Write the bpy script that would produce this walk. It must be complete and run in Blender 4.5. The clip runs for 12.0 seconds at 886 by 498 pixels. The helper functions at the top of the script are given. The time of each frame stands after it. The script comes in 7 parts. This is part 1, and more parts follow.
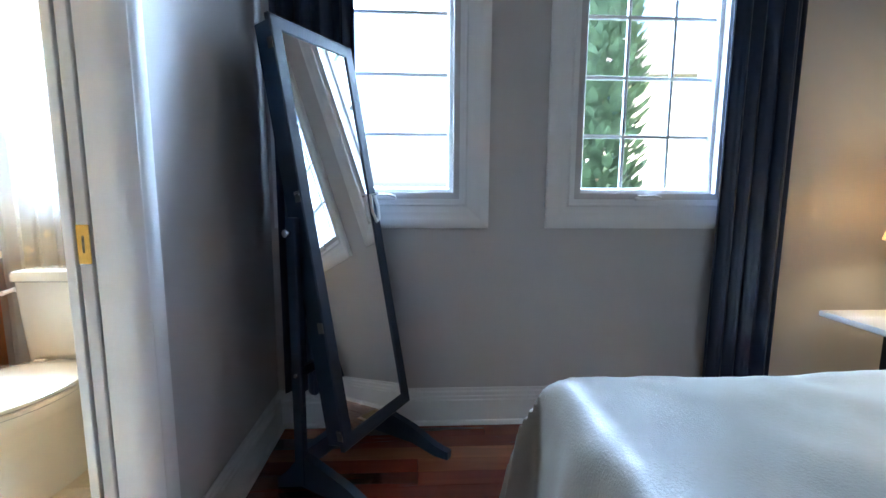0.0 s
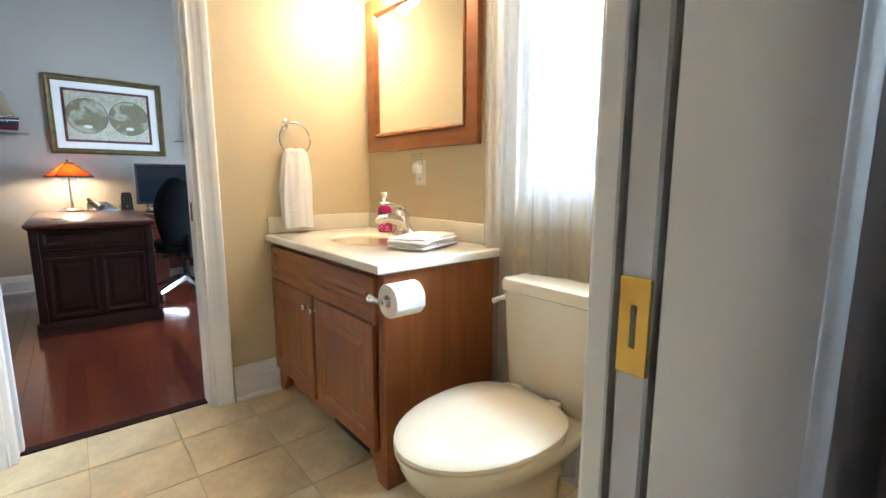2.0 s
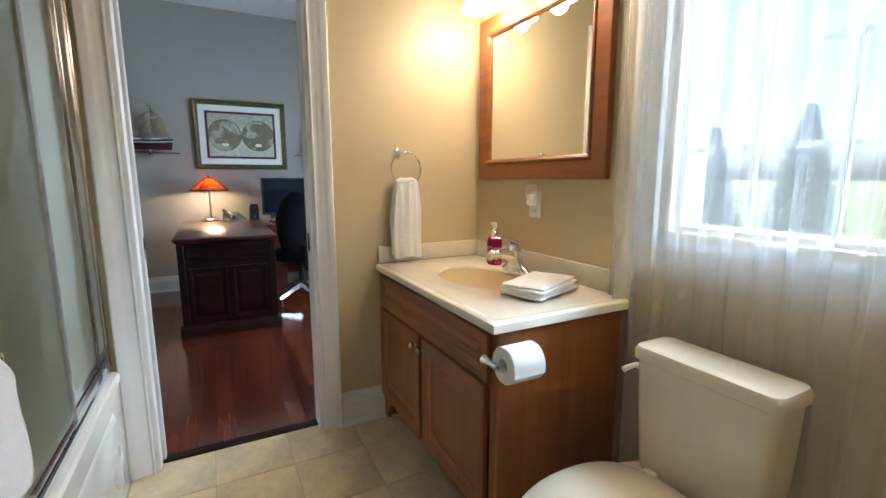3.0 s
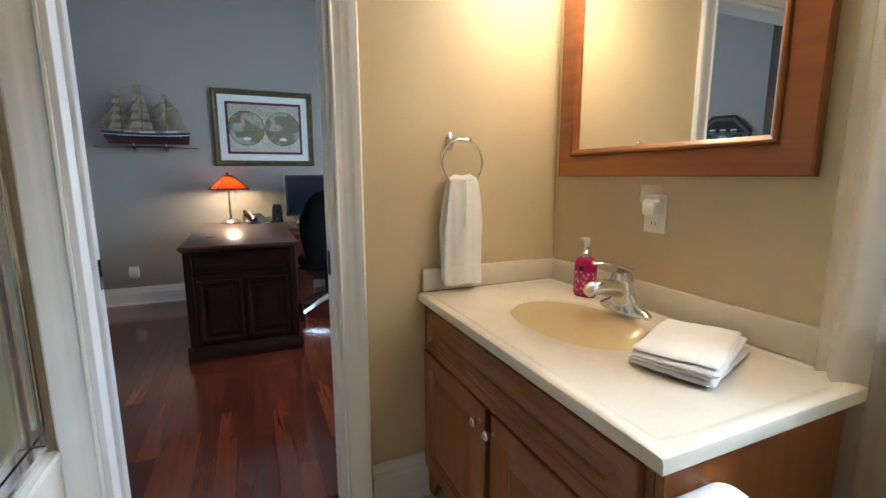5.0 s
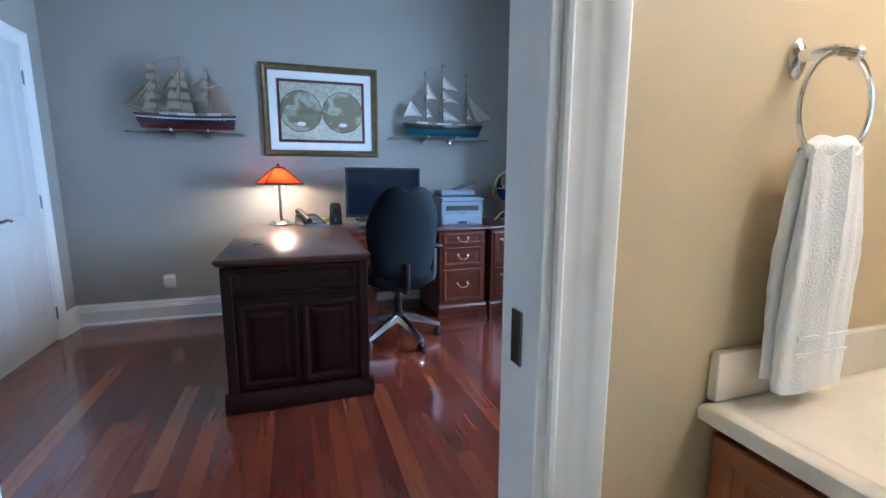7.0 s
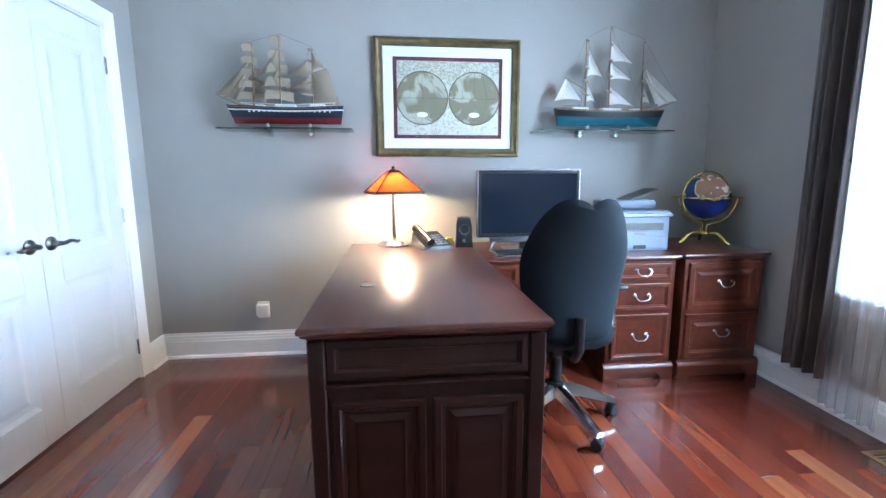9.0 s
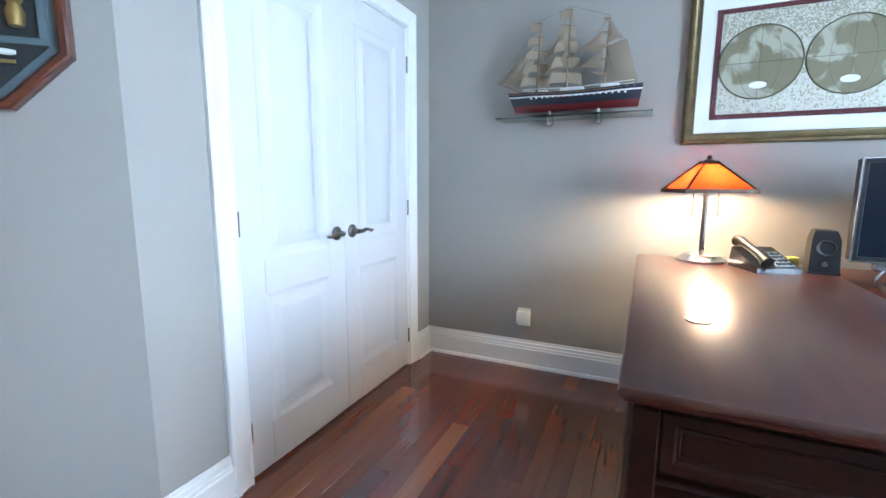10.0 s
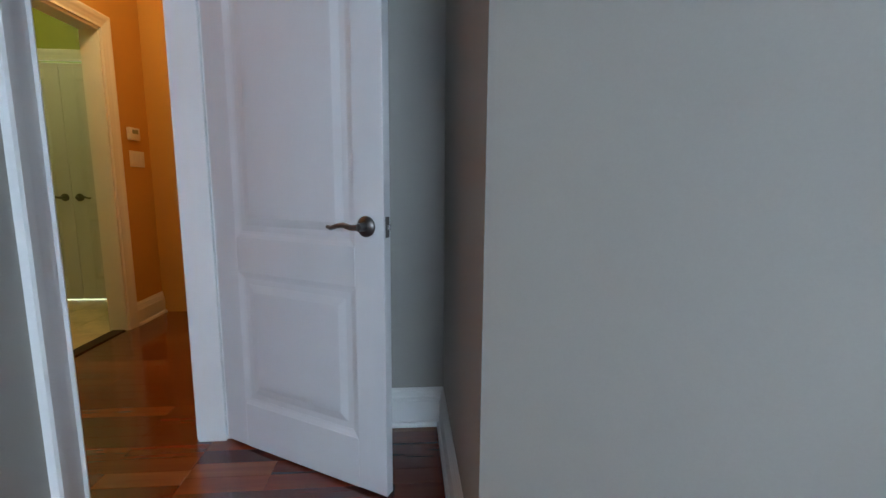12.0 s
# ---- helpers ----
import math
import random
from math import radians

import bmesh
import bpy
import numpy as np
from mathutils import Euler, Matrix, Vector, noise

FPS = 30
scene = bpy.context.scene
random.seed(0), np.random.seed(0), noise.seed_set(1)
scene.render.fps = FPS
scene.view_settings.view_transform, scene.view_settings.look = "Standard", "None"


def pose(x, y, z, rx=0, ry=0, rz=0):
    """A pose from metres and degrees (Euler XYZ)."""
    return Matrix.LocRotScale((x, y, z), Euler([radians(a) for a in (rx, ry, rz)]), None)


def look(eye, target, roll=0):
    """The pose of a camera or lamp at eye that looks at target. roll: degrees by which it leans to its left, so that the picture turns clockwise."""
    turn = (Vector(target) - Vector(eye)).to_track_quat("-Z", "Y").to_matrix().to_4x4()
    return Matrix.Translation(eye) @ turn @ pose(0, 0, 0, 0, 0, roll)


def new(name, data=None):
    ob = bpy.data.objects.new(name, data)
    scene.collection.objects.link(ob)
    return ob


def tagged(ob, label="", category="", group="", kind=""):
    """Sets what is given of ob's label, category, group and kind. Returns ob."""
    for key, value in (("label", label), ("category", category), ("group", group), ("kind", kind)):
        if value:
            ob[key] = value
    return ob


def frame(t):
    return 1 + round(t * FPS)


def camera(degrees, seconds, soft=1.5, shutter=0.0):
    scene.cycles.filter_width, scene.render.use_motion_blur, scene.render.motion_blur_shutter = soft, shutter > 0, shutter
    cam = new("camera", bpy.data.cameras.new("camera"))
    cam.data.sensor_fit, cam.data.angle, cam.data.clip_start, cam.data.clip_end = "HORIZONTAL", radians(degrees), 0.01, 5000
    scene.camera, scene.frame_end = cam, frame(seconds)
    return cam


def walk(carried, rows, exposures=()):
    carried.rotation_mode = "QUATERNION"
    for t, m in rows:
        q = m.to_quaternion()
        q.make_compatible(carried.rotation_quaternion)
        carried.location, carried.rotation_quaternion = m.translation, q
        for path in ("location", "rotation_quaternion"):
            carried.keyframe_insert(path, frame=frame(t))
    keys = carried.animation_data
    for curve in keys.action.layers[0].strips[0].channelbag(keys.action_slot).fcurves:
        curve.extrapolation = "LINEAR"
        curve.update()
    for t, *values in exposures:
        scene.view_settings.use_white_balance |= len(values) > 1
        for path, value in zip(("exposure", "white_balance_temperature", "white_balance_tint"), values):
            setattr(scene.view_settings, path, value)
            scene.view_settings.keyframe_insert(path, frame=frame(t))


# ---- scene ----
cam = camera(89.9, 12.0)
PATH = [
    (0, (0.364, -0.201, 1.082), (0.463, 1.779, 0.818), 0.3),
    (0.5, (0.265, 0.041, 1.055), (-0.133, 1.982, 0.785), 0.2),
    (1, (0.112, 0.202, 1.06), (-0.682, 2.018, 0.788), 0.3),
    (1.5, (-0.058, 0.35, 1.055), (-1.237, 1.941, 0.773), -0.0),
    (2, (-0.216, 0.463, 1.083), (-1.736, 1.728, 0.78), 0.1),
    (2.5, (-0.29, 0.492, 1.169), (-1.984, 1.508, 0.856), -0.1),
    (3, (-0.375, 0.489, 1.24), (-2.13, 1.394, 0.925), -0.1),
    (3.5, (-0.489, 0.502, 1.32), (-2.275, 1.348, 1.008), 0.0),
    (5.5, (-1.198, 0.661, 1.19), (-3.015, 1.431, 0.863), -0.1),
    (6, (-1.44, 0.614, 1.147), (-3.268, 1.357, 0.824), 0.1),
    (6.5, (-1.694, 0.579, 1.14), (-3.541, 1.274, 0.815), 0.1),
    (7, (-1.956, 0.571, 1.184), (-3.828, 1.195, 0.858), 0.1),
    (9, (-3.012, 0.473, 1.199), (-4.977, 0.682, 0.886), -0.2),
    (9.5, (-3.219, 0.353, 1.151), (-5.188, 0.174, 0.847), 0.1),
    (10, (-3.403, 0.213, 1.151), (-5.203, -0.606, 0.854), 0.2),
    (10.5, (-3.536, -0.019, 1.119), (-4.999, -1.351, 0.831), -0.3),
    (11, (-3.616, -0.229, 1.11), (-4.611, -1.942, 0.833), -0.1),
    (11.5, (-3.638, -0.504, 1.068), (-4.171, -2.411, 0.79), 0.4),
    (12, (-3.582, -0.786, 1.055), (-3.746, -2.757, 0.762), 0.4),
]
EXPOSURES = [(0, 2.6, 5550, 10), (1.0, 2.35, 5850, 10), (1.5, 1.9, 6400, 10), (2.0, 1.72, 6500, 10), (2.5, 1.33, 6400, 10), (3.0, 0.97, 6400, 10),
             (3.5, 0.75, 6400, 10), (5.5, 0.95, 6300, 10), (6.5, 1.25, 5450, 10), (7.0, 1.35, 5250, 10), (9.0, 2.35, 5700, 10), (9.5, 2.25, 5850, 10),
             (10.0, 2.05, 6000, 10), (10.5, 1.75, 5950, 10), (11.0, 1.6, 5650, 10), (11.5, 1.35, 6000, 10), (12.0, 1.25, 6500, 10)]
walk(cam, [(t, look(eye, target, roll)) for t, eye, target, roll in PATH], EXPOSURES)


# ---- world and lights ----
world = bpy.data.worlds.new("sky")
scene.world = world
world.use_nodes = True
wn, wl = world.node_tree.nodes, world.node_tree.links
sky = wn.new("ShaderNodeTexSky")
sky.sky_type, sky.sun_disc = "NISHITA", False
sky.sun_elevation, sky.sun_rotation = radians(48), radians(200)
sky.dust_density, sky.air_density = 3.0, 1.0
wl.new(sky.outputs["Color"], wn["Background"].inputs["Color"])
wn["Background"].inputs["Strength"].default_value = 0.15


def lamp(name, kind, power, colour, m, size=0.1, size_y=None):
    data = bpy.data.lights.new(name, kind)
    data.energy, data.color = power, colour
    if kind == "AREA":
        data.shape, data.size, data.size_y = "RECTANGLE", size, size_y or size
    elif kind == "SUN":
        data.angle = size
    else:
        data.shadow_soft_size = size
    ob = new(name, data)
    ob.matrix_world = m
    return ob


DAY = (0.62, 0.80, 1.0)
WARM = (1.0, 0.88, 0.73)
lamp("sun", "SUN", 4.5, (1.0, 0.95, 0.86), look((0, 0, 10), (1.2, 3.4, 6.0)), radians(0.5))
lamp("daylight_bedroom", "AREA", 235, DAY, look((0.8, 4.2, 3.2), (0.75, 0.6, 1.2)), 2.4, 0.9)
lamp("daylight_bath", "AREA", 64, DAY, look((-1.0, 3.0, 3.15), (-1.1, 1.0, 0.9)), 1.2, 0.7)
lamp("daylight_office", "AREA", 100, DAY, look((-3.95, 3.3, 1.6), (-4.5, 0.2, 0.8)), 2.3, 2.0)
for k in range(3):
    lamp("vanity_bulb", "POINT", 1.5, WARM, pose(-2.25 + 0.265 * k, 1.645, 1.985), 0.04)
lamp("desk_bulb", "POINT", 14, (1.0, 0.76, 0.46), pose(-5.77, 0.462, 1.142), 0.035)
lamp("bedside_bulb", "POINT", 1.5, (1.0, 0.74, 0.4), pose(2.34, 1.42, 1.02), 0.06)
lamp("hall_bulb", "POINT", 11, (1.0, 0.68, 0.28), pose(-2.1, -3.2, 2.6), 0.12)
lamp("green_room_bulb", "POINT", 6.5, (1.0, 0.88, 0.36), pose(-0.5, -3.8, 2.4), 0.15)


# ---- materials ----
def mat(name, colour, rough=0.5, metal=0.0, vary=0.12, scale=3.0, bump=0.05, bump_scale=60.0, coat=0.0, second=None, trans=0.0, alpha=1.0):
    """Painted or plain surface: two scales of noise move colour and roughness, a fine noise the relief."""
    m = bpy.data.materials.new(name)
    m.use_nodes = True
    n, l = m.node_tree.nodes, m.node_tree.links
    b = n["Principled BSDF"]
    co = n.new("ShaderNodeTexCoord")
    big, fine = n.new("ShaderNodeTexNoise"), n.new("ShaderNodeTexNoise")
    big.inputs["Scale"].default_value, big.inputs["Detail"].default_value = scale, 4
    fine.inputs["Scale"].default_value, fine.inputs["Detail"].default_value = bump_scale, 3
    for t in (big, fine):
        l.new(co.outputs["Object"], t.inputs["Vector"])
    add = n.new("ShaderNodeMath")
    add.operation = "MULTIPLY_ADD"
    l.new(fine.outputs["Fac"], add.inputs[0])
    add.inputs[1].default_value = 0.35
    l.new(big.outputs["Fac"], add.inputs[2])
    ramp = n.new("ShaderNodeMix")
    ramp.data_type = "RGBA"
    c2 = second or [max(0, c * (1 - vary)) for c in colour]
    c1 = [min(1, c * (1 + vary * 0.5)) for c in colour]
    ramp.inputs[6].default_value, ramp.inputs[7].default_value = (*c2, 1), (*c1, 1)
    rng = n.new("ShaderNodeMapRange")
    rng.inputs[1].default_value, rng.inputs[2].default_value = 0.45, 0.9
    l.new(add.outputs[0], rng.inputs[0])
    l.new(rng.outputs[0], ramp.inputs[0])
    l.new(ramp.outputs[2], b.inputs["Base Color"])
    rr = n.new("ShaderNodeMapRange")
    rr.inputs[3].default_value, rr.inputs[4].default_value = max(0.02, rough - 0.06), min(1, rough + 0.06)
    l.new(big.outputs["Fac"], rr.inputs[0])
    l.new(rr.outputs[0], b.inputs["Roughness"])
    b.inputs["Metallic"].default_value = metal
    b.inputs["Coat Weight"].default_value = coat
    b.inputs["Transmission Weight"].default_value = trans
    b.inputs["Alpha"].default_value = alpha
    if bump:
        bp = n.new("ShaderNodeBump")
        bp.inputs["Strength"].default_value, bp.inputs["Distance"].default_value = bump, 0.004
        l.new(fine.outputs["Fac"], bp.inputs["Height"])
        l.new(bp.outputs["Normal"], b.inputs["Normal"])
    return m


def wood(name, dark, light, rough=0.3, axis=0, scale=1.0, coat=0.2, by_piece=0.0, tones=None, coat_rough=0.12):
    """Stained wood with grain along one axis; by_piece: how far the tone jumps from piece to piece."""
    m = bpy.data.materials.new(name)
    m.use_nodes = True
    n, l = m.node_tree.nodes, m.node_tree.links
    b = n["Principled BSDF"]
    co, mp = n.new("ShaderNodeTexCoord"), n.new("ShaderNodeMapping")
    sc = [26.0 * scale] * 3
    sc[axis] = 1.6 * scale
    mp.inputs["Scale"].default_value = sc
    info = n.new("ShaderNodeObjectInfo")
    geo = n.new("ShaderNodeNewGeometry")
    shift = n.new("ShaderNodeVectorMath")
    shift.operation = "MULTIPLY_ADD"
    shift.inputs[1].default_value = (1, 1, 1)
    l.new(co.outputs["Object"], shift.inputs[0])
    off = n.new("ShaderNodeMath")
    off.operation = "MULTIPLY"
    off.inputs[1].default_value = 17.0 if by_piece else 0.0
    l.new(info.outputs["Random"], off.inputs[0])
    l.new(off.outputs[0], shift.inputs[2])
    l.new(shift.outputs[0], mp.inputs["Vector"])
    g1, g2 = n.new("ShaderNodeTexNoise"), n.new("ShaderNodeTexNoise")
    g1.inputs["Scale"].default_value, g1.inputs["Detail"].default_value, g1.inputs["Distortion"].default_value = 1.0, 6, 0.6
    g2.inputs["Scale"].default_value, g2.inputs["Detail"].default_value = 1.5, 2
    l.new(mp.outputs[0], g1.inputs["Vector"])
    l.new(co.outputs["Object"], g2.inputs["Vector"])
    fac = n.new("ShaderNodeMath")
    fac.operation = "MULTIPLY_ADD"
    l.new(g2.outputs["Fac"], fac.inputs[0])
    fac.inputs[1].default_value = 0.35
    l.new(g1.outputs["Fac"], fac.inputs[2])
    rng = n.new("ShaderNodeMapRange")
    rng.inputs[1].default_value, rng.inputs[2].default_value = 0.42, 0.95
    l.new(fac.outputs[0], rng.inputs[0])
    mix = n.new("ShaderNodeMix")
    mix.data_type = "RGBA"
    mix.inputs[6].default_value, mix.inputs[7].default_value = (*dark, 1), (*light, 1)
    l.new(rng.outputs[0], mix.inputs[0])
    out = mix.outputs[2]
    if by_piece:
        ramp = n.new("ShaderNodeValToRGB")
        ramp.color_ramp.interpolation = "LINEAR"
        es = ramp.color_ramp.elements
        ts = tones or [(0, (0.7, 0.7, 0.7)), (1, (1.3, 1.3, 1.3))]
        es[0].position, es[0].color = ts[0][0], (*ts[0][1], 1)
        es[1].position, es[1].color = ts[-1][0], (*ts[-1][1], 1)
        for p, c in ts[1:-1]:
            e = es.new(p)
            e.color = (*c, 1)
        l.new(info.outputs["Random"], ramp.inputs[0])
        mul = n.new("ShaderNodeMix")
        mul.data_type, mul.blend_type = "RGBA", "MULTIPLY"
        mul.inputs[0].default_value = 1.0
        l.new(out, mul.inputs[6])
        l.new(ramp.outputs[0], mul.inputs[7])
        out = mul.outputs[2]
    l.new(out, b.inputs["Base Color"])
    b.inputs["Roughness"].default_value = rough
    b.inputs["Coat Weight"].default_value, b.inputs["Coat Roughness"].default_value = coat, coat_rough
    bp = n.new("ShaderNodeBump")
    bp.inputs["Strength"].default_value, bp.inputs["Distance"].default_value = (0.006 if by_piece else 0.08), 0.003
    l.new(g1.outputs["Fac"], bp.inputs["Height"])
    l.new(bp.outputs["Normal"], b.inputs["Normal"])
    return m


def glow(name, colour, strength):
    m = bpy.data.materials.new(name)
    m.use_nodes = True
    b = m.node_tree.nodes["Principled BSDF"]
    b.inputs["Base Color"].default_value = (*colour, 1)
    b.inputs["Emission Color"].default_value = (*colour, 1)
    b.inputs["Emission Strength"].default_value = strength
    b.inputs["Roughness"].default_value = 0.4
    return m


def glass_mat(name, colour=(1, 1, 1), rough=0.0):
    m = bpy.data.materials.new(name)
    m.use_nodes = True
    b = m.node_tree.nodes["Principled BSDF"]
    b.inputs["Base Color"].default_value = (*colour, 1)
    b.inputs["Transmission Weight"].default_value = 1.0
    b.inputs["Roughness"].default_value = rough
    b.inputs["IOR"].default_value = 1.45
    return m


def cloth_mat(name, colour, translucent=0.0, see=0.0, scale=500.0, bump=0.3, rough=0.9, vary=0.08):
    m = mat(name, colour, rough, vary=vary, scale=6, bump=bump, bump_scale=scale)
    n, l = m.node_tree.nodes, m.node_tree.links
    b, out = n["Principled BSDF"], n["Material Output"]
    b.inputs["Sheen Weight"].default_value = 0.0
    b.inputs["Specular IOR Level"].default_value = 0.2
    top = b.outputs[0]
    if translucent:
        tr, mx = n.new("ShaderNodeBsdfTranslucent"), n.new("ShaderNodeMixShader")
        tr.inputs["Color"].default_value = (*colour, 1)
        mx.inputs[0].default_value = translucent
        l.new(top, mx.inputs[1])
        l.new(tr.outputs[0], mx.inputs[2])
        top = mx.outputs[0]
    if see:
        tp, mx = n.new("ShaderNodeBsdfTransparent"), n.new("ShaderNodeMixShader")
        mx.inputs[0].default_value = see
        l.new(top, mx.inputs[1])
        l.new(tp.outputs[0], mx.inputs[2])
        top = mx.outputs[0]
    l.new(top, out.inputs["Surface"])
    return m


WALL_OFFICE = mat("office_wall_paint", (0.345, 0.328, 0.30), 0.55, vary=0.05, scale=1.2, bump=0.06, bump_scale=220)
WALL_BATH = mat("bath_wall_paint", (0.60, 0.485, 0.30), 0.5, vary=0.05, scale=1.2, bump=0.06, bump_scale=220)
WALL_BED = mat("bedroom_wall_paint", (0.54, 0.52, 0.51), 0.5, vary=0.05, scale=1.2, bump=0.06, bump_scale=220)
WALL_HALL = mat("hall_wall_paint", (0.60, 0.33, 0.08), 0.55, vary=0.05, scale=1.2, bump=0.06, bump_scale=220)
WALL_GREEN = mat("green_wall_paint", (0.30, 0.34, 0.05), 0.55, vary=0.05, scale=1.2, bump=0.06, bump_scale=220)
CEIL = mat("ceiling_paint", (0.75, 0.75, 0.73), 0.8, vary=0.04, bump=0.1, bump_scale=300)
TRIM = mat("white_trim_paint", (0.80, 0.80, 0.79), 0.32, vary=0.03, scale=5, bump=0.03, bump_scale=140)
DOORWHITE = mat("white_door_paint", (0.64, 0.64, 0.65), 0.38, vary=0.03, scale=4, bump=0.05, bump_scale=180)
PLANK = wood("cherry_floor_wood", (0.105, 0.0165, 0.0085), (0.16, 0.032, 0.014), 0.17, 0, 1.2, 0.75, 1.0,
             [(0, (0.66, 0.62, 0.85)), (0.3, (0.90, 0.88, 0.98)), (0.74, (1.18, 1.22, 1.1)), (0.89, (1.4, 1.8, 1.55)), (0.93, (1.8, 3.2, 2.7)), (1, (2.2, 4.4, 3.8))])
FLOOR_SUB = mat("dark_joint", (0.02, 0.008, 0.005), 0.7, bump=0)
TILE = mat("beige_floor_tile", (0.74, 0.60, 0.38), 0.3, vary=0.26, scale=5, bump=0.05, bump_scale=35)
GROUT = mat("tile_grout", (0.50, 0.40, 0.24), 0.9, bump=0.2)
VANITY = wood("vanity_maple_stain", (0.20, 0.058, 0.015), (0.34, 0.115, 0.032), 0.34, 2, 0.8, 0.15)
VANITY_X = wood("vanity_maple_stain_across", (0.20, 0.058, 0.015), (0.34, 0.115, 0.032), 0.34, 0, 0.8, 0.15)
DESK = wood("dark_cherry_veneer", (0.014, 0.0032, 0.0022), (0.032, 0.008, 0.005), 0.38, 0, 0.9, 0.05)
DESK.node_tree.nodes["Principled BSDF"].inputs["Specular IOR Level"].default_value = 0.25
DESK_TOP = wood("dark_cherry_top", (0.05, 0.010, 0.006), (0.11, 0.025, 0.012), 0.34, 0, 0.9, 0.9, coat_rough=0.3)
DESK_UP = wood("cherry_front_veneer", (0.065, 0.013, 0.007), (0.14, 0.032, 0.014), 0.28, 1, 0.9, 0.35)
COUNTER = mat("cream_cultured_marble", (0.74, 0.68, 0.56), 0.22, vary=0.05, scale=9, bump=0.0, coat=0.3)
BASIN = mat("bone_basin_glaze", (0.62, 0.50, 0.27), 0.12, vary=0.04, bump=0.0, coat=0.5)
PORCELAIN = mat("bone_porcelain", (0.76, 0.68, 0.53), 0.1, vary=0.03, bump=0.0, coat=0.6)
CHROME = mat("chrome", (0.82, 0.82, 0.84), 0.12, 1.0, vary=0.03, bump=0.0)
NICKEL = mat("brushed_nickel", (0.19, 0.18, 0.17), 0.28, 1.0, vary=0.1, bump=0.02)
BRASS = mat("polished_brass", (0.75, 0.52, 0.16), 0.22, 1.0, vary=0.15, bump=0.02)
MIRROR = mat("silvered_mirror", (0.92, 0.93, 0.92), 0.0, 1.0, vary=0.0, bump=0.0)
MIRROR.node_tree.nodes["Principled BSDF"].inputs["Roughness"].default_value = 0.0
for lk in list(MIRROR.node_tree.links):
    if lk.to_socket.name == "Roughness":
        MIRROR.node_tree.links.remove(lk)
TOWEL = cloth_mat("white_terry", (0.85, 0.84, 0.83), bump=0.5, scale=260)
SHEER = cloth_mat("white_sheer", (0.90, 0.93, 0.98), translucent=0.5, see=0.73, bump=0.0)
NAVY = cloth_mat("navy_satin", (0.007, 0.019, 0.055), bump=0.15, rough=0.36)
BROWN_DRAPE = cloth_mat("brown_satin_drape", (0.05, 0.034, 0.03), bump=0.1, rough=0.3)
for m_ in (NAVY, BROWN_DRAPE):
    m_.node_tree.nodes["Principled BSDF"].inputs["Specular IOR Level"].default_value = 0.7
BEDSPREAD = cloth_mat("ivory_bedspread", (0.195, 0.176, 0.145), bump=0.25, scale=180, rough=0.38)
BEDSPREAD.node_tree.nodes["Principled BSDF"].inputs["Specular IOR Level"].default_value = 0.4
NAVYWOOD = mat("blue_black_lacquer", (0.006, 0.017, 0.040), 0.36, vary=0.2, bump=0.02)
PLASTIC_W = mat("white_plastic", (0.78, 0.77, 0.73), 0.4, vary=0.03, bump=0.0)
PLASTIC_B = mat("black_plastic", (0.012, 0.012, 0.013), 0.32, vary=0.2, bump=0.03)
PLASTIC_G = mat("pale_grey_plastic", (0.21, 0.25, 0.31), 0.42, vary=0.05, bump=0.03)
FABRIC_BLACK = cloth_mat("charcoal_chair_fabric", (0.0055, 0.009, 0.0125), bump=0.5, scale=420, rough=0.85)
SCREEN = mat("dark_screen_glass", (0.010, 0.013, 0.02), 0.08, vary=0.0, bump=0.0)
ALU = mat("silver_aluminium", (0.65, 0.65, 0.66), 0.25, 1.0, vary=0.05, bump=0.02)
PANE = glass_mat("clear_pane")
FROST = glass_mat("rippled_shower_glass", (0.80, 0.83, 0.66), 0.35)
SHELFGLASS = glass_mat("green_shelf_glass", (0.70, 0.9, 0.84), 0.02)


# ---- mesh tools ----
def box(bm, x0, x1, y0, y1, z0, z1, bev=0.0, seg=1):
    r = bmesh.ops.create_cube(bm, size=1.0)
    vs = r["verts"]
    for v in vs:
        v.co = Vector((x0 + (v.co.x + 0.5) * (x1 - x0), y0 + (v.co.y + 0.5) * (y1 - y0), z0 + (v.co.z + 0.5) * (z1 - z0)))
    if bev:
        es = list({e for v in vs for e in v.link_edges})
        bmesh.ops.bevel(bm, geom=es, offset=bev, segments=seg, affect="EDGES", profile=0.5)
    return bm


def B(*a, bev=0.0, seg=1):
    return box(bmesh.new(), *a, bev=bev, seg=seg)


def lathe(bm, profile, at=(0, 0, 0), seg=28, m=None):
    """Turn (radius, height) pairs about z; m places the result."""
    rings = []
    m = m or Matrix.Translation(at)
    for r, z in profile:
        rings.append([bm.verts.new(m @ Vector((r * math.cos(2 * math.pi * k / seg), r * math.sin(2 * math.pi * k / seg), z))) for k in range(seg)])
    for a, b in zip(rings, rings[1:]):
        for k in range(seg):
            bm.faces.new((a[k], a[(k + 1) % seg], b[(k + 1) % seg], b[k]))
    for ring, flip in ((rings[0], True), (rings[-1], False)):
        bm.faces.new(ring[::-1] if flip else ring)
    return bm


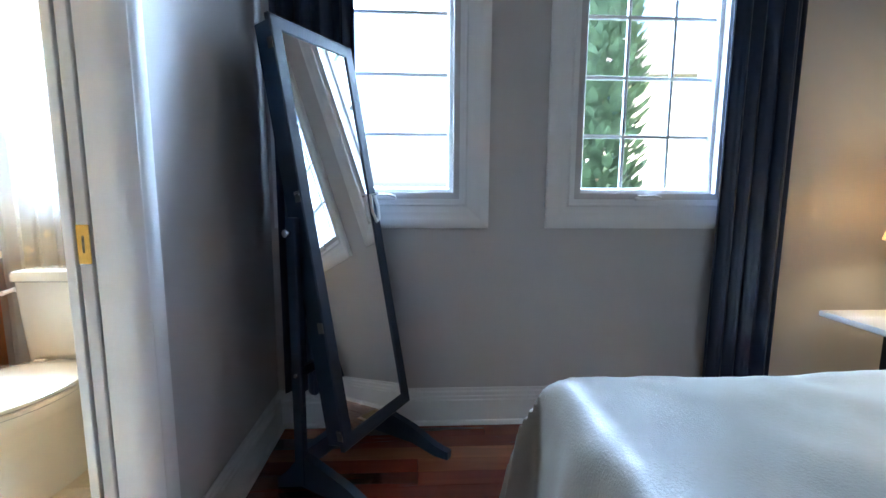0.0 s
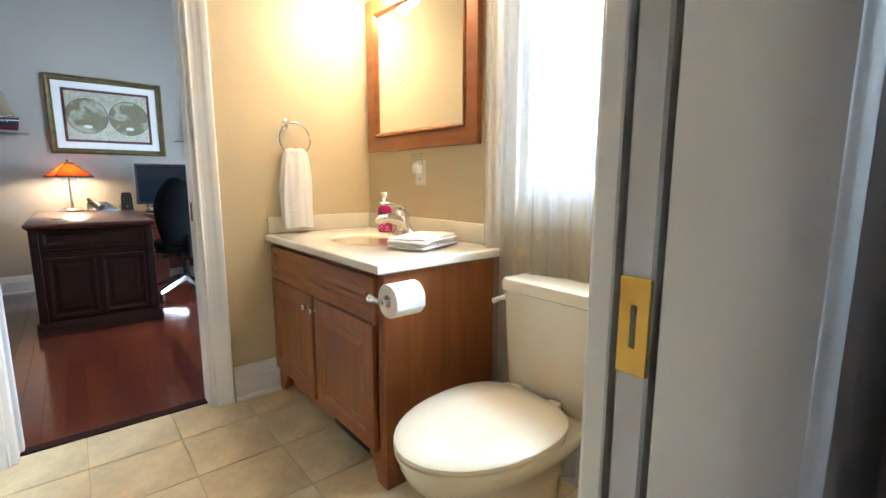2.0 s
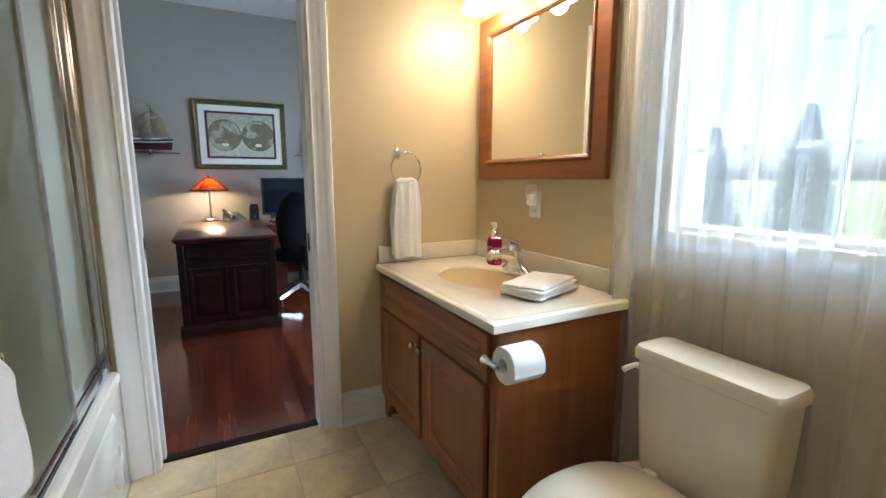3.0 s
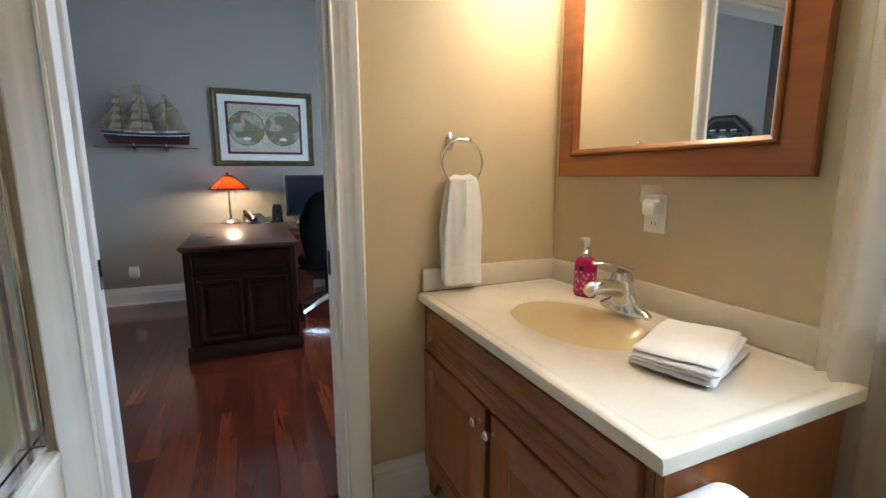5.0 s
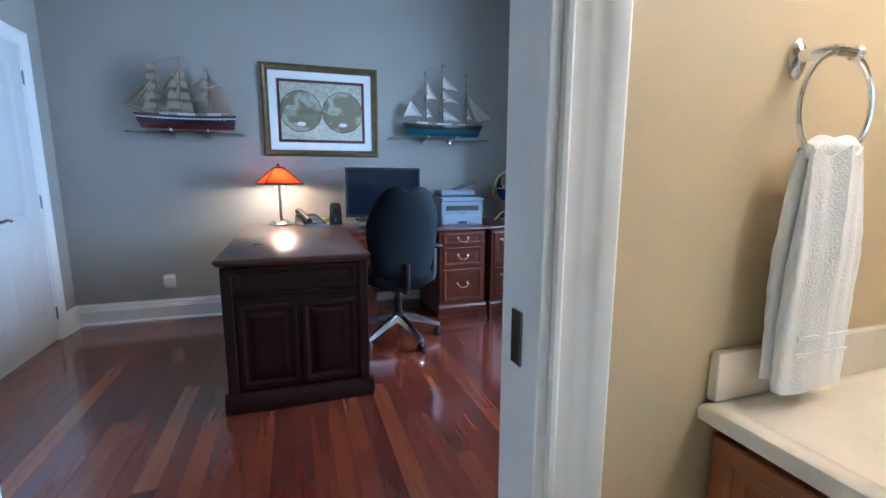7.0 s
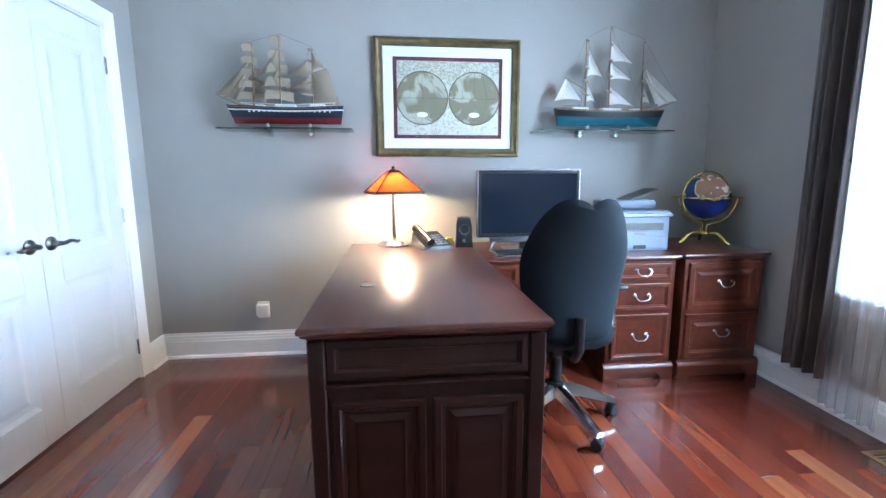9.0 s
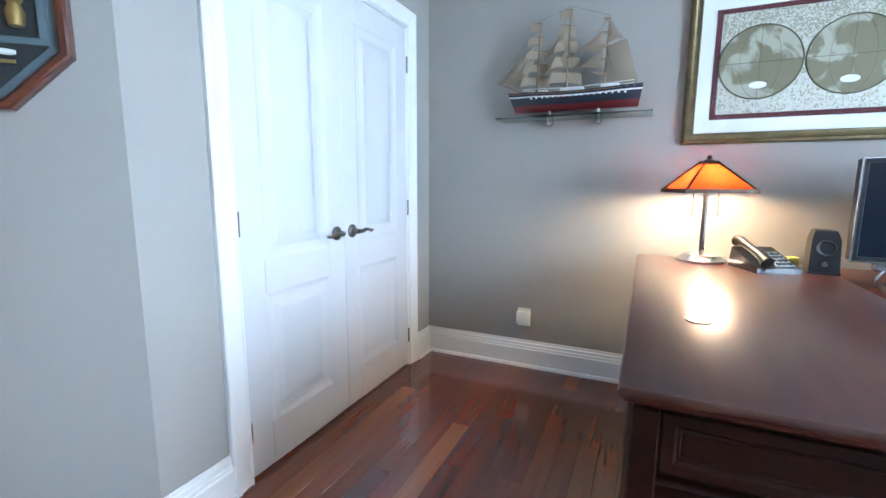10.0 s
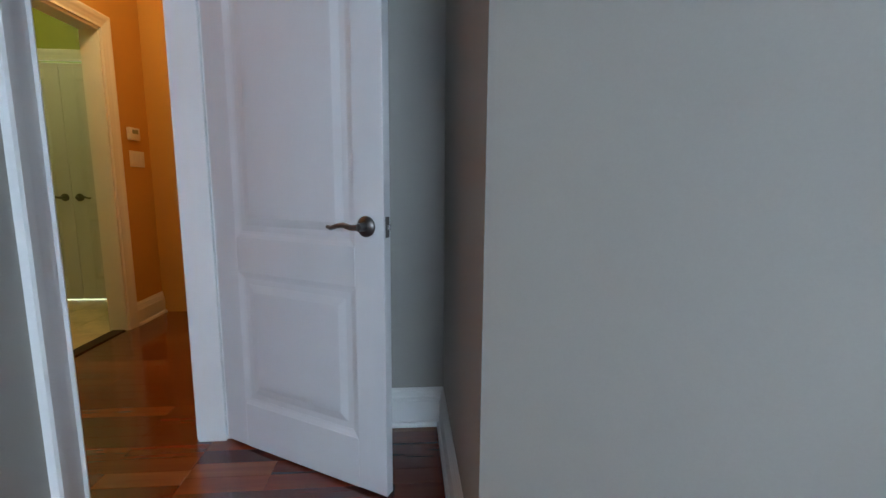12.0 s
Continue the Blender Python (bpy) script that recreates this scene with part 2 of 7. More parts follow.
def tube(bm, pts, r, seg=10, radii=None):
    """A round bar along points."""
    pts = [Vector(p) for p in pts]
    rings, side = [], None
    for k, p in enumerate(pts):
        d = (pts[min(k + 1, len(pts) - 1)] - pts[max(k - 1, 0)]).normalized()
        if side is None or abs(side.dot(d)) > 0.9:
            side = d.orthogonal().normalized()
        side = (side - d * side.dot(d)).normalized()
        up = d.cross(side)
        rad = radii[k] if radii else r
        rings.append([bm.verts.new(p + rad * (side * math.cos(2 * math.pi * j / seg) + up * math.sin(2 * math.pi * j / seg))) for j in range(seg)])
    for a, b in zip(rings, rings[1:]):
        for j in range(seg):
            bm.faces.new((a[j], a[(j + 1) % seg], b[(j + 1) % seg], b[j]))
    bm.faces.new(rings[0][::-1])
    bm.faces.new(rings[-1])
    return bm


def prism(bm, poly, h, m=None):
    """Extrude a polygon of (x, y) by h along z."""
    m = m or Matrix()
    a = [bm.verts.new(m @ Vector((x, y, 0))) for x, y in poly]
    b = [bm.verts.new(m @ Vector((x, y, h))) for x, y in poly]
    bm.faces.new(a[::-1])
    bm.faces.new(b)
    for k in range(len(poly)):
        j = (k + 1) % len(poly)
        bm.faces.new((a[k], a[j], b[j], b[k]))
    return bm


def loft(bm, rings, close=True, caps=True):
    """Skin over rings of points."""
    vs = [[bm.verts.new(Vector(p)) for p in ring] for ring in rings]
    n = len(vs[0])
    for a, b in zip(vs, vs[1:]):
        for k in range(n if close else n - 1):
            bm.faces.new((a[k], a[(k + 1) % n], b[(k + 1) % n], b[k]))
    if close and caps:
        bm.faces.new(vs[0][::-1])
        bm.faces.new(vs[-1])
    return bm


def sheet(bm, fn, nu, nv, thick=0.0):
    """A grid of fn(u, v), u and v from 0 to 1."""
    vs = [[bm.verts.new(Vector(fn(i / nu, j / nv))) for j in range(nv + 1)] for i in range(nu + 1)]
    for i in range(nu):
        for j in range(nv):
            bm.faces.new((vs[i][j], vs[i + 1][j], vs[i + 1][j + 1], vs[i][j + 1]))
    if thick:
        bmesh.ops.recalc_face_normals(bm, faces=bm.faces)
        bm.normal_update()
        back = [[bm.verts.new(p.co - p.normal * thick) for p in row] for row in vs]
        for i in range(nu):
            for j in range(nv):
                bm.faces.new((back[i][j], back[i][j + 1], back[i + 1][j + 1], back[i + 1][j]))
        rim = [(i, 0) for i in range(nu)] + [(nu, j) for j in range(nv)] + [(i, nv) for i in range(nu, 0, -1)] + [(0, j) for j in range(nv, 0, -1)]
        for (a, b), (c, d_) in zip(rim, rim[1:] + rim[:1]):
            bm.faces.new((vs[a][b], vs[c][d_], back[c][d_], back[a][b]))
        bmesh.ops.recalc_face_normals(bm, faces=bm.faces)
    return bm


def sweep(bm, profile, p0, p1, out, up=(0, 0, 1)):
    """Run a moulding: profile points (out, up) from p0 to p1."""
    p0, p1, out, up = Vector(p0), Vector(p1), Vector(out), Vector(up)
    return loft(bm, [[p + out * a + up * b for a, b in profile] for p in (p0, p1)])


def ring_frame(bm, w, h, profile, m):
    """A mitred frame w by h, outer size, in the xz plane facing -y; profile: (inset from the outer edge, depth towards -y)."""
    rings = []
    for sx, sz in ((-1, -1), (1, -1), (1, 1), (-1, 1)):
        rings.append([m @ Vector((sx * (w / 2 - a), -b, sz * (h / 2 - a))) for a, b in profile])
    rings.append(rings[0])
    vs = [[bm.verts.new(p) for p in r] for r in rings[:4]]
    vs.append(vs[0])
    n = len(profile)
    for a, b in zip(vs, vs[1:]):
        for k in range(n):
            bm.faces.new((a[k], a[(k + 1) % n], b[(k + 1) % n], b[k]))
    return bm


def smooth_by(me, degrees=35):
    """Shade smooth with sharp edges kept."""
    for p in me.polygons:
        p.use_smooth = True
    me.set_sharp_from_angle(angle=radians(degrees))


def mesh_of(name, bm, material, smooth=True):
    bmesh.ops.recalc_face_normals(bm, faces=bm.faces)
    me = bpy.data.meshes.new(name)
    bm.to_mesh(me)
    bm.free()
    me.materials.append(material)
    if smooth:
        smooth_by(me)
    return me


def part(name, bm, material, parent, label="", m=None, smooth=True):
    ob = new(name, mesh_of(name, bm, material, smooth))
    ob.parent = parent
    if m is not None:
        ob.matrix_basis = m
    if label:
        ob["label"] = label
    return ob


def thing(name, label, category, m=None, group="", kind=""):
    ob = new(name)
    ob.empty_display_size = 0.1
    if m is not None:
        ob.matrix_basis = m
    return tagged(ob, label, category, group, kind)


def solid(name, bm, material, label, category="", kind="", m=None, group=""):
    ob = new(name, mesh_of(name, bm, material))
    if m is not None:
        ob.matrix_basis = m
    return tagged(ob, label, category, group, kind)


# ---- the rooms ----
H = 3.05          # ceiling height
XW, XE, YN, YC = -6.06, -2.585, 2.70, -1.10      # office faces
HX, RX, RY = -2.84, -3.74, -2.62                # hall-door wall, recess side, recess back
BW, BE, BN, BS = -2.47, -0.445, 1.785, -0.68     # bathroom faces
GW, GN, GE, GS = -0.285, 1.755, 2.62, -2.3      # bedroom faces


def wall(name, label, material, axis, a, b, s0, s1, z1=H, openings=(), z0=-0.02):
    """A wall between a and b in thickness, along the other axis from s0 to s1, with openings (s, s, z, z)."""
    bm = bmesh.new()

    def put(u0, u1, v0, v1):
        if u1 - u0 > 1e-4 and v1 - v0 > 1e-4:
            if axis == "x":
                box(bm, a, b, u0, u1, v0, v1)
            else:
                box(bm, u0, u1, a, b, v0, v1)
    at = s0
    for u0, u1, v0, v1 in sorted(openings):
        put(at, u0, z0, z1)
        if v0 > 0.01:
            put(u0, u1, z0, v0)
        put(u0, u1, v1, z1)
        at = u1
    put(at, s1, z0, z1)
    return solid(name, bm, material, label, "wall", "structure")


DH = 2.04   # door openings' height
D1 = (0.13, 0.855, 0, DH)       # bedroom to bathroom
D2 = (0.19, 0.90, 0, DH)       # bathroom to office
D3 = (-2.56, -1.78, 0, DH)     # office to hall
WB = 1.07, 2.085                # window opening's sill and head
W1, W2, W3 = (-0.11, 0.505, *WB), (1.07, 1.69, *WB), (-1.305, -0.69, *WB)
W4 = (-4.93, -3.5, 0.68, 2.2)
wall("wall_bedroom_west", "grey painted bedroom wall beside the bathroom door", WALL_BED, "x", -0.375, GW, GS, GN, openings=[D1])
wall("wall_bath_east", "beige painted bathroom wall", WALL_BATH, "x", BE, -0.425, BS, BN, openings=[D1])
wall("wall_pocket_core", "plaster core of the pocket door wall", WALL_BATH, "x", -0.425, -0.375, GS, 0.13)
wall("wall_pocket_head", "plaster core over the pocket door", WALL_BATH, "x", -0.425, -0.375, 0.13, GN, z0=DH + 0.03)
wall("wall_bedroom_north", "grey painted bedroom wall with two windows", WALL_BED, "y", GN, GN + 0.2, -0.38, GE, openings=[W1, W2])
wall("wall_bedroom_east", "taupe bedroom wall behind the bed", WALL_BED, "x", GE, GE + 0.15, GS, GN)
wall("wall_bedroom_south", "grey painted bedroom wall", WALL_BED, "y", GS - 0.15, GS, -0.38, GE)
wall("wall_bath_north", "beige painted bathroom wall with a window", WALL_BATH, "y", BN, BN + 0.17, BW - 0.07, -0.38, openings=[W3])
wall("wall_bath_west", "beige painted bathroom wall with the towel ring", WALL_BATH, "x", BW - 0.065, BW, BS, BN, openings=[D2])
wall("wall_bath_south", "beige painted wall behind the tub", WALL_BATH, "y", BS - 0.12, BS, BW, -0.4)
wall("wall_office_east", "grey painted office wall beside the bathroom door", WALL_OFFICE, "x", XE, BW - 0.065, -0.9, YN, openings=[D2])
wall("wall_office_hall", "grey painted office wall with the hall door", WALL_OFFICE, "x", HX, HX + 0.07, RY, -0.9, openings=[D3])
wall("wall_office_return", "short grey office wall return", WALL_OFFICE, "y", -0.9, -0.86, HX, XE)
wall("wall_hall_west", "orange painted hall wall with a door opening", WALL_HALL, "x", HX + 0.07, HX + 0.11, -4.7, -0.8, openings=[D3])
wall("wall_office_north", "grey painted office wall with a window", WALL_OFFICE, "y", YN, YN + 0.2, XW - 0.15, BW - 0.06, openings=[W4])
wall("wall_office_west", "grey painted office wall with ships and a map", WALL_OFFICE, "x", XW - 0.15, XW, YC, YN)
wall("wall_closet", "grey painted wall with the closet doors", WALL_OFFICE, "y", YC - 0.1, YC, XW - 0.15, -4.18, openings=[(-5.77, -4.52, 0, 2.03)])
wall("wall_closet_back", "plain closet back wall", WALL_OFFICE, "y", YC - 0.8, YC - 0.7, XW - 0.15, -4.3)
bm = prism(bmesh.new(), [(-4.18, YC), (-3.72, -1.56), (RX, -1.62), (RX - 0.1, -1.62), (-4.22, YC - 0.1)], H + 0.02, Matrix.Translation((0, 0, -0.02)))
solid("wall_diagonal", bm, WALL_OFFICE, "grey painted diagonal wall with the knot display", "wall", "structure")
wall("wall_recess_side", "grey painted side wall of the door recess", WALL_OFFICE, "x", RX - 0.1, RX, RY - 0.1, -1.62)
wall("wall_recess_back", "grey painted wall behind the open door", WALL_OFFICE, "y", RY - 0.1, RY, RX - 0.1, HX + 0.07)
DG = (-4.02, -3.28, 0, DH)
wall("wall_hall_east", "orange painted hall wall with the thermostat", WALL_HALL, "x", -1.6, -1.53, -4.7, -0.8, openings=[DG])
wall("wall_hall_end", "orange painted hall end wall", WALL_HALL, "y", -4.6, -4.48, HX + 0.13, -1.6)
wall("wall_hall_north", "orange painted hall wall", WALL_HALL, "y", -0.92, -0.8, HX + 0.13, -1.53)
wall("wall_green_west", "green painted wall around the doorway", WALL_GREEN, "x", -1.53, -1.48, -4.9, -2.4, openings=[DG])
wall("wall_green_south", "green painted wall with white doors", WALL_GREEN, "y", -4.98, -4.88, -1.53, 1.2, openings=[(-1.3, -0.12, 0, 2.03)])
wall("wall_green_east", "green painted wall", WALL_GREEN, "x", 1.2, 1.3, -4.9, -2.4)
wall("wall_green_north", "green painted wall", WALL_GREEN, "y", -2.46, -2.4, -1.53, 1.2)

for nm, lab, x0, x1, y0, y1 in (("ceiling_office", "white office ceiling", XW - 0.1, XE + 0.1, -2.7, YN + 0.1),
                                ("ceiling_bath", "white bathroom ceiling", BW - 0.02, -0.4, BS - 0.1, BN + 0.1),
                                ("ceiling_bedroom", "white bedroom ceiling", -0.38, GE + 0.1, GS - 0.1, GN + 0.1),
                                ("ceiling_hall", "white hall ceiling", HX + 0.08, -1.53, -4.7, -0.82),
                                ("ceiling_green_room", "white ceiling", -1.5, 1.3, -4.95, -2.4)):
    solid(nm, B(x0, x1, y0, y1, H, H + 0.1), CEIL, lab, "ceiling", "structure")

# mouldings
BASE = [(0, 0), (0.017, 0), (0.017, 0.115), (0.013, 0.12), (0.013, 0.132), (0.009, 0.137), (0.009, 0.152), (0.004, 0.158), (0.004, 0.172), (0, 0.172)]
SHOE = [(0.0175, 0), (0.03, 0), (0.029, 0.012), (0.024, 0.019), (0.0175, 0.021)]


def baseboard(p0, p1, out, label="white stepped wooden baseboard"):
    bm = bmesh.new()
    sweep(bm, BASE, (*p0, 0), (*p1, 0), (*out, 0))
    b = solid("baseboard", bm, TRIM, label, "baseboard", "structure")
    bm = bmesh.new()
    sweep(bm, SHOE, (*p0, 0), (*p1, 0), (*out, 0))
    part("shoe_moulding", bm, TRIM, b)
    return b


s = math.sqrt(0.5)
for p0, p1, out in (((XW, YC), (XW, YN), (1, 0)), ((XW, YC), (-5.86, YC), (0, 1)), ((-4.43, YC), (-4.18, YC), (0, 1)),
                    ((-4.18, YC), (-3.72, -1.56), (s, s)), ((RX, -1.60), (RX, RY), (1, 0)), ((RX, RY), (HX, RY), (0, 1)),
                    ((XW, YN), (XE, YN), (0, -1)), ((HX, -1.69), (HX, -0.9), (-1, 0)), ((XE, 0.995), (XE, YN), (-1, 0)), ((XE, -0.86), (XE, 0.1), (-1, 0)),
                    ((GW, 0.945), (GW, GN), (1, 0)), ((GW, GN), (GE, GN), (0, -1)), ((GE, GS), (GE, GN), (-1, 0)), ((GW, GS), (GW, 0.04), (1, 0)),
                    ((BW, 0.995), (BW, 1.215), (1, 0)), ((-1.43, BN), (BE, BN), (0, -1)), ((BE, 0.945), (BE, BN), (-1, 0)),
                    ((-1.6, -4.48), (-1.6, -4.105), (-1, 0)), ((-1.6, -3.19), (-1.6, -0.92), (-1, 0))):
    baseboard(p0, p1, out)

CASING = [(0, 0), (0, 0.012), (0.006, 0.014), (0.012, 0.009), (0.03, 0.010), (0.036, 0.013), (0.056, 0.015), (0.062, 0.019), (0.084, 0.021), (0.09, 0.017), (0.09, 0)]


def casing(parent, plane, at, out, u0, u1, z1, z0=None, width=0.09, profile=CASING):
    """Casing round an opening on one wall face: plane x or y at that place; out is the side it stands on."""
    k = width / 0.09
    P = [(a * k, b) for a, b in profile]

    def v(u, z, d):
        return Vector((at + out * d, u, z)) if plane == "x" else Vector((u, at + out * d, z))
    corners = [(u0, z0 if z0 is not None else 0.0, -1, -1 if z0 is not None else 0), (u0, z1, -1, 1), (u1, z1, 1, 1), (u1, z0 if z0 is not None else 0.0, 1, -1 if z0 is not None else 0)]
    runs = [("casing_side", 0, 1), ("casing_head", 1, 2), ("casing_side", 2, 3)] + ([("casing_bottom", 3, 0)] if z0 is not None else [])
    for nm, i, j in runs:
        bm = bmesh.new()
        loft(bm, [[v(corners[c][0] + corners[c][2] * a, corners[c][1] + corners[c][3] * a, b) for a, b in P] for c in (i, j)])
        part(nm, bm, TRIM, parent)


def jambs(parent, plane, a, b, u0, u1, z1, t=0.018, slot=None):
    """Lining boards of a door opening; slot: the gap for a pocket door at the u1 side."""
    def bx(p, q, u, w, z, y):
        return B(p, q, u, w, z, y, bev=0.002) if plane == "x" else B(u, w, p, q, z, y, bev=0.002)
    strips = [(a, b)] if not slot else [(a, slot[0]), (slot[1], b)]
    for p, q in strips:
        part("jamb", bx(p, q, u1 - t, u1 + 0.001, 0.0, z1), TRIM, parent)
        part("head_jamb", bx(p, q, u0, u1, z1 - t, z1 + 0.001), TRIM, parent)
    part("jamb", bx(a, b, u0 - 0.001, u0 + t, 0.0, z1), TRIM, parent)


# ---- door openings and windows ----
d = thing("door_1", "white pocket door slid into the wall beside its casing", "door", kind="structure")
ROUNDED = [(-0.018, -0.048), (-0.018, -0.034), (-0.014, -0.018), (-0.006, -0.002), (0.004, 0.008), (0.010, 0.009), (0.016, 0.013), (0.036, 0.018), (0.05, 0.016), (0.05, 0.0), (0.0, 0.0), (0.0, -0.048)]
casing(d, "x", GW, 1, 0.13, 0.855, DH, profile=ROUNDED)
casing(d, "x", BE, -1, 0.13, 0.855, DH)
jambs(d, "x", BE, GW - 0.046, 0.13, 0.855, DH, slot=(-0.422, -0.378))
leaf = part("door_leaf", B(-0.415, -0.385, 0.838, 1.53, 0.012, 2.03, bev=0.003), DOORWHITE, d)
part("lock_plate", B(-0.4145, -0.3855, 0.8355, 0.839, 0.91, 1.0, bev=0.001), BRASS, leaf, "polished brass edge pull")
part("lock_slot", B(-0.403, -0.397, 0.8345, 0.8365, 0.935, 0.975, bev=0.001), NICKEL, leaf)
d = thing("door_2", "white pocket door slid into the wall beside its casing", "door", kind="structure")
casing(d, "x", BW, 1, D2[0], D2[1], DH)
casing(d, "x", XE, -1, D2[0], D2[1], DH)
jambs(d, "x", XE, BW, D2[0], D2[1], DH)
part("strike_plate", B(-2.545, -2.515, 0.878, 0.882, 0.90, 0.985, bev=0.001), NICKEL, d)
leaf = part("door_leaf", B(-2.575, -2.535, 0.20, 0.222, 0.012, 2.02, bev=0.003), DOORWHITE, d)
part("edge_pull", B(-2.566, -2.544, 0.221, 0.2245, 0.91, 1.0, bev=0.001), NICKEL, leaf, "dark nickel edge pull")
part("threshold", B(XE + 0.001, BW - 0.055, 0.19, 0.90, -0.01, 0.006, bev=0.003), DESK, d)


def panel_leaf(name, w, h, parent, m, t=0.036):
    """A moulded door leaf with a tall upper and a square lower panel, hinge edge at x = 0, faces at y = 0 and t."""
    bm = bmesh.new()
    st, rails = 0.115, ((0.0, 0.18), (0.71, 0.84), (h - 0.12, h))
    box(bm, 0, st, 0, t, 0, h, bev=0.002)
    box(bm, w - st, w, 0, t, 0, h, bev=0.002)
    for a, b in rails:
        box(bm, st, w - st, 0, t, a, b)
    for a, b in ((0.18, 0.71), (0.84, h - 0.12)):
        box(bm, st, w - st, 0.009, t - 0.009, a, b)
        for y, sgn in ((0.0, 1), (t, -1)):
            mm = Matrix.Translation((w / 2, y, (a + b) / 2)) @ Matrix.Diagonal((1, sgn, 1, 1))
            ring_frame(bm, w - 2 * st + 0.004, b - a + 0.004, [(0, 0.0), (0.005, -0.002), (0.018, -0.007), (0.026, -0.0088), (0.026, -0.012), (0, -0.012)], mm)
            ring_frame(bm, w - 2 * st - 0.09, b - a - 0.09, [(0, -0.0091), (0.03, -0.002), (0.05, -0.002), (0.05, -0.012), (0, -0.012)], mm)
            box(bm, st + 0.09, w - st - 0.09, min(y + sgn * 0.002, y + sgn * 0.010), max(y + sgn * 0.002, y + sgn * 0.010), a + 0.09, b - 0.09)
    return part(name, bm, DOORWHITE, parent, m=m, smooth=False)


def lever(parent, m, flip=1):
    """A curved lever handle on a round rose, standing out towards -y; flip: the way the lever points."""
    h = part("door_handle", lathe(bmesh.new(), [(0.0, 0), (0.033, 0.0), (0.033, 0.006), (0.027, 0.012), (0.014, 0.015), (0.012, 0.045), (0.0, 0.046)], m=pose(0, 0, 0, 90)), NICKEL, parent, "dark brushed nickel lever handle", m=m)
    pts = [(0, -0.045, 0), (0.02 * flip, -0.05, -0.001), (0.05 * flip, -0.05, 0.006), (0.075 * flip, -0.05, 0.003), (0.10 * flip, -0.048, -0.006), (0.118 * flip, -0.045, -0.002)]
    part("lever", tube(bmesh.new(), pts, 0.008, radii=[0.01, 0.01, 0.009, 0.008, 0.0075, 0.006]), NICKEL, h)
    return h


def hinge(parent, x, y, z):
    part("hinge", lathe(bmesh.new(), [(0.0, -0.045), (0.006, -0.045), (0.006, 0.045), (0.0, 0.045)], at=(x, y, z), seg=10), ALU, parent)


# office door to the hall, standing open
d = thing("door_3", "white two-panel door standing open into the office", "door", kind="structure")
casing(d, "x", HX, -1, D3[0], D3[1], DH)
casing(d, "x", HX + 0.11, 1, D3[0], D3[1], DH)
jambs(d, "x", HX, HX + 0.11, D3[0], D3[1], DH)
ang = math.degrees(math.atan2(0.407, -0.676))
leaf = panel_leaf("door_leaf", 0.775, 2.0, d, pose(-2.850, -2.545, 0.012, 0, 0, ang))
lever(leaf, pose(0.71, 0.0, 0.908), -1)
part("latch_plate", B(0.7745, 0.7765, 0.008, 0.028, 0.875, 0.94, bev=0.0005), NICKEL, leaf)
part("latch_bolt", B(0.776, 0.786, 0.012, 0.024, 0.898, 0.918, bev=0.002), ALU, leaf)
for z in (0.22, 1.0, 1.78):
    hinge(leaf, -0.004, 0.04, z)

# closet doors
d = thing("door_4", "pair of white moulded closet doors, closed", "door", kind="structure")
casing(d, "y", YC, 1, -5.77, -4.52, 2.03)
jambs(d, "y", YC - 0.1, YC + 0.001, -5.77, -4.52, 2.03, t=0.008)
cw = 0.614
l1 = panel_leaf("door_leaf", cw, 2.005, d, pose(-4.53, YC - 0.003, 0.012, 0, 0, 180))
l2 = panel_leaf("door_leaf", cw, 2.005, d, pose(-5.76 + cw, YC - 0.003, 0.012, 0, 0, 180))
lever(l1, pose(cw - 0.06, 0.0, 0.9), -1)
lever(l2, pose(0.06, 0.0, 0.9), 1)
for x in (-4.527, -5.763):
    for z in (0.2, 1.0, 1.82):
        hinge(d, x, YC + 0.004, z)
# green room doors
d = thing("door_5", "pair of white moulded doors in the green room", "door", kind="structure")
casing(d, "y", -4.88, 1, -1.3, -0.12, 2.03)
l1 = panel_leaf("door_leaf", 0.582, 2.005, d, pose(-0.126, -4.892, 0.012, 0, 0, 180))
l2 = panel_leaf("door_leaf", 0.582, 2.005, d, pose(-0.712, -4.892, 0.012, 0, 0, 180))
lever(l1, pose(0.525, 0.0, 0.9), -1)
lever(l2, pose(0.06, 0.0, 0.9), 1)
d = thing("door_6", "white cased opening into the green room", "door", kind="structure")
casing(d, "x", -1.6, -1, DG[0], DG[1], DH)
jambs(d, "x", -1.6, -1.48, DG[0], DG[1], DH)


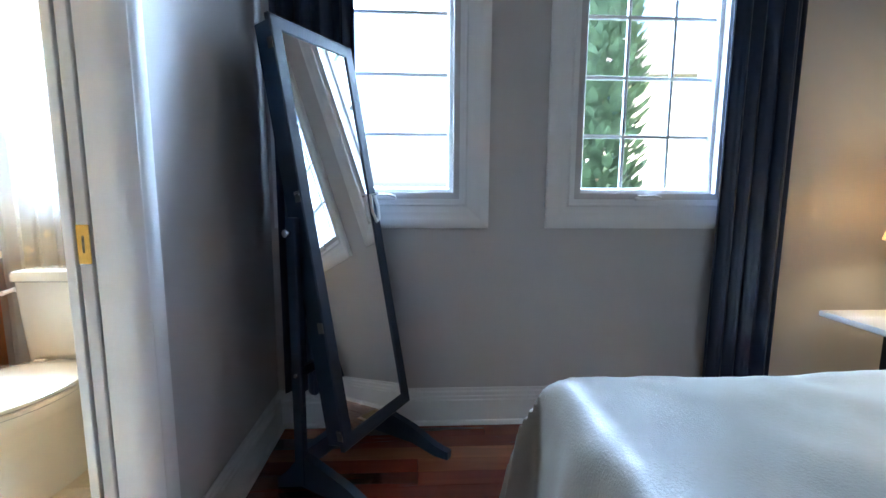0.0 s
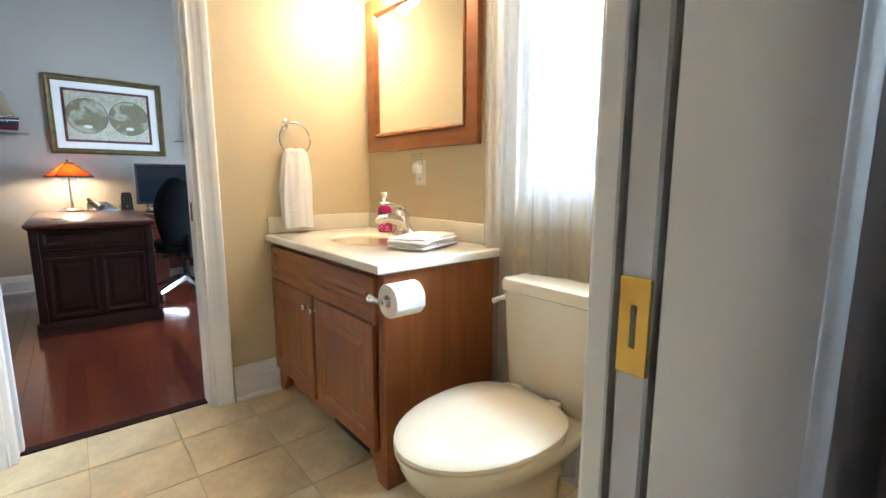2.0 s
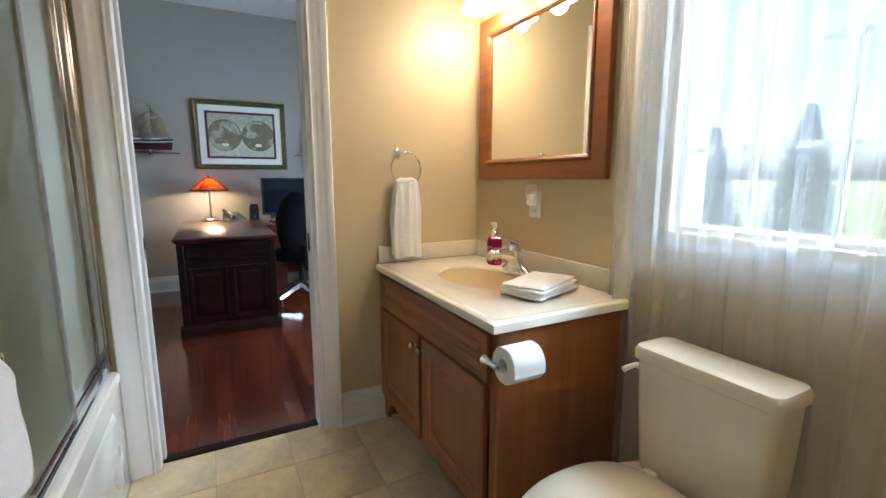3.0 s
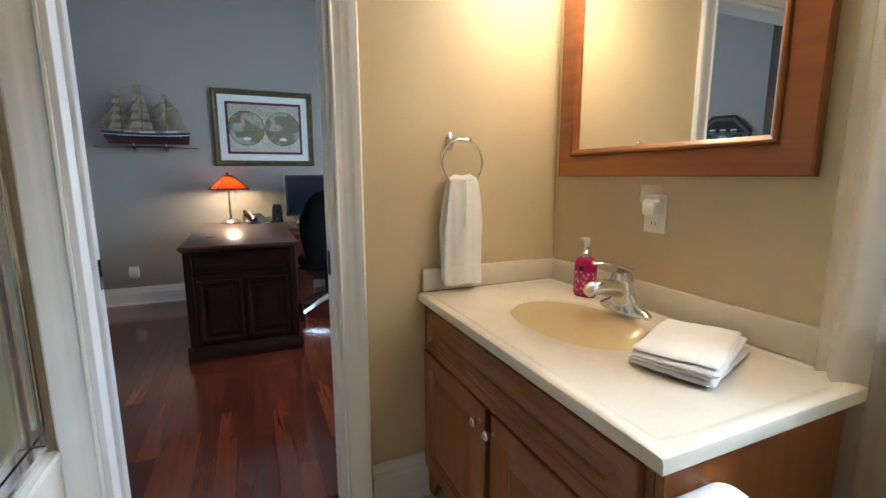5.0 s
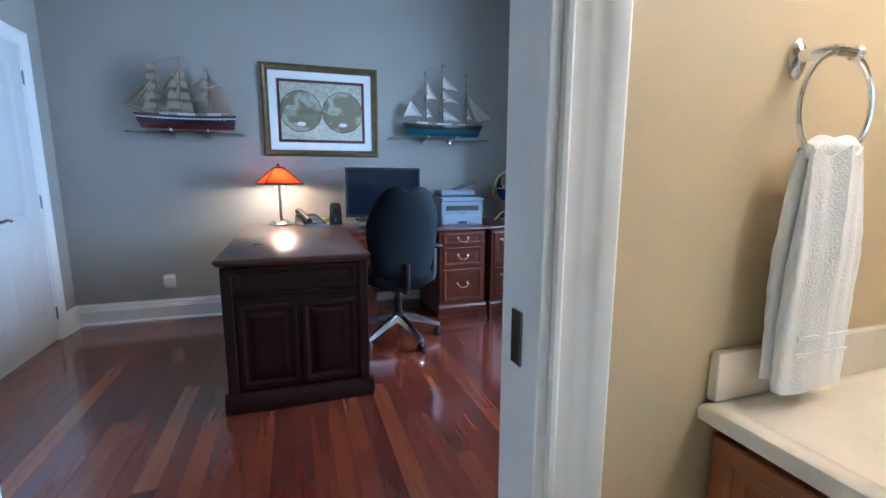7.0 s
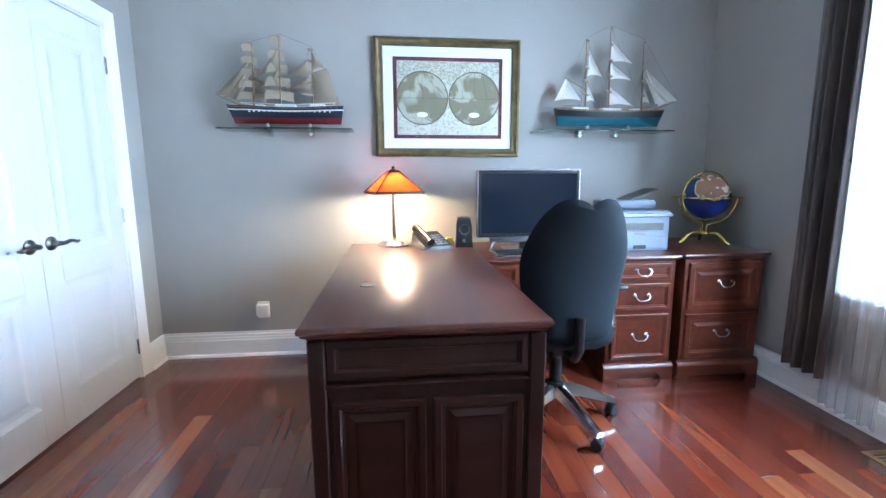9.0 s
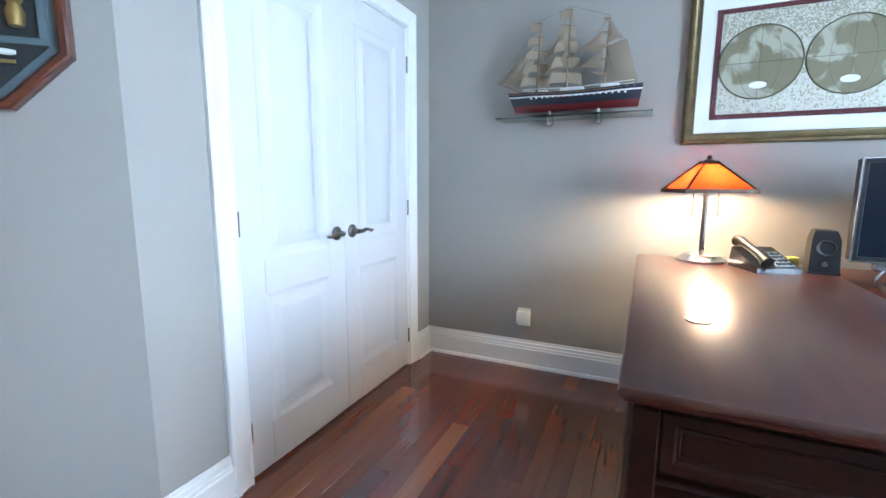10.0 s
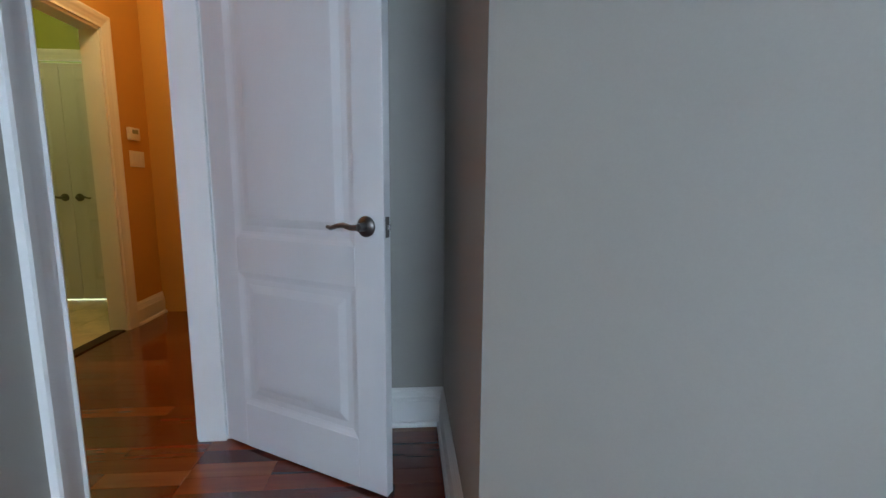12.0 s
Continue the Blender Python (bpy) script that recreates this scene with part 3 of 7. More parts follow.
def window(name, label, u0, u1, z0, z1, y, cols, rows, crank=True, deep=0.2):
    """A white framed casement in a north wall whose room face is at y."""
    w = thing(name, label, "window", kind="structure")
    casing(w, "y", y, -1, u0 - 0.045, u1 + 0.045, z1 + 0.045, z0 - 0.045, width=0.11)
    fr = part("window_frame", ring_frame(bmesh.new(), u1 - u0 + 0.092, z1 - z0 + 0.092, [(0, -0.002), (0.0, 0.004), (0.02, 0.0), (0.03, -0.02), (0.03, -deep + 0.03), (0, -deep + 0.03)],
                Matrix.Translation(((u0 + u1) / 2, y, (z0 + z1) / 2))), TRIM, w)
    part("sash", ring_frame(bmesh.new(), u1 - u0 + 0.034, z1 - z0 + 0.034, [(0, -0.045), (0.008, -0.038), (0.034, -0.038), (0.042, -0.055), (0.042, -0.075), (0, -0.075)],
                Matrix.Translation(((u0 + u1) / 2, y, (z0 + z1) / 2))), TRIM, w)
    part("pane", B(u0 + 0.02, u1 - 0.02, y + 0.060, y + 0.065, z0 + 0.02, z1 - 0.02), PANE, w).visible_shadow = False
    for k in range(1, cols):
        x = u0 + (u1 - u0) * k / cols
        part("muntin", B(x - 0.008, x + 0.008, y + 0.053, y + 0.072, z0 + 0.02, z1 - 0.02, bev=0.003), TRIM, w)
    for k in range(1, rows):
        z = z0 + (z1 - z0) * k / rows
        part("muntin", B(u0 + 0.02, u1 - 0.02, y + 0.052, y + 0.073, z - 0.008, z + 0.008, bev=0.003), TRIM, w)
    if crank:
        x = u0 + (u1 - u0) * 0.5
        c = part("crank", B(x - 0.06, x + 0.06, y - 0.012, y + 0.045, z0 - 0.034, z0 - 0.016, bev=0.006, seg=2), PLASTIC_W, w, "white folding crank handle")
        part("crank_arm", tube(bmesh.new(), [(x - 0.05, y - 0.008, z0 - 0.012), (x + 0.03, y - 0.012, z0 - 0.010), (x + 0.055, y - 0.012, z0 - 0.018)], 0.006), PLASTIC_W, c)
    return w


window("window_1", "white casement window with horizontal muntins", *W1, GN, 1, 4)
window("window_2", "white casement window looking on to a cedar", *W2, GN, 3, 4)
window("window_3", "white casement window behind the sheer curtain", *W3, BN, 3, 4, deep=0.17)
w4 = window("window_4", "wide white office window beside a brown drape", *W4, YN, 4, 3, crank=False)
part("window_sill", B(W4[0] - 0.05, W4[1] + 0.16, YN - 0.06, YN - 0.001, 0.615, 0.65, bev=0.006, seg=2), TRIM, w4)

# ---- floors ----
solid("floor_office", B(XW, HX + 0.05, -2.62, YN, -0.06, -0.004), FLOOR_SUB, "cherry strip floor of the office", "floor", "structure").name = "floor_office"
office_floor = bpy.data.objects["floor_office"]
PITCH = 0.083


def plank_mesh(length):
    bm = B(0, length - 0.0005, 0, PITCH - 0.0005, -0.012, 0.0)
    top = [e for e in bm.edges if all(v.co.z > -0.001 for v in e.verts)]
    bmesh.ops.bevel(bm, geom=top, offset=0.0007, segments=1, affect="EDGES")
    return mesh_of("plank", bm, PLANK, False)


PLANKS = {n: plank_mesh(n * 0.15) for n in range(2, 10)}
rng = random.Random(7)


def lay(parent, x0, x1, y0, y1, east=False):
    """Strips along x, as objects on shared meshes, laid from the west end or from the east one."""
    total = math.ceil((x1 - x0) / 0.15 - 0.01)
    y = y0
    while y < y1 - 0.01:
        k = 0
        first = True
        while k < total:
            n = min(rng.choice((3, 4, 5, 6, 7, 8, 9, 9)) if not first else rng.randrange(2, 9), total - k)
            if total - k - n == 1:
                n = max(2, n - 1)
            n = min(max(n, 2), 9)
            first = False
            ob = new("plank", PLANKS[n])
            ob.parent = parent
            ob.location = (x1 - (k + n) * 0.15 if east else x0 + k * 0.15, y, 0)
            k += n
        y += PITCH


# ---- exterior ----
LAWN = mat("lawn", (0.26, 0.32, 0.15), 0.9, vary=0.5, scale=0.6, bump=0.6, bump_scale=30)
SIDING = mat("pale_siding", (0.72, 0.64, 0.48), 0.7, vary=0.06, bump=0.05)
LEAF = mat("evergreen_leaf", (0.11, 0.16, 0.09), 0.6, vary=0.6, scale=9, bump=0)
# Paler than LEAF: haze over the far trees is mixed into the colour.
SPRUCE_LEAF = mat("haze_paled_needles", (0.17, 0.22, 0.17), 0.6, vary=0.5, scale=7, bump=0)
BARK = mat("bark", (0.08, 0.05, 0.03), 0.9, vary=0.4, scale=12, bump=0.6)
ROOF = mat("roof_shingle", (0.16, 0.14, 0.13), 0.9, vary=0.3, scale=6, bump=0.4)
bm = bmesh.new()
sheet(bm, lambda u, v: (-400 + 800 * u, -400 + 800 * v, -1.0), 8, 8)
solid("ground", bm, LAWN, "mown lawn round the house", "ground", "structure")


def conifer(name, label, m, height, radius, narrow=False, seed=1, leaf=None):
    """A conifer: trunk and a crown of many small leaning sprays in tiers."""
    r = random.Random(seed)
    t = thing(name, label, "tree", m)
    part("trunk", tube(bmesh.new(), [(0, 0, 0), (0.03, 0, height * 0.5), (0, 0.02, height * 0.97)], 0.1, radii=[radius * 0.1 + 0.04, 0.06, 0.012]), BARK, t)
    verts, faces = [], []
    count = 5200 if narrow else 7500
    for k in range(count):
        z = height * (0.02 + 0.98 * r.random() ** 0.85)
        f = z / height
        env = radius * ((1 - f ** 2.6) ** 0.7 if narrow else (1.01 - f) ** 0.9) * (0.72 + 0.4 * r.random())
        if not narrow:
            tier = (z / height * 16) % 1
            env *= 0.72 + 0.42 * (1 - tier)
        a = r.random() * 6.283
        rad = env * (1 - 0.5 * r.random() ** 2)
        c = Vector((rad * math.cos(a), rad * math.sin(a), z))
        d = Vector((math.cos(a), math.sin(a), 0.9 if narrow else -0.25)).normalized()
        sidev = Vector((-math.sin(a), math.cos(a), r.uniform(-0.6, 0.6))).normalized()
        L, W = (r.uniform(0.08, 0.2), r.uniform(0.02, 0.05)) if narrow else ((0.35 + 0.65 * (1 - f)) * r.uniform(0.16, 0.42), (0.4 + 0.6 * (1 - f)) * r.uniform(0.03, 0.07))
        n = len(verts)
        verts += [c - sidev * W, c + d * L * 0.5 - sidev * W * 1.2, c + d * L, c + d * L * 0.5 + sidev * W * 1.2, c + sidev * W]
        faces += [(n, n + 1, n + 4), (n + 1, n + 3, n + 4), (n + 1, n + 2, n + 3)]
    me = bpy.data.meshes.new("crown")
    me.from_pydata([tuple(v) for v in verts], [], faces)
    me.materials.append(leaf or LEAF)
    ob = new("crown", me)
    ob.parent = t
    return t


conifer("cedar", "tall narrow green cedar close outside the window", pose(2.08, 4.2, -1.0), 5.4, 0.42, True, 3)
conifer("spruce", "green spruce on the lawn", pose(-7.05, 15.5, -1.0), 4.3, 1.05, False, 5, SPRUCE_LEAF)
conifer("spruce", "green spruce on the lawn", pose(-9.7, 15.5, -1.0), 3.9, 0.95, False, 6, SPRUCE_LEAF)
conifer("spruce", "green spruce on the lawn", pose(-6.4, 24.0, -1.0), 5.2, 1.4, False, 8, SPRUCE_LEAF)
h = thing("house", "pale sided neighbouring house with white trim", "house", pose(9.0, 13.0, -1.0, 0, 0, -8))
part("wall", B(-4.5, 4.5, 0, 6, 0, 5.4), SIDING, h)
part("roof", prism(bmesh.new(), [(-0.5, 5.4), (6.5, 5.4), (3, 7.6)], 10.0, Matrix.Translation((-5, 0, 0)) @ Euler((radians(90), 0, radians(90))).to_matrix().to_4x4()), ROOF, h)
for k in range(3):
    wn_ = part("window", B(-3.3 + 2.6 * k, -2.1 + 2.6 * k, -0.05, 0.02, 1.2, 2.9, bev=0.02), TRIM, h)
    part("pane", B(-3.2 + 2.6 * k, -2.2 + 2.6 * k, -0.06, -0.04, 1.3, 2.8), SCREEN, wn_)
for k in range(2):
    part("column", lathe(bmesh.new(), [(0.16, 0), (0.13, 0.2), (0.12, 2.9), (0.16, 3.0)], at=(-3.9 + 2.9 * k, -1.2, 0), seg=16), TRIM, h)


# ---- shared pieces ----
def front(name, parent, w, h, m, material, frame_w=0.055, t=0.018, raised=True):
    """A framed cabinet front with a raised field, facing -y, centred."""
    bm = bmesh.new()
    f = frame_w
    ring_frame(bm, w, h, [(0, 0), (0, t - 0.003), (0.003, t), (f, t), (f + 0.006, t - 0.006), (f + 0.010, t - 0.006), (f + 0.013, t - 0.010), (f + 0.013, 0)], Matrix())
    g = f + 0.012
    box(bm, -w / 2 + g, w / 2 - g, -(t - 0.011), 0, -h / 2 + g, h / 2 - g)
    if raised and w - 2 * g > 0.08 and h - 2 * g > 0.05:
        ring_frame(bm, w - 2 * g - 0.02, h - 2 * g - 0.02, [(0, t - 0.012), (0.022, t - 0.004), (0.03, t - 0.004), (0.03, 0.0), (0, 0.0)], Matrix())
        g += 0.036
        box(bm, -w / 2 + g, w / 2 - g, -(t - 0.004), 0, -h / 2 + g, h / 2 - g)
    return part(name, bm, material, parent, m=m, smooth=False)


def knob(parent, x, y, z, material, r=0.014):
    return part("knob", lathe(bmesh.new(), [(0.0, 0), (0.008, 0), (0.005, 0.008), (0.006, 0.012), (r, 0.018), (r, 0.023), (r * 0.6, 0.028), (0.0, 0.029)], m=pose(x, y, z, 90), seg=16), material, parent)


def bail(parent, m, w=0.085):
    """A swinging drawer pull with two round roses."""
    h = part("handle", tube(bmesh.new(), [(-w / 2, -0.016, 0), (-w / 2, -0.022, -0.012), (-w / 2 + 0.014, -0.024, -0.026), (-w / 5, -0.025, -0.031), (0, -0.025, -0.029), (w / 5, -0.025, -0.031), (w / 2 - 0.014, -0.024, -0.026), (w / 2, -0.022, -0.012), (w / 2, -0.016, 0)], 0.004, 8), ALU, parent, "silver bail pull", m=m)
    for s_ in (-1, 1):
        part("rose", lathe(bmesh.new(), [(0.0, 0), (0.011, 0), (0.010, 0.004), (0.005, 0.007), (0.005, 0.018), (0.0, 0.019)], m=pose(s_ * w / 2, 0, 0, 90), seg=12), ALU, h)
    return h


def pleats(bm, x0, x1, z0, z1, y, folds, depth, gather=0.0, nu=90, nz=14, seed=2, thick=0.0, flare=0.0):
    """A hanging cloth with vertical folds in the xz plane."""
    r = random.Random(seed)
    ph = [r.random() * 6.28 for _ in range(6)]

    def fn(u, v):
        w = 1 - gather * (v ** 1.5)
        x = (x0 + x1) / 2 + (u - 0.5) * (x1 - x0) * w
        a = u * folds * 6.2832
        d = depth * (0.75 + 0.25 * math.sin(u * 9 + ph[0])) * (math.sin(a + 0.7 * math.sin(u * 7 + ph[1])) + 0.3 * math.sin(2.3 * a + ph[2] + v * 1.5)) * (1 - 0.35 * v + flare * (1 - v))
        return (x + 0.3 * d * math.cos(a), y + d, z0 + (z1 - z0) * v + 0.004 * math.sin(a))
    return sheet(bm, fn, nu, nz, thick)


# ---- bathroom ----
v = thing("vanity_cabinet", "reddish-brown stained maple vanity cabinet with raised-panel doors", "cabinet")
part("side_panel", B(BW + 0.004, BW + 0.022, 1.222, BN - 0.003, 0.0, 0.784), VANITY, v)
part("side_panel", B(-1.448, -1.43, 1.222, BN - 0.003, 0.0, 0.784, bev=0.002), VANITY, v)
part("bottom_panel", B(BW + 0.022, -1.448, 1.245, BN - 0.021, 0.12, 0.14), VANITY_X, v)
part("back_panel", B(BW + 0.022, -1.448, BN - 0.02, BN - 0.003, 0.141, 0.784), VANITY_X, v)
bm = bmesh.new()
for x0, x1, z0, z1 in ((BW + 0.022, -2.445, 0.0, 0.784), (-1.475, -1.448, 0.0, 0.784), (-2.445, -1.475, 0.755, 0.784), (-2.445, -1.475, 0.585, 0.61), (-2.445, -1.475, 0.105, 0.135)):
    box(bm, x0, x1, 1.222, 1.242, z0, z1)
part("face_frame", bm, VANITY, v)
part("toe_board", B(BW + 0.022, -1.448, 1.285, 1.30, 0.0, 0.12), VANITY_X, v)
front("false_drawer", v, 0.985, 0.16, Matrix.Translation((-1.96, 1.222, 0.687)), VANITY_X, 0.03)
dl = front("door", v, 0.475, 0.47, Matrix.Translation((-2.2275, 1.222, 0.36)), VANITY)
dr = front("door", v, 0.475, 0.47, Matrix.Translation((-1.7225, 1.222, 0.36)), VANITY)
knob(dl, 0.205, -0.018, 0.185, CHROME)
knob(dr, -0.225, -0.018, 0.185, CHROME)
for a, b in ((-1.475, -1.55), (-2.445, -2.37)):
    part("foot_bracket", prism(bmesh.new(), [(a, 0.0), ((a * 3 + b) / 4, 0.0), ((a + b) / 2, 0.05), (b, 0.105), (a, 0.105)], 0.018, Matrix.Translation((0, 1.242, 0)) @ pose(0, 0, 0, 90)), VANITY, v)
g = thing("floor_register", "grey toe-kick air register under the vanity", "register")
part("frame", B(-1.95, -1.62, 1.272, 1.284, 0.012, 0.108, bev=0.003), NICKEL, g)
for k in range(7):
    part("slat", B(-1.935, -1.635, 1.268, 1.2735, 0.024 + 0.011 * k, 0.030 + 0.011 * k), PLASTIC_B, g)

CX, CY, RXX, RYY = -1.985, 1.508, 0.248, 0.170
top = thing("countertop", "cream cultured marble vanity top with an integral oval basin", "countertop")
bm = bmesh.new()
x0, x1, y0, y1 = BW + 0.002, -1.405, 1.185, BN - 0.002
angs = sorted([2 * math.pi * k / 64 for k in range(64)] + [math.atan2(y - CY, x - CX) % (2 * math.pi) for x in (x0, x1) for y in (y0, y1)])


def rect_at(a, inset):
    c, s_ = math.cos(a), math.sin(a)
    ts = [((x1 - inset if c > 0 else x0 + inset) - CX) / c if abs(c) > 1e-9 else 9e9, ((y1 - inset if s_ > 0 else y0 + inset) - CY) / s_ if abs(s_) > 1e-9 else 9e9]
    t = min(ts)
    return CX + c * t, CY + s_ * t


rings = [[(*rect_at(a, i), z) for a in angs] for i, z in ((0.01, 0.784), (0.0, 0.79), (0.0, 0.808), (0.003, 0.815), (0.012, 0.82), (0.03, 0.82), (0.034, 0.818), (0.04, 0.818))]
for f, z in ((1.03, 0.818), (1.0, 0.815), (0.975, 0.806)):
    rings.append([(CX + RXX * f * math.cos(a), CY + RYY * f * math.sin(a), z) for a in angs])
loft(bm, rings, caps=False)
part("slab", bm, COUNTER, top)
bm = bmesh.new()
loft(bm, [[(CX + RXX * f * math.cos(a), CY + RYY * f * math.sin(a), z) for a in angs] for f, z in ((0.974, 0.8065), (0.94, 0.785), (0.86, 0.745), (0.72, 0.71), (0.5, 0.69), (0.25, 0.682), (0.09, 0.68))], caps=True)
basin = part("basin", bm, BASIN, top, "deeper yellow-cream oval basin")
part("drain", lathe(bmesh.new(), [(0.0, 0.0), (0.024, 0.0), (0.022, 0.003), (0.0, 0.001)], at=(CX, CY, 0.682), seg=20), CHROME, basin)
part("backsplash", B(BW + 0.021, -1.41, BN - 0.02, BN - 0.002, 0.821, 0.905, bev=0.004, seg=2), COUNTER, top)
part("side_splash", B(BW + 0.002, BW + 0.02, 1.2, BN - 0.002, 0.821, 0.905, bev=0.004, seg=2), COUNTER, top)

fa = thing("faucet", "chrome single-lever basin faucet", "faucet", pose(-1.985, 1.69, 0.819) @ Matrix.Scale(1.25, 4))
RING28 = [2 * math.pi * k / 28 for k in range(28)]
part("base_plate", loft(bmesh.new(), [[(a_ * math.cos(t), b_ * math.sin(t) + c_, z) for t in RING28] for a_, b_, c_, z in ((0.082, 0.026, 0.004, 0), (0.082, 0.026, 0.004, 0.007), (0.074, 0.023, 0.004, 0.013), (0.045, 0.021, 0.002, 0.028), (0.03, 0.022, 0, 0.05))]), CHROME, fa)
part("body", loft(bmesh.new(), [[(a_ * math.cos(t), a_ * math.sin(t) + c_, z) for t in RING28] for a_, c_, z in ((0.028, 0.0, 0.03), (0.026, -0.004, 0.055), (0.0265, -0.008, 0.078), (0.026, -0.010, 0.09), (0.02, -0.011, 0.102), (0.006, -0.011, 0.108))]), CHROME, fa)
part("spout", tube(bmesh.new(), [(0, 0.0, 0.052), (0, -0.035, 0.066), (0, -0.07, 0.073), (0, -0.104, 0.070), (0, -0.118, 0.060)], 0.016, 16, [0.024, 0.021, 0.018, 0.0165, 0.013]), CHROME, fa)
part("lever", loft(bmesh.new(), [[(a_ * math.cos(t), y_, z_ + b_ * math.sin(t)) for t in RING28] for a_, b_, y_, z_ in ((0.012, 0.007, 0.016, 0.098), (0.024, 0.010, 0.0, 0.108), (0.022, 0.009, -0.03, 0.120), (0.018, 0.006, -0.065, 0.129), (0.014, 0.005, -0.095, 0.131), (0.006, 0.003, -0.104, 0.130))]), CHROME, fa)
SOAP = glass_mat("magenta_soap", (0.62, 0.02, 0.18), 0.05)
SOAP.node_tree.nodes["Principled BSDF"].inputs["Transmission Weight"].default_value = 0.35
LABELINK = mat("pale_pink_print", (0.55, 0.12, 0.25), 0.4, bump=0)
so = thing("soap_dispenser", "magenta liquid soap bottle with a white pump", "soap bottle", pose(-2.18, 1.705, 0.819, 0, 0, 20))
oval = [2 * math.pi * k / 28 for k in range(28)]
part("bottle", loft(bmesh.new(), [[(a_ * math.cos(t), b_ * math.sin(t), z) for t in oval] for a_, b_, z in ((0.036, 0.024, 0), (0.04, 0.028, 0.006), (0.041, 0.029, 0.1), (0.039, 0.027, 0.122), (0.03, 0.02, 0.136), (0.015, 0.013, 0.142))]), SOAP, so)
vor, vco = LABELINK.node_tree.nodes.new("ShaderNodeTexVoronoi"), LABELINK.node_tree.nodes.new("ShaderNodeTexCoord")
vor.inputs["Scale"].default_value = 75
LABELINK.node_tree.links.new(vco.outputs["Object"], vor.inputs["Vector"])
vrp = LABELINK.node_tree.nodes.new("ShaderNodeValToRGB")
vrp.color_ramp.elements[0].position, vrp.color_ramp.elements[0].color = 0.30, (0.80, 0.30, 0.45, 1)
vrp.color_ramp.elements[1].position, vrp.color_ramp.elements[1].color = 0.42, (0.42, 0.01, 0.12, 1)
LABELINK.node_tree.links.new(vor.outputs["Distance"], vrp.inputs[0])
LABELINK.node_tree.links.new(vrp.outputs[0], LABELINK.node_tree.nodes["Principled BSDF"].inputs["Base Color"])
part("label", loft(bmesh.new(), [[(0.0415 * math.cos(t), 0.0297 * math.sin(t), z) for t in [math.pi * (1.04 + 0.92 * k / 16) for k in range(17)]] for z in (0.010, 0.092)], close=False), LABELINK, so, "pink floral printed label")
part("tag", B(-0.010, 0.010, -0.0312, -0.0292, 0.094, 0.112, bev=0.0005), PLASTIC_B, so, "small dark square tag")
part("collar", lathe(bmesh.new(), [(0.015, 0.140), (0.016, 0.146), (0.016, 0.158), (0.011, 0.163), (0.011, 0.176), (0.006, 0.178)], seg=18), CHROME, so, "chrome pump collar")
part("pump", tube(bmesh.new(), [(0, 0, 0.174), (0, 0, 0.186), (0, 0, 0.198), (0, 0, 0.206)], 0.006, 12, [0.007, 0.010, 0.0115, 0.010]), PLASTIC_W, so)
part("nozzle", tube(bmesh.new(), [(0, 0, 0.201), (-0.022, 0.012, 0.202), (-0.034, 0.018, 0.197)], 0.005, 8), PLASTIC_W, so)

ft = thing("folded_towels", "stack of folded white terry hand towels", "towel", pose(-1.65, 1.552, 0.8205, 0, 0, 22))


def folded(w, d, h, z, seed):
    """One soft layer of a folded towel: a pillow with a rolled edge that sags a little towards its rim."""
    rings = []
    for inset, f in ((0.010, 0.0), (0.003, 0.18), (0.0, 0.5), (0.003, 0.82), (0.010, 1.0), (0.03, 1.08), (0.06, 1.1)):
        ring = []
        for k in range(64):
            t = 2 * math.pi * k / 64
            c, q = math.cos(t), math.sin(t)
            x = (w / 2 - inset) * min(1, abs(c) * 1.38) ** 0.8 * (1 if c > 0 else -1)
            y = (d / 2 - inset) * min(1, abs(q) * 1.38) ** 0.8 * (1 if q > 0 else -1)
            n = noise.noise(Vector((x * 28, y * 28, seed * 3.1)))
            g = noise.noise(Vector((x * 9, y * 9, seed + 5.0)))
            ring.append((x + 0.004 * n, y + 0.004 * g, z + h * f + (0.0035 * g + 0.0015 * n) * (0.4 + f)))
        rings.append(ring)
    return loft(bmesh.new(), rings)


for k, (w_, d_, dx, dy) in enumerate(((0.176, 0.285, 0.004, 0.0), (0.168, 0.276, -0.004, 0.004), (0.176, 0.288, 0.003, -0.003), (0.170, 0.278, -0.003, 0.002))):
    part("fold", folded(w_, d_, 0.0105, 0.003 + 0.0112 * k, k + 3), TOWEL, ft, m=pose(dx, dy, 0, 0, 0, k * 1.7 - 2))

tp = thing("toilet_paper_holder", "white toilet paper roll on a chrome holder", "toilet roll", pose(-1.43, 1.245, 0.725))
part("roll", lathe(bmesh.new(), [(0.02, -0.055), (0.053, -0.055), (0.055, -0.052), (0.055, 0.052), (0.053, 0.055), (0.02, 0.055), (0.02, -0.055)], m=pose(0.068, 0, -0.015, 90), seg=36), TOWEL, tp)
part("paper_tail", sheet(bmesh.new(), lambda u, v_: (0.0685 + 0.0555 * math.cos(1.2 - 1.2 * v_), -0.053 + 0.106 * u, -0.015 + 0.0555 * math.sin(1.2 - 1.2 * v_) - (0.02 * max(0, v_ - 0.9) * 10)), 4, 10, 0.0008), TOWEL, tp)
part("bar", tube(bmesh.new(), [(0.068, -0.075, -0.015), (0.068, 0.075, -0.015)], 0.008), CHROME, tp)
for s_ in (-1, 1):
    part("post", tube(bmesh.new(), [(0.001, s_ * 0.075, -0.015), (0.04, s_ * 0.075, -0.015), (0.072, s_ * 0.075, -0.015)], 0.01, 12, [0.016, 0.009, 0.012]), CHROME, tp)

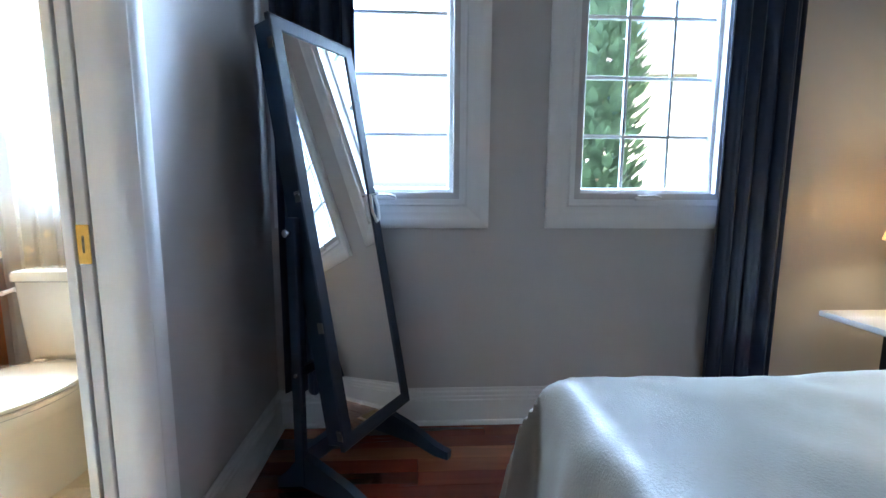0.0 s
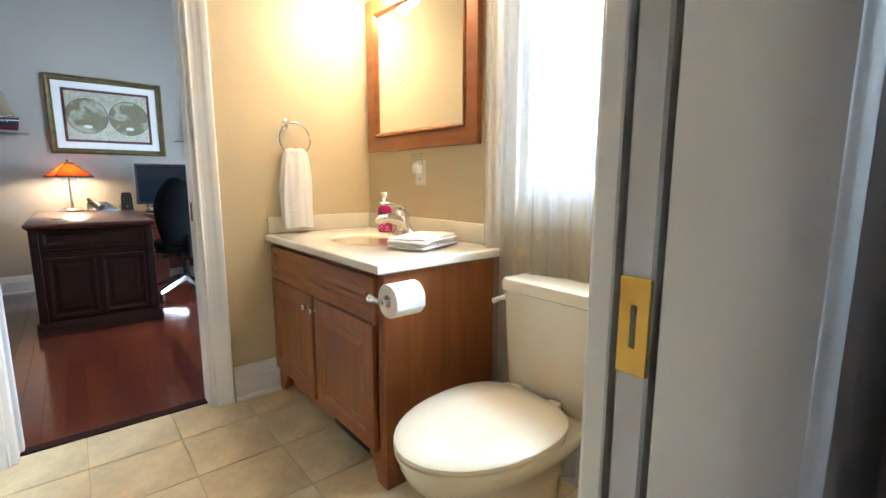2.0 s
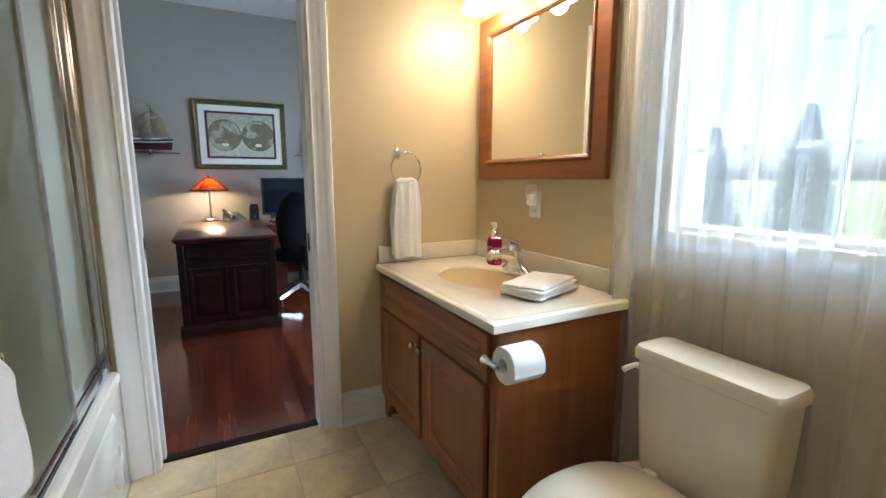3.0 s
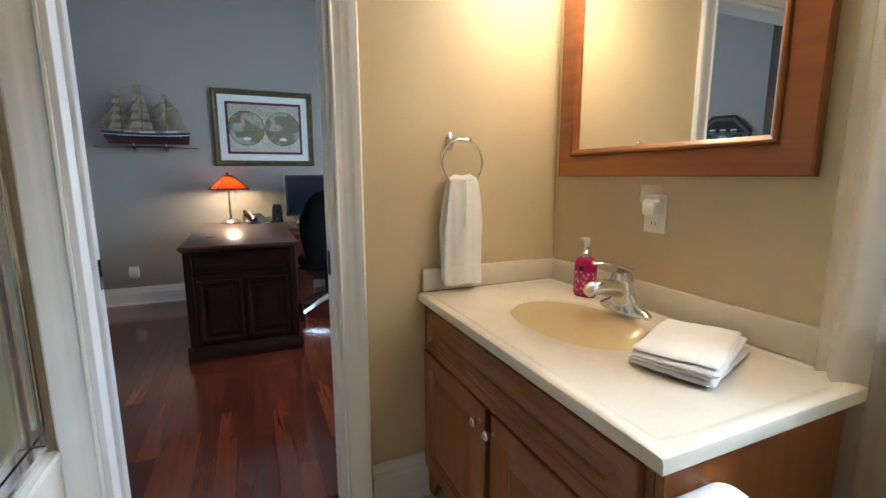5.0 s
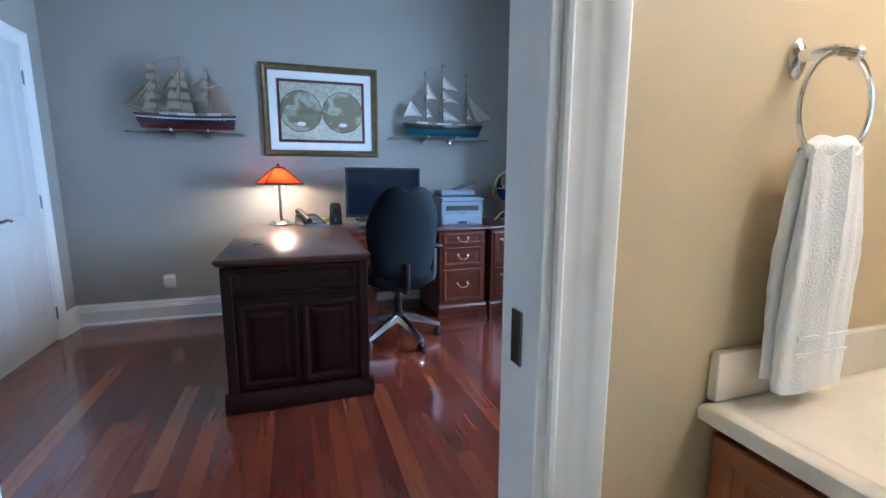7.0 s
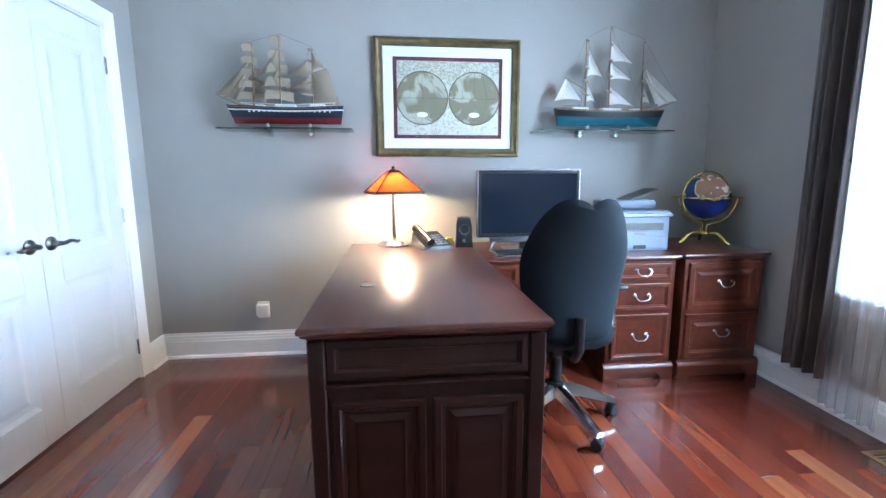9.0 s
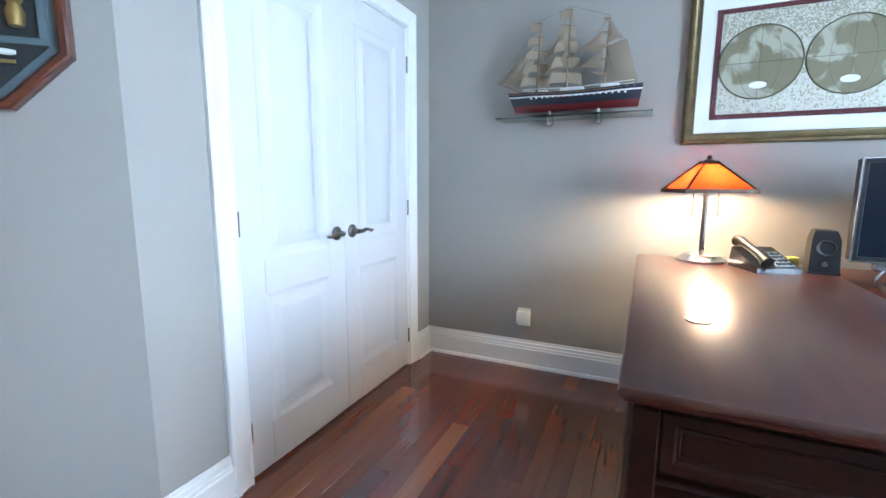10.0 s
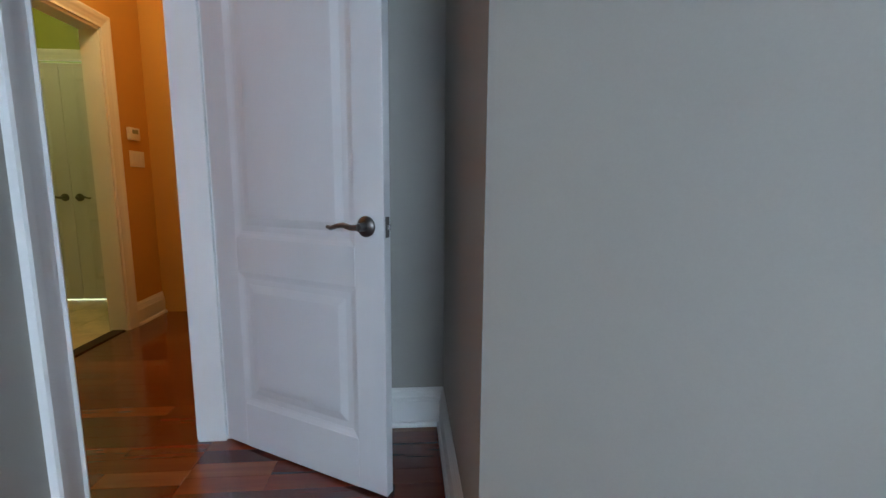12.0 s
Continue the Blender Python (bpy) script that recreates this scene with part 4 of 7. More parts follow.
tr = thing("towel_ring", "chrome towel ring on the beige wall", "towel ring", pose(BW, 1.312, 1.36))
part("mount", loft(bmesh.new(), [[(x_, a_ * math.cos(t), b_ * math.sin(t)) for t in RING28] for a_, b_, x_ in ((0.017, 0.030, 0.001), (0.017, 0.030, 0.006), (0.012, 0.022, 0.011), (0.008, 0.010, 0.014))]), CHROME, tr)
arm = part("arm", tube(bmesh.new(), [(0.008, 0, 0.003), (0.04, 0.0, 0.003), (0.05, 0.006, 0.003), (0.05, 0.05, 0.003)], 0.008, 12, [0.011, 0.008, 0.009, 0.008]), CHROME, tr)
part("knob", lathe(bmesh.new(), [(0.0, 0.0), (0.010, 0.002), (0.012, 0.008), (0.010, 0.014), (0.0, 0.017)], m=Matrix.Translation((0.05, 0.046, 0.003)) @ pose(0, 0, 0, -90), seg=16), CHROME, arm)
part("ring", tube(bmesh.new(), [(0.05, 0.027 + 0.079 * math.sin(t), -0.075 + 0.079 * math.cos(t)) for t in [2 * math.pi * k / 40 for k in range(41)]], 0.0042, 8), CHROME, tr)
ht = thing("hand_towel", "white terry hand towel hanging through the towel ring", "towel", pose(BW + 0.052, 1.339, 1.222))


def hang(depth, length, w0, w1, off, seed, flip):
    """One fall of a gathered towel: a soft closed body with vertical folds, drawn in where the ring holds it."""
    rings = []
    for i in range(23):
        v_ = i / 22
        w = w0 + (w1 - w0) * min(1, v_ * 2.2) ** 0.7
        th = depth * (0.55 + 0.45 * min(1, v_ * 2.5)) * (1 - 0.25 * v_)
        ring = []
        for k in range(56):
            t = 2 * math.pi * k / 56
            c, q = math.cos(t), math.sin(t)
            y = w / 2 * abs(c) ** 0.75 * (1 if c > 0 else -1)
            u = y / w1
            fold = (0.0045 * math.sin(u * 11 + seed + 0.8 * v_) + 0.002 * math.sin(u * 25 + seed * 2 - 2.2 * v_)) * (1 - 0.45 * v_) * (1 if q * flip > -0.2 else 0.3)
            fuzz = 0.0016 * noise.noise(Vector((y * 60, v_ * 30, seed)))
            ring.append((off + th / 2 * abs(q) ** 0.7 * (1 if q > 0 else -1) + flip * fold + fuzz, y + 0.004 * math.sin(v_ * 5 + seed), -length * v_ + 0.008 * (1 - v_) * math.cos(u * 22) + 0.004 * math.sin(u * 9 + seed) * v_ + fuzz))
        rings.append(ring)
    return loft(bmesh.new(), rings)


part("front_fall", hang(0.034, 0.372, 0.112, 0.150, 0.010, 1.0, 1), TOWEL, ht)
part("back_fall", hang(0.028, 0.352, 0.112, 0.150, -0.010, 2.4, -1), TOWEL, ht, m=Matrix.Translation((0, -0.006, 0)))
part("fold_over", tube(bmesh.new(), [(0.0, -0.052, -0.002), (0.001, -0.028, 0.004), (0.0, 0.0, 0.002), (-0.001, 0.028, 0.005), (0.0, 0.052, -0.002)], 0.02, 14, [0.012, 0.019, 0.016, 0.019, 0.012]), TOWEL, ht)
for z in (-0.285, -0.312):
    part("woven_band", loft(bmesh.new(), [[(0.0245 + 0.0025 * math.sin(8 * y_), y_, z), (0.0268 + 0.0025 * math.sin(8 * y_), y_, z), (0.0268 + 0.0025 * math.sin(8 * y_), y_, z + 0.006), (0.0245 + 0.0025 * math.sin(8 * y_), y_, z + 0.006)] for y_ in [-0.056 + 0.112 * k / 16 for k in range(17)]]), TOWEL, ht)

mr = thing("wall_mirror", "mirror in a reddish-brown moulded wooden frame", "mirror", Matrix.Translation((-1.987, BN - 0.004, 1.625)))
part("frame", ring_frame(bmesh.new(), 0.867, 0.78, [(0, 0), (0, 0.022), (0.004, 0.026), (0.072, 0.026), (0.076, 0.022), (0.076, 0)], Matrix()), VANITY_X, mr)
part("inner_bead", ring_frame(bmesh.new(), 0.717, 0.63, [(0, 0.0), (0, 0.022), (0.004, 0.030), (0.010, 0.031), (0.016, 0.026), (0.022, 0.018), (0.022, 0)], Matrix()), VANITY_X, mr, "lighter rounded inner bead")
part("glass", B(-0.34, 0.34, -0.014, -0.004, -0.297, 0.297), MIRROR, mr)

SHADE_GLOW = glow("opal_glass_lit", (1.0, 0.88, 0.71), 7.5)
vl = thing("vanity_light", "chrome bar light with opal glass bell shades, lit", "wall lamp", Matrix.Translation((-1.985, BN, 2.2)))
part("back_plate", B(-0.32, 0.32, -0.025, -0.001, -0.04, 0.04, bev=0.008, seg=2), CHROME, vl)
for k in range(3):
    x = -0.265 + 0.265 * k
    arm = part("arm", tube(bmesh.new(), [(x, -0.025, 0.0), (x, -0.09, 0.01), (x, -0.135, -0.01), (x, -0.14, -0.05)], 0.008, 10), CHROME, vl)
    bm = bmesh.new()
    prof = [(0.024, -0.05), (0.034, -0.075), (0.045, -0.12), (0.062, -0.165), (0.078, -0.195), (0.076, -0.196), (0.058, -0.163), (0.041, -0.12), (0.03, -0.078), (0.0, -0.06)]
    part("shade", lathe(bm, prof, at=(x, -0.14, 0), seg=28), SHADE_GLOW, vl, "glowing opal glass bell shade")

op = thing("wall_outlet", "cream outlet plate with a plug-in freshener in clear wrap", "outlet", Matrix.Translation((-1.972, BN, 1.122)))
part("plate", B(-0.04, 0.04, -0.006, -0.0005, -0.058, 0.058, bev=0.003), PLASTIC_W, op)
part("socket", B(-0.017, 0.017, -0.009, -0.006, -0.045, -0.012, bev=0.002), PLASTIC_W, op)
for s_ in (-1, 1):
    part("slot", B(s_ * 0.007 - 0.0012, s_ * 0.007 + 0.0012, -0.0096, -0.009, -0.034, -0.023), PLASTIC_B, op)
part("freshener", B(-0.022, 0.022, -0.04, -0.009, -0.002, 0.045, bev=0.008, seg=2), PLASTIC_W, op)
WRAP = mat("clear_film", (0.9, 0.9, 0.9), 0.15, vary=0.0, bump=0.0, alpha=0.22)
part("clear_wrap", loft(bmesh.new(), [[(0.034 * s2 * math.cos(t) + 0.004 * math.sin(3 * t), -0.026 + 0.022 * s2 * math.sin(t), z) for t in oval] for s2, z in ((0.9, 0.035), (1.05, 0.06), (0.8, 0.075), (1.1, 0.09))], caps=False), WRAP, op).visible_shadow = False

to = thing("toilet", "bone-coloured porcelain toilet with its lid closed", "toilet", Matrix.Translation((-1.045, 0, 0)) @ Matrix.Diagonal((1, 1, 0.98, 1)))


def egg(w, y_front, y_back, z, n=40):
    """An elongated oval, blunt at the back."""
    cy, pts = y_back - (y_back - y_front) * 0.42, []
    for k in range(n):
        t = 2 * math.pi * k / n
        c, s_ = math.cos(t), math.sin(t)
        ry = (y_back - cy) if s_ > 0 else (cy - y_front)
        e = 0.72 if s_ > 0 else 1.0
        pts.append((w * (abs(c) ** e) * (1 if c > 0 else -1), cy + ry * (abs(s_) ** (0.8 if s_ > 0 else 1)) * (1 if s_ > 0 else -1), z))
    return pts


part("bowl", loft(bmesh.new(), [egg(0.115, 1.17, 1.60, 0.0), egg(0.118, 1.165, 1.61, 0.03), egg(0.105, 1.20, 1.60, 0.09), egg(0.105, 1.19, 1.62, 0.18), egg(0.13, 1.13, 1.66, 0.25), egg(0.172, 1.055, 1.69, 0.32), egg(0.198, 1.035, 1.69, 0.365), egg(0.198, 1.037, 1.69, 0.383)]), PORCELAIN, to)
part("seat", loft(bmesh.new(), [egg(0.196, 1.04, 1.52, 0.384), egg(0.203, 1.028, 1.525, 0.39), egg(0.203, 1.028, 1.525, 0.402), egg(0.198, 1.034, 1.52, 0.406)]), PORCELAIN, to)
part("lid", loft(bmesh.new(), [egg(0.198, 1.034, 1.53, 0.407), egg(0.204, 1.026, 1.535, 0.412), egg(0.203, 1.028, 1.535, 0.422), egg(0.190, 1.042, 1.525, 0.43), egg(0.10, 1.14, 1.45, 0.436)]), PORCELAIN, to)
for s_ in (-1, 1):
    part("hinge_cap", B(s_ * 0.075 - 0.022, s_ * 0.075 + 0.022, 1.515, 1.545, 0.405, 0.43, bev=0.008, seg=2), PORCELAIN, to)


def rrect(x, y0, y1, z, r=0.03, n=6):
    pts = []
    for cx_, cy_, a0 in ((x - r, y1 - r, 0), (-x + r, y1 - r, 90), (-x + r, y0 + r, 180), (x - r, y0 + r, 270)):
        for k in range(n + 1):
            a = radians(a0 + 90 * k / n)
            pts.append((cx_ + r * math.cos(a), cy_ + r * math.sin(a), z))
    return pts


part("tank", loft(bmesh.new(), [rrect(0.160, 1.565, 1.70, 0.384), rrect(0.172, 1.56, 1.70, 0.42), rrect(0.182, 1.555, 1.70, 0.60), rrect(0.187, 1.552, 1.70, 0.735)]), PORCELAIN, to, m=Matrix.Translation((0.018, 0, 0)))
part("tank_lid", loft(bmesh.new(), [rrect(0.189, 1.55, 1.703, 0.736), rrect(0.196, 1.543, 1.706, 0.741), rrect(0.196, 1.543, 1.706, 0.765), rrect(0.190, 1.549, 1.70, 0.777), rrect(0.165, 1.568, 1.685, 0.782)]), PORCELAIN, to, m=Matrix.Translation((0.018, 0, 0)))
part("flush_lever", tube(bmesh.new(), [(-0.166, 1.585, 0.70), (-0.186, 1.582, 0.70), (-0.190, 1.56, 0.697), (-0.190, 1.535, 0.694)], 0.009, 10, [0.014, 0.008, 0.008, 0.009]), PLASTIC_W, to)

sc = thing("sheer_curtain", "white sheer floor-length curtain over the bathroom window", "curtain")
c1 = part("cloth", pleats(bmesh.new(), -1.50, -0.53, 0.03, 2.33, 1.738, 13, 0.022, nu=240, nz=10, seed=4), SHEER, sc)
rod = thing("curtain_rod", "thin white curtain rod above the bathroom window", "curtain rod")
part("rod", tube(bmesh.new(), [(-1.53, 1.742, 2.335), (-0.51, 1.742, 2.335)], 0.008), TRIM, rod)
for x in (-1.52, -0.52):
    part("bracket", B(x - 0.008, x + 0.008, 1.742, BN - 0.001, 2.328, 2.342), TRIM, rod)

wall("wall_tub_end", "beige painted partition at the tub's end", WALL_BATH, "x", -0.97, BE - 0.001, BS, 0.11)
TUBWHITE = mat("tub_enamel", (0.80, 0.77, 0.70), 0.14, vary=0.03, bump=0.0, coat=0.5)
tb = thing("bathtub", "off-white alcove bathtub with a moulded apron", "bathtub")


def tubring(i, j, z):
    x0_, x1_, y0_, y1_ = BW + 0.003 + i, -0.973 - i, BS + 0.003 + i, 0.10 - j
    r = 0.012 + i * 1.1
    pts = []
    for cx_, cy_, a0 in ((x1_ - r, y1_ - r, 0), (x0_ + r, y1_ - r, 90), (x0_ + r, y0_ + r, 180), (x1_ - r, y0_ + r, 270)):
        for k in range(7):
            a = radians(a0 + 15 * k)
            pts.append((cx_ + r * math.cos(a), cy_ + r * math.sin(a), z))
    return pts


part("shell", loft(bmesh.new(), [tubring(0, 0, 0), tubring(0, 0.0, 0.05), tubring(0, 0.0, 0.44), tubring(0, -0.008, 0.45), tubring(0, -0.008, 0.472), tubring(0.004, 0.0, 0.48), tubring(0.05, 0.07, 0.48), tubring(0.065, 0.085, 0.465), tubring(0.09, 0.10, 0.2), tubring(0.14, 0.14, 0.09)], caps=True), TUBWHITE, tb)
part("apron_panel", loft(bmesh.new(), [[(-2.35, 0.1, 0.06), (-1.1, 0.1, 0.06), (-1.15, 0.1, 0.38), (-2.30, 0.1, 0.38)], [(-2.33, 0.112, 0.08), (-1.12, 0.112, 0.08), (-1.17, 0.112, 0.36), (-2.28, 0.112, 0.36)]]), TUBWHITE, tb, "raised apron panel")

sd = thing("shower_door", "sliding tub doors of rippled glass in chrome frames", "shower door")
part("bottom_track", B(BW + 0.004, -0.973, 0.02, 0.085, 0.481, 0.51, bev=0.005), CHROME, sd)
part("top_track", B(BW + 0.004, -0.973, 0.015, 0.09, 1.93, 1.985, bev=0.005), CHROME, sd)
for x0_, x1_ in ((BW + 0.003, BW + 0.03), (-1.0, -0.973)):
    chn = part("side_channel", B(x0_, x1_, 0.02, 0.085, 0.51, 1.93, bev=0.004), CHROME, sd)
    for y_ in (0.030, 0.052, 0.074):
        part("rib", B(x0_ - 0.003, x1_ + 0.003, y_ - 0.003, y_ + 0.003, 0.512, 1.928, bev=0.002), ALU, chn)
for y_, xa, xb in ((0.036, BW + 0.032, -1.70), (0.068, -1.985, -1.0)):
    pn = part("sliding_panel", ring_frame(bmesh.new(), xb - xa, 1.41, [(0, 0.0), (0, 0.02), (0.004, 0.022), (0.026, 0.022), (0.03, 0.018), (0.03, 0)], Matrix.Translation(((xa + xb) / 2, y_ + 0.011, 1.22))), CHROME, sd)
    part("glass", B(xa + 0.02, xb - 0.02, y_ - 0.003, y_ + 0.003, 0.53, 1.91), FROST, pn).visible_shadow = False
bar = part("towel_bar", tube(bmesh.new(), [(-1.42, 0.081, 0.92), (-1.42, 0.125, 0.92), (-1.39, 0.13, 0.92), (-1.1, 0.13, 0.92), (-1.07, 0.125, 0.92), (-1.07, 0.081, 0.92)], 0.008), CHROME, sd)
bt = thing("bath_towel", "white terry bath towel hung on the shower door bar", "towel", pose(-1.235, 0.13, 0.925))
part("cloth", sheet(bmesh.new(), lambda u, v_: ((u - 0.5) * 0.29 + 0.01 * math.sin(v_ * 6), (0.018 + 0.008 * math.sin(u * 14) + 0.003 * math.sin(u * 31)) * min(1, v_ * 8) , 0.012 - (0.24 + 0.05 * u) * v_ + 0.006 * math.sin(u * 9)), 24, 20, 0.006), TOWEL, bt)
part("back_cloth", sheet(bmesh.new(), lambda u, v_: ((u - 0.5) * 0.28, -0.016 - 0.004 * math.sin(u * 13), 0.012 - 0.2 * v_), 16, 8, 0.006), TOWEL, bt)

# ---- bedroom ----
bd = thing("bed", "bed with an ivory satin bedspread hanging to the floor", "bed")
part("mattress", B(0.83, GE - 0.03, -0.66, 0.84, 0.18, 0.58, bev=0.06, seg=3), BEDSPREAD, bd)


def spread(u, v_):
    """A bedspread: flat on top, falling over the foot and the side with soft folds."""
    # u runs over the bed's length, v over its width
    s1, s2 = u * 2.35, v_ * 2.4
    fall_x, fall_y = max(0, 0.55 - s1), max(0, s2 - 1.85)
    x, y = 0.80 + max(0, s1 - 0.55), -0.99 + min(s2, 1.85)
    z = 0.603 + 0.012 * noise.noise(Vector((s1 * 3, s2 * 6, 3))) + 0.007 * noise.noise(Vector((s1 * 7 + s2 * 5, s2 * 3, 8))) + 0.004 * noise.noise(Vector((s1 * 16 - s2 * 9, s2 * 8, 2)))
    r = 0.085

    def over(f):
        if f < r * 1.57:
            return r * math.sin(f / r), r - r * math.cos(f / r)
        return r, r + f - r * 1.57
    ox, dz1 = over(fall_x)
    oy, dz2 = over(fall_y)
    hangs = max(dz1, dz2)
    z -= hangs + 0.35 * min(dz1, dz2) * 0
    along = s2 if dz1 > dz2 else s1
    fold = (0.026 * math.sin(along * 15 + 1.3) + 0.014 * math.sin(along * 31 + 4 * hangs)) * min(1, hangs * 2.2)
    if fall_x and fall_y:
        fold += 0.05 * min(1, min(fall_x, fall_y) * 3)
    return (x - ox - (fold if dz1 >= dz2 else 0) - 0.14 * min(1, dz1), y + oy + (fold if dz2 > dz1 else 0) + 0.14 * min(1, dz2), max(0.012 + 0.004 * math.sin(s1 * 9), z))


part("bedspread", sheet(bmesh.new(), spread, 96, 96, 0.006), BEDSPREAD, bd, "ivory satin bedspread with soft folds")
part("headboard", B(GE - 0.028, GE - 0.002, -0.7, 0.9, 0.3, 1.1, bev=0.01, seg=2), DESK, bd)
ns = thing("nightstand", "white-topped bedside table beside the bed", "nightstand", Matrix.Translation((2.28, 1.28, 0)))
part("top", B(-0.28, 0.28, -0.22, 0.22, 0.575, 0.6, bev=0.006, seg=2), TRIM, ns)
part("body", B(-0.02, 0.27, -0.14, 0.19, 0.08, 0.574, bev=0.004), NAVYWOOD, ns)
for sx in (-1, 1):
    for sy in (-1, 1):
        part("leg", B(0.125 + sx * 0.12 - 0.02, 0.125 + sx * 0.12 + 0.02, 0.025 + sy * 0.14 - 0.02, 0.025 + sy * 0.14 + 0.02, 0, 0.0795), NAVYWOOD, ns)
LINEN = cloth_mat("linen_shade", (0.75, 0.62, 0.42), translucent=0.5, bump=0.3)
bl = thing("table_lamp", "bedside table lamp with a linen shade, lit", "lamp", Matrix.Translation((2.36, 1.40, 0.601)))
part("base", lathe(bmesh.new(), [(0.0, 0), (0.07, 0), (0.07, 0.015), (0.03, 0.03), (0.045, 0.1), (0.05, 0.16), (0.02, 0.26), (0.012, 0.30), (0.0, 0.30)], seg=24), NAVYWOOD, bl)
bm = bmesh.new()
loft(bm, [[(r_ * math.cos(t), r_ * math.sin(t), z) for t in oval] for r_, z in ((0.16, 0.29), (0.11, 0.52))], caps=False)
bmesh.ops.solidify(bm, geom=list(bm.faces), thickness=0.002)
part("shade", bm, LINEN, bl)

for lab, xa, xb, sd_ in (("navy satin drape gathered beside the bedroom window", 1.66, 1.98, 3), ("navy satin drape in the corner behind the standing mirror", -0.23, 0.10, 6)):
    cu = thing("drape", lab, "curtain", group="bedroom drapes")
    part("cloth", pleats(bmesh.new(), xa, xb, 0.19, 2.42, 1.69, 4.5, 0.022, nu=110, nz=12, seed=sd_, flare=0.2, thick=0.003), NAVY, cu)
rod = thing("curtain_rod", "dark curtain rod above the bedroom windows", "curtain rod")
part("rod", tube(bmesh.new(), [(-0.27, 1.69, 2.43), (2.1, 1.69, 2.43)], 0.013), NICKEL, rod)
for x in (-0.24, 0.8, 2.05):
    part("bracket", B(x - 0.01, x + 0.01, 1.69, GN - 0.001, 2.42, 2.44), NICKEL, rod)

ar = thing("mirror_armoire", "blue-black standing jewellery armoire with a long mirror door", "standing mirror", pose(0.215, 1.375, 0, 0, 0, 60.3))
tilt = pose(0, 0, 0.215, -10.6)
bodyA = part("cabinet_body", B(-0.19, 0.19, 0.022, 0.095, 0, 1.45, bev=0.004), NAVYWOOD, ar, m=tilt)
doorA = part("mirror_door", ring_frame(bmesh.new(), 0.42, 1.46, [(0, 0), (0, 0.016), (0.005, 0.02), (0.046, 0.02), (0.05, 0.014), (0.05, 0)], Matrix.Translation((0, 0.02, 0.725))), NAVYWOOD, ar, m=tilt)
part("glass", B(-0.162, 0.162, 0.006, 0.012, 0.043, 1.407), MIRROR, doorA)
part("door_back", B(-0.208, 0.208, 0.013, 0.0195, 0.002, 1.448), NAVYWOOD, doorA)
for z in (0.05, 0.42, 0.86, 1.36):
    part("hinge", B(-0.2118, -0.2095, 0.002, 0.026, z - 0.018, z + 0.018, bev=0.0008), NICKEL, doorA, "small nickel hinge")
ring_pull = part("hanging_pull", tube(bmesh.new(), [(0.165, -0.004, 0.86), (0.155, -0.01, 0.83), (0.15, -0.012, 0.79), (0.165, -0.014, 0.75), (0.185, -0.012, 0.76), (0.195, -0.01, 0.81), (0.19, -0.004, 0.86)], 0.006, 8), PLASTIC_W, doorA, "white looped ribbon pull")
part("pull_post", tube(bmesh.new(), [(0.175, 0.0, 0.862), (0.175, -0.03, 0.862)], 0.006), CHROME, ring_pull)
for sx in (-1, 1):
    st = part("side_post", B(sx * 0.222 - 0.012, sx * 0.222 + 0.012, 0.165, 0.21, 0.045, 0.99, bev=0.004), NAVYWOOD, ar)
    part("pivot_knob", lathe(bmesh.new(), [(0.0, 0), (0.006, 0), (0.006, 0.012), (0.013, 0.016), (0.013, 0.024), (0.0, 0.026)], m=pose(sx * 0.233, 0.187, 0.94, 0, 90 * sx), seg=14), ALU, st)
    part("bolt", lathe(bmesh.new(), [(0.0, 0), (0.009, 0), (0.007, 0.004), (0.0, 0.005)], m=pose(sx * 0.233, 0.187, 0.45, 0, 90 * sx), seg=12), ALU, st)
    part("foot", loft(bmesh.new(), [[(sx * 0.215 - 0.016, y, z0_), (sx * 0.215 + 0.016, y, z0_), (sx * 0.215 + 0.016, y, z1_), (sx * 0.215 - 0.016, y, z1_)] for y, z0_, z1_ in ((-0.18, 0.0, 0.03), (-0.12, 0.0, 0.045), (-0.01, 0.03, 0.10), (0.185, 0.04, 0.16), (0.24, 0.02, 0.09), (0.30, 0.0, 0.035))]), NAVYWOOD, ar)
part("cross_rail", B(-0.21, 0.21, 0.175, 0.20, 0.44, 0.475, bev=0.003), NAVYWOOD, ar)
part("low_rail", B(-0.21, 0.21, 0.17, 0.205, 0.10, 0.17, bev=0.003), NAVYWOOD, ar)

REGISTER = mat("tan_metal_register", (0.42, 0.30, 0.16), 0.4, 0.3, vary=0.1, bump=0.02)


def register(m, group="floor registers"):
    g_ = thing("floor_register", "tan slotted metal floor register beside the wall", "register", m, group)
    part("frame", ring_frame(bmesh.new(), 0.30, 0.13, [(0, 0), (0, 0.004), (0.004, 0.006), (0.015, 0.006), (0.015, 0)], pose(0, 0, 0.0008, -90)), REGISTER, g_)
    part("well", B(-0.14, 0.14, -0.055, 0.055, 0.0006, 0.0016), PLASTIC_B, g_)
    for k in range(13):
        part("slat", B(-0.132 + 0.0205 * k, -0.124 + 0.0205 * k, -0.052, 0.052, 0.002, 0.0055), REGISTER, g_)


register(pose(1.08, 1.655, 0.0))
register(pose(-4.45, 2.56, 0.0))


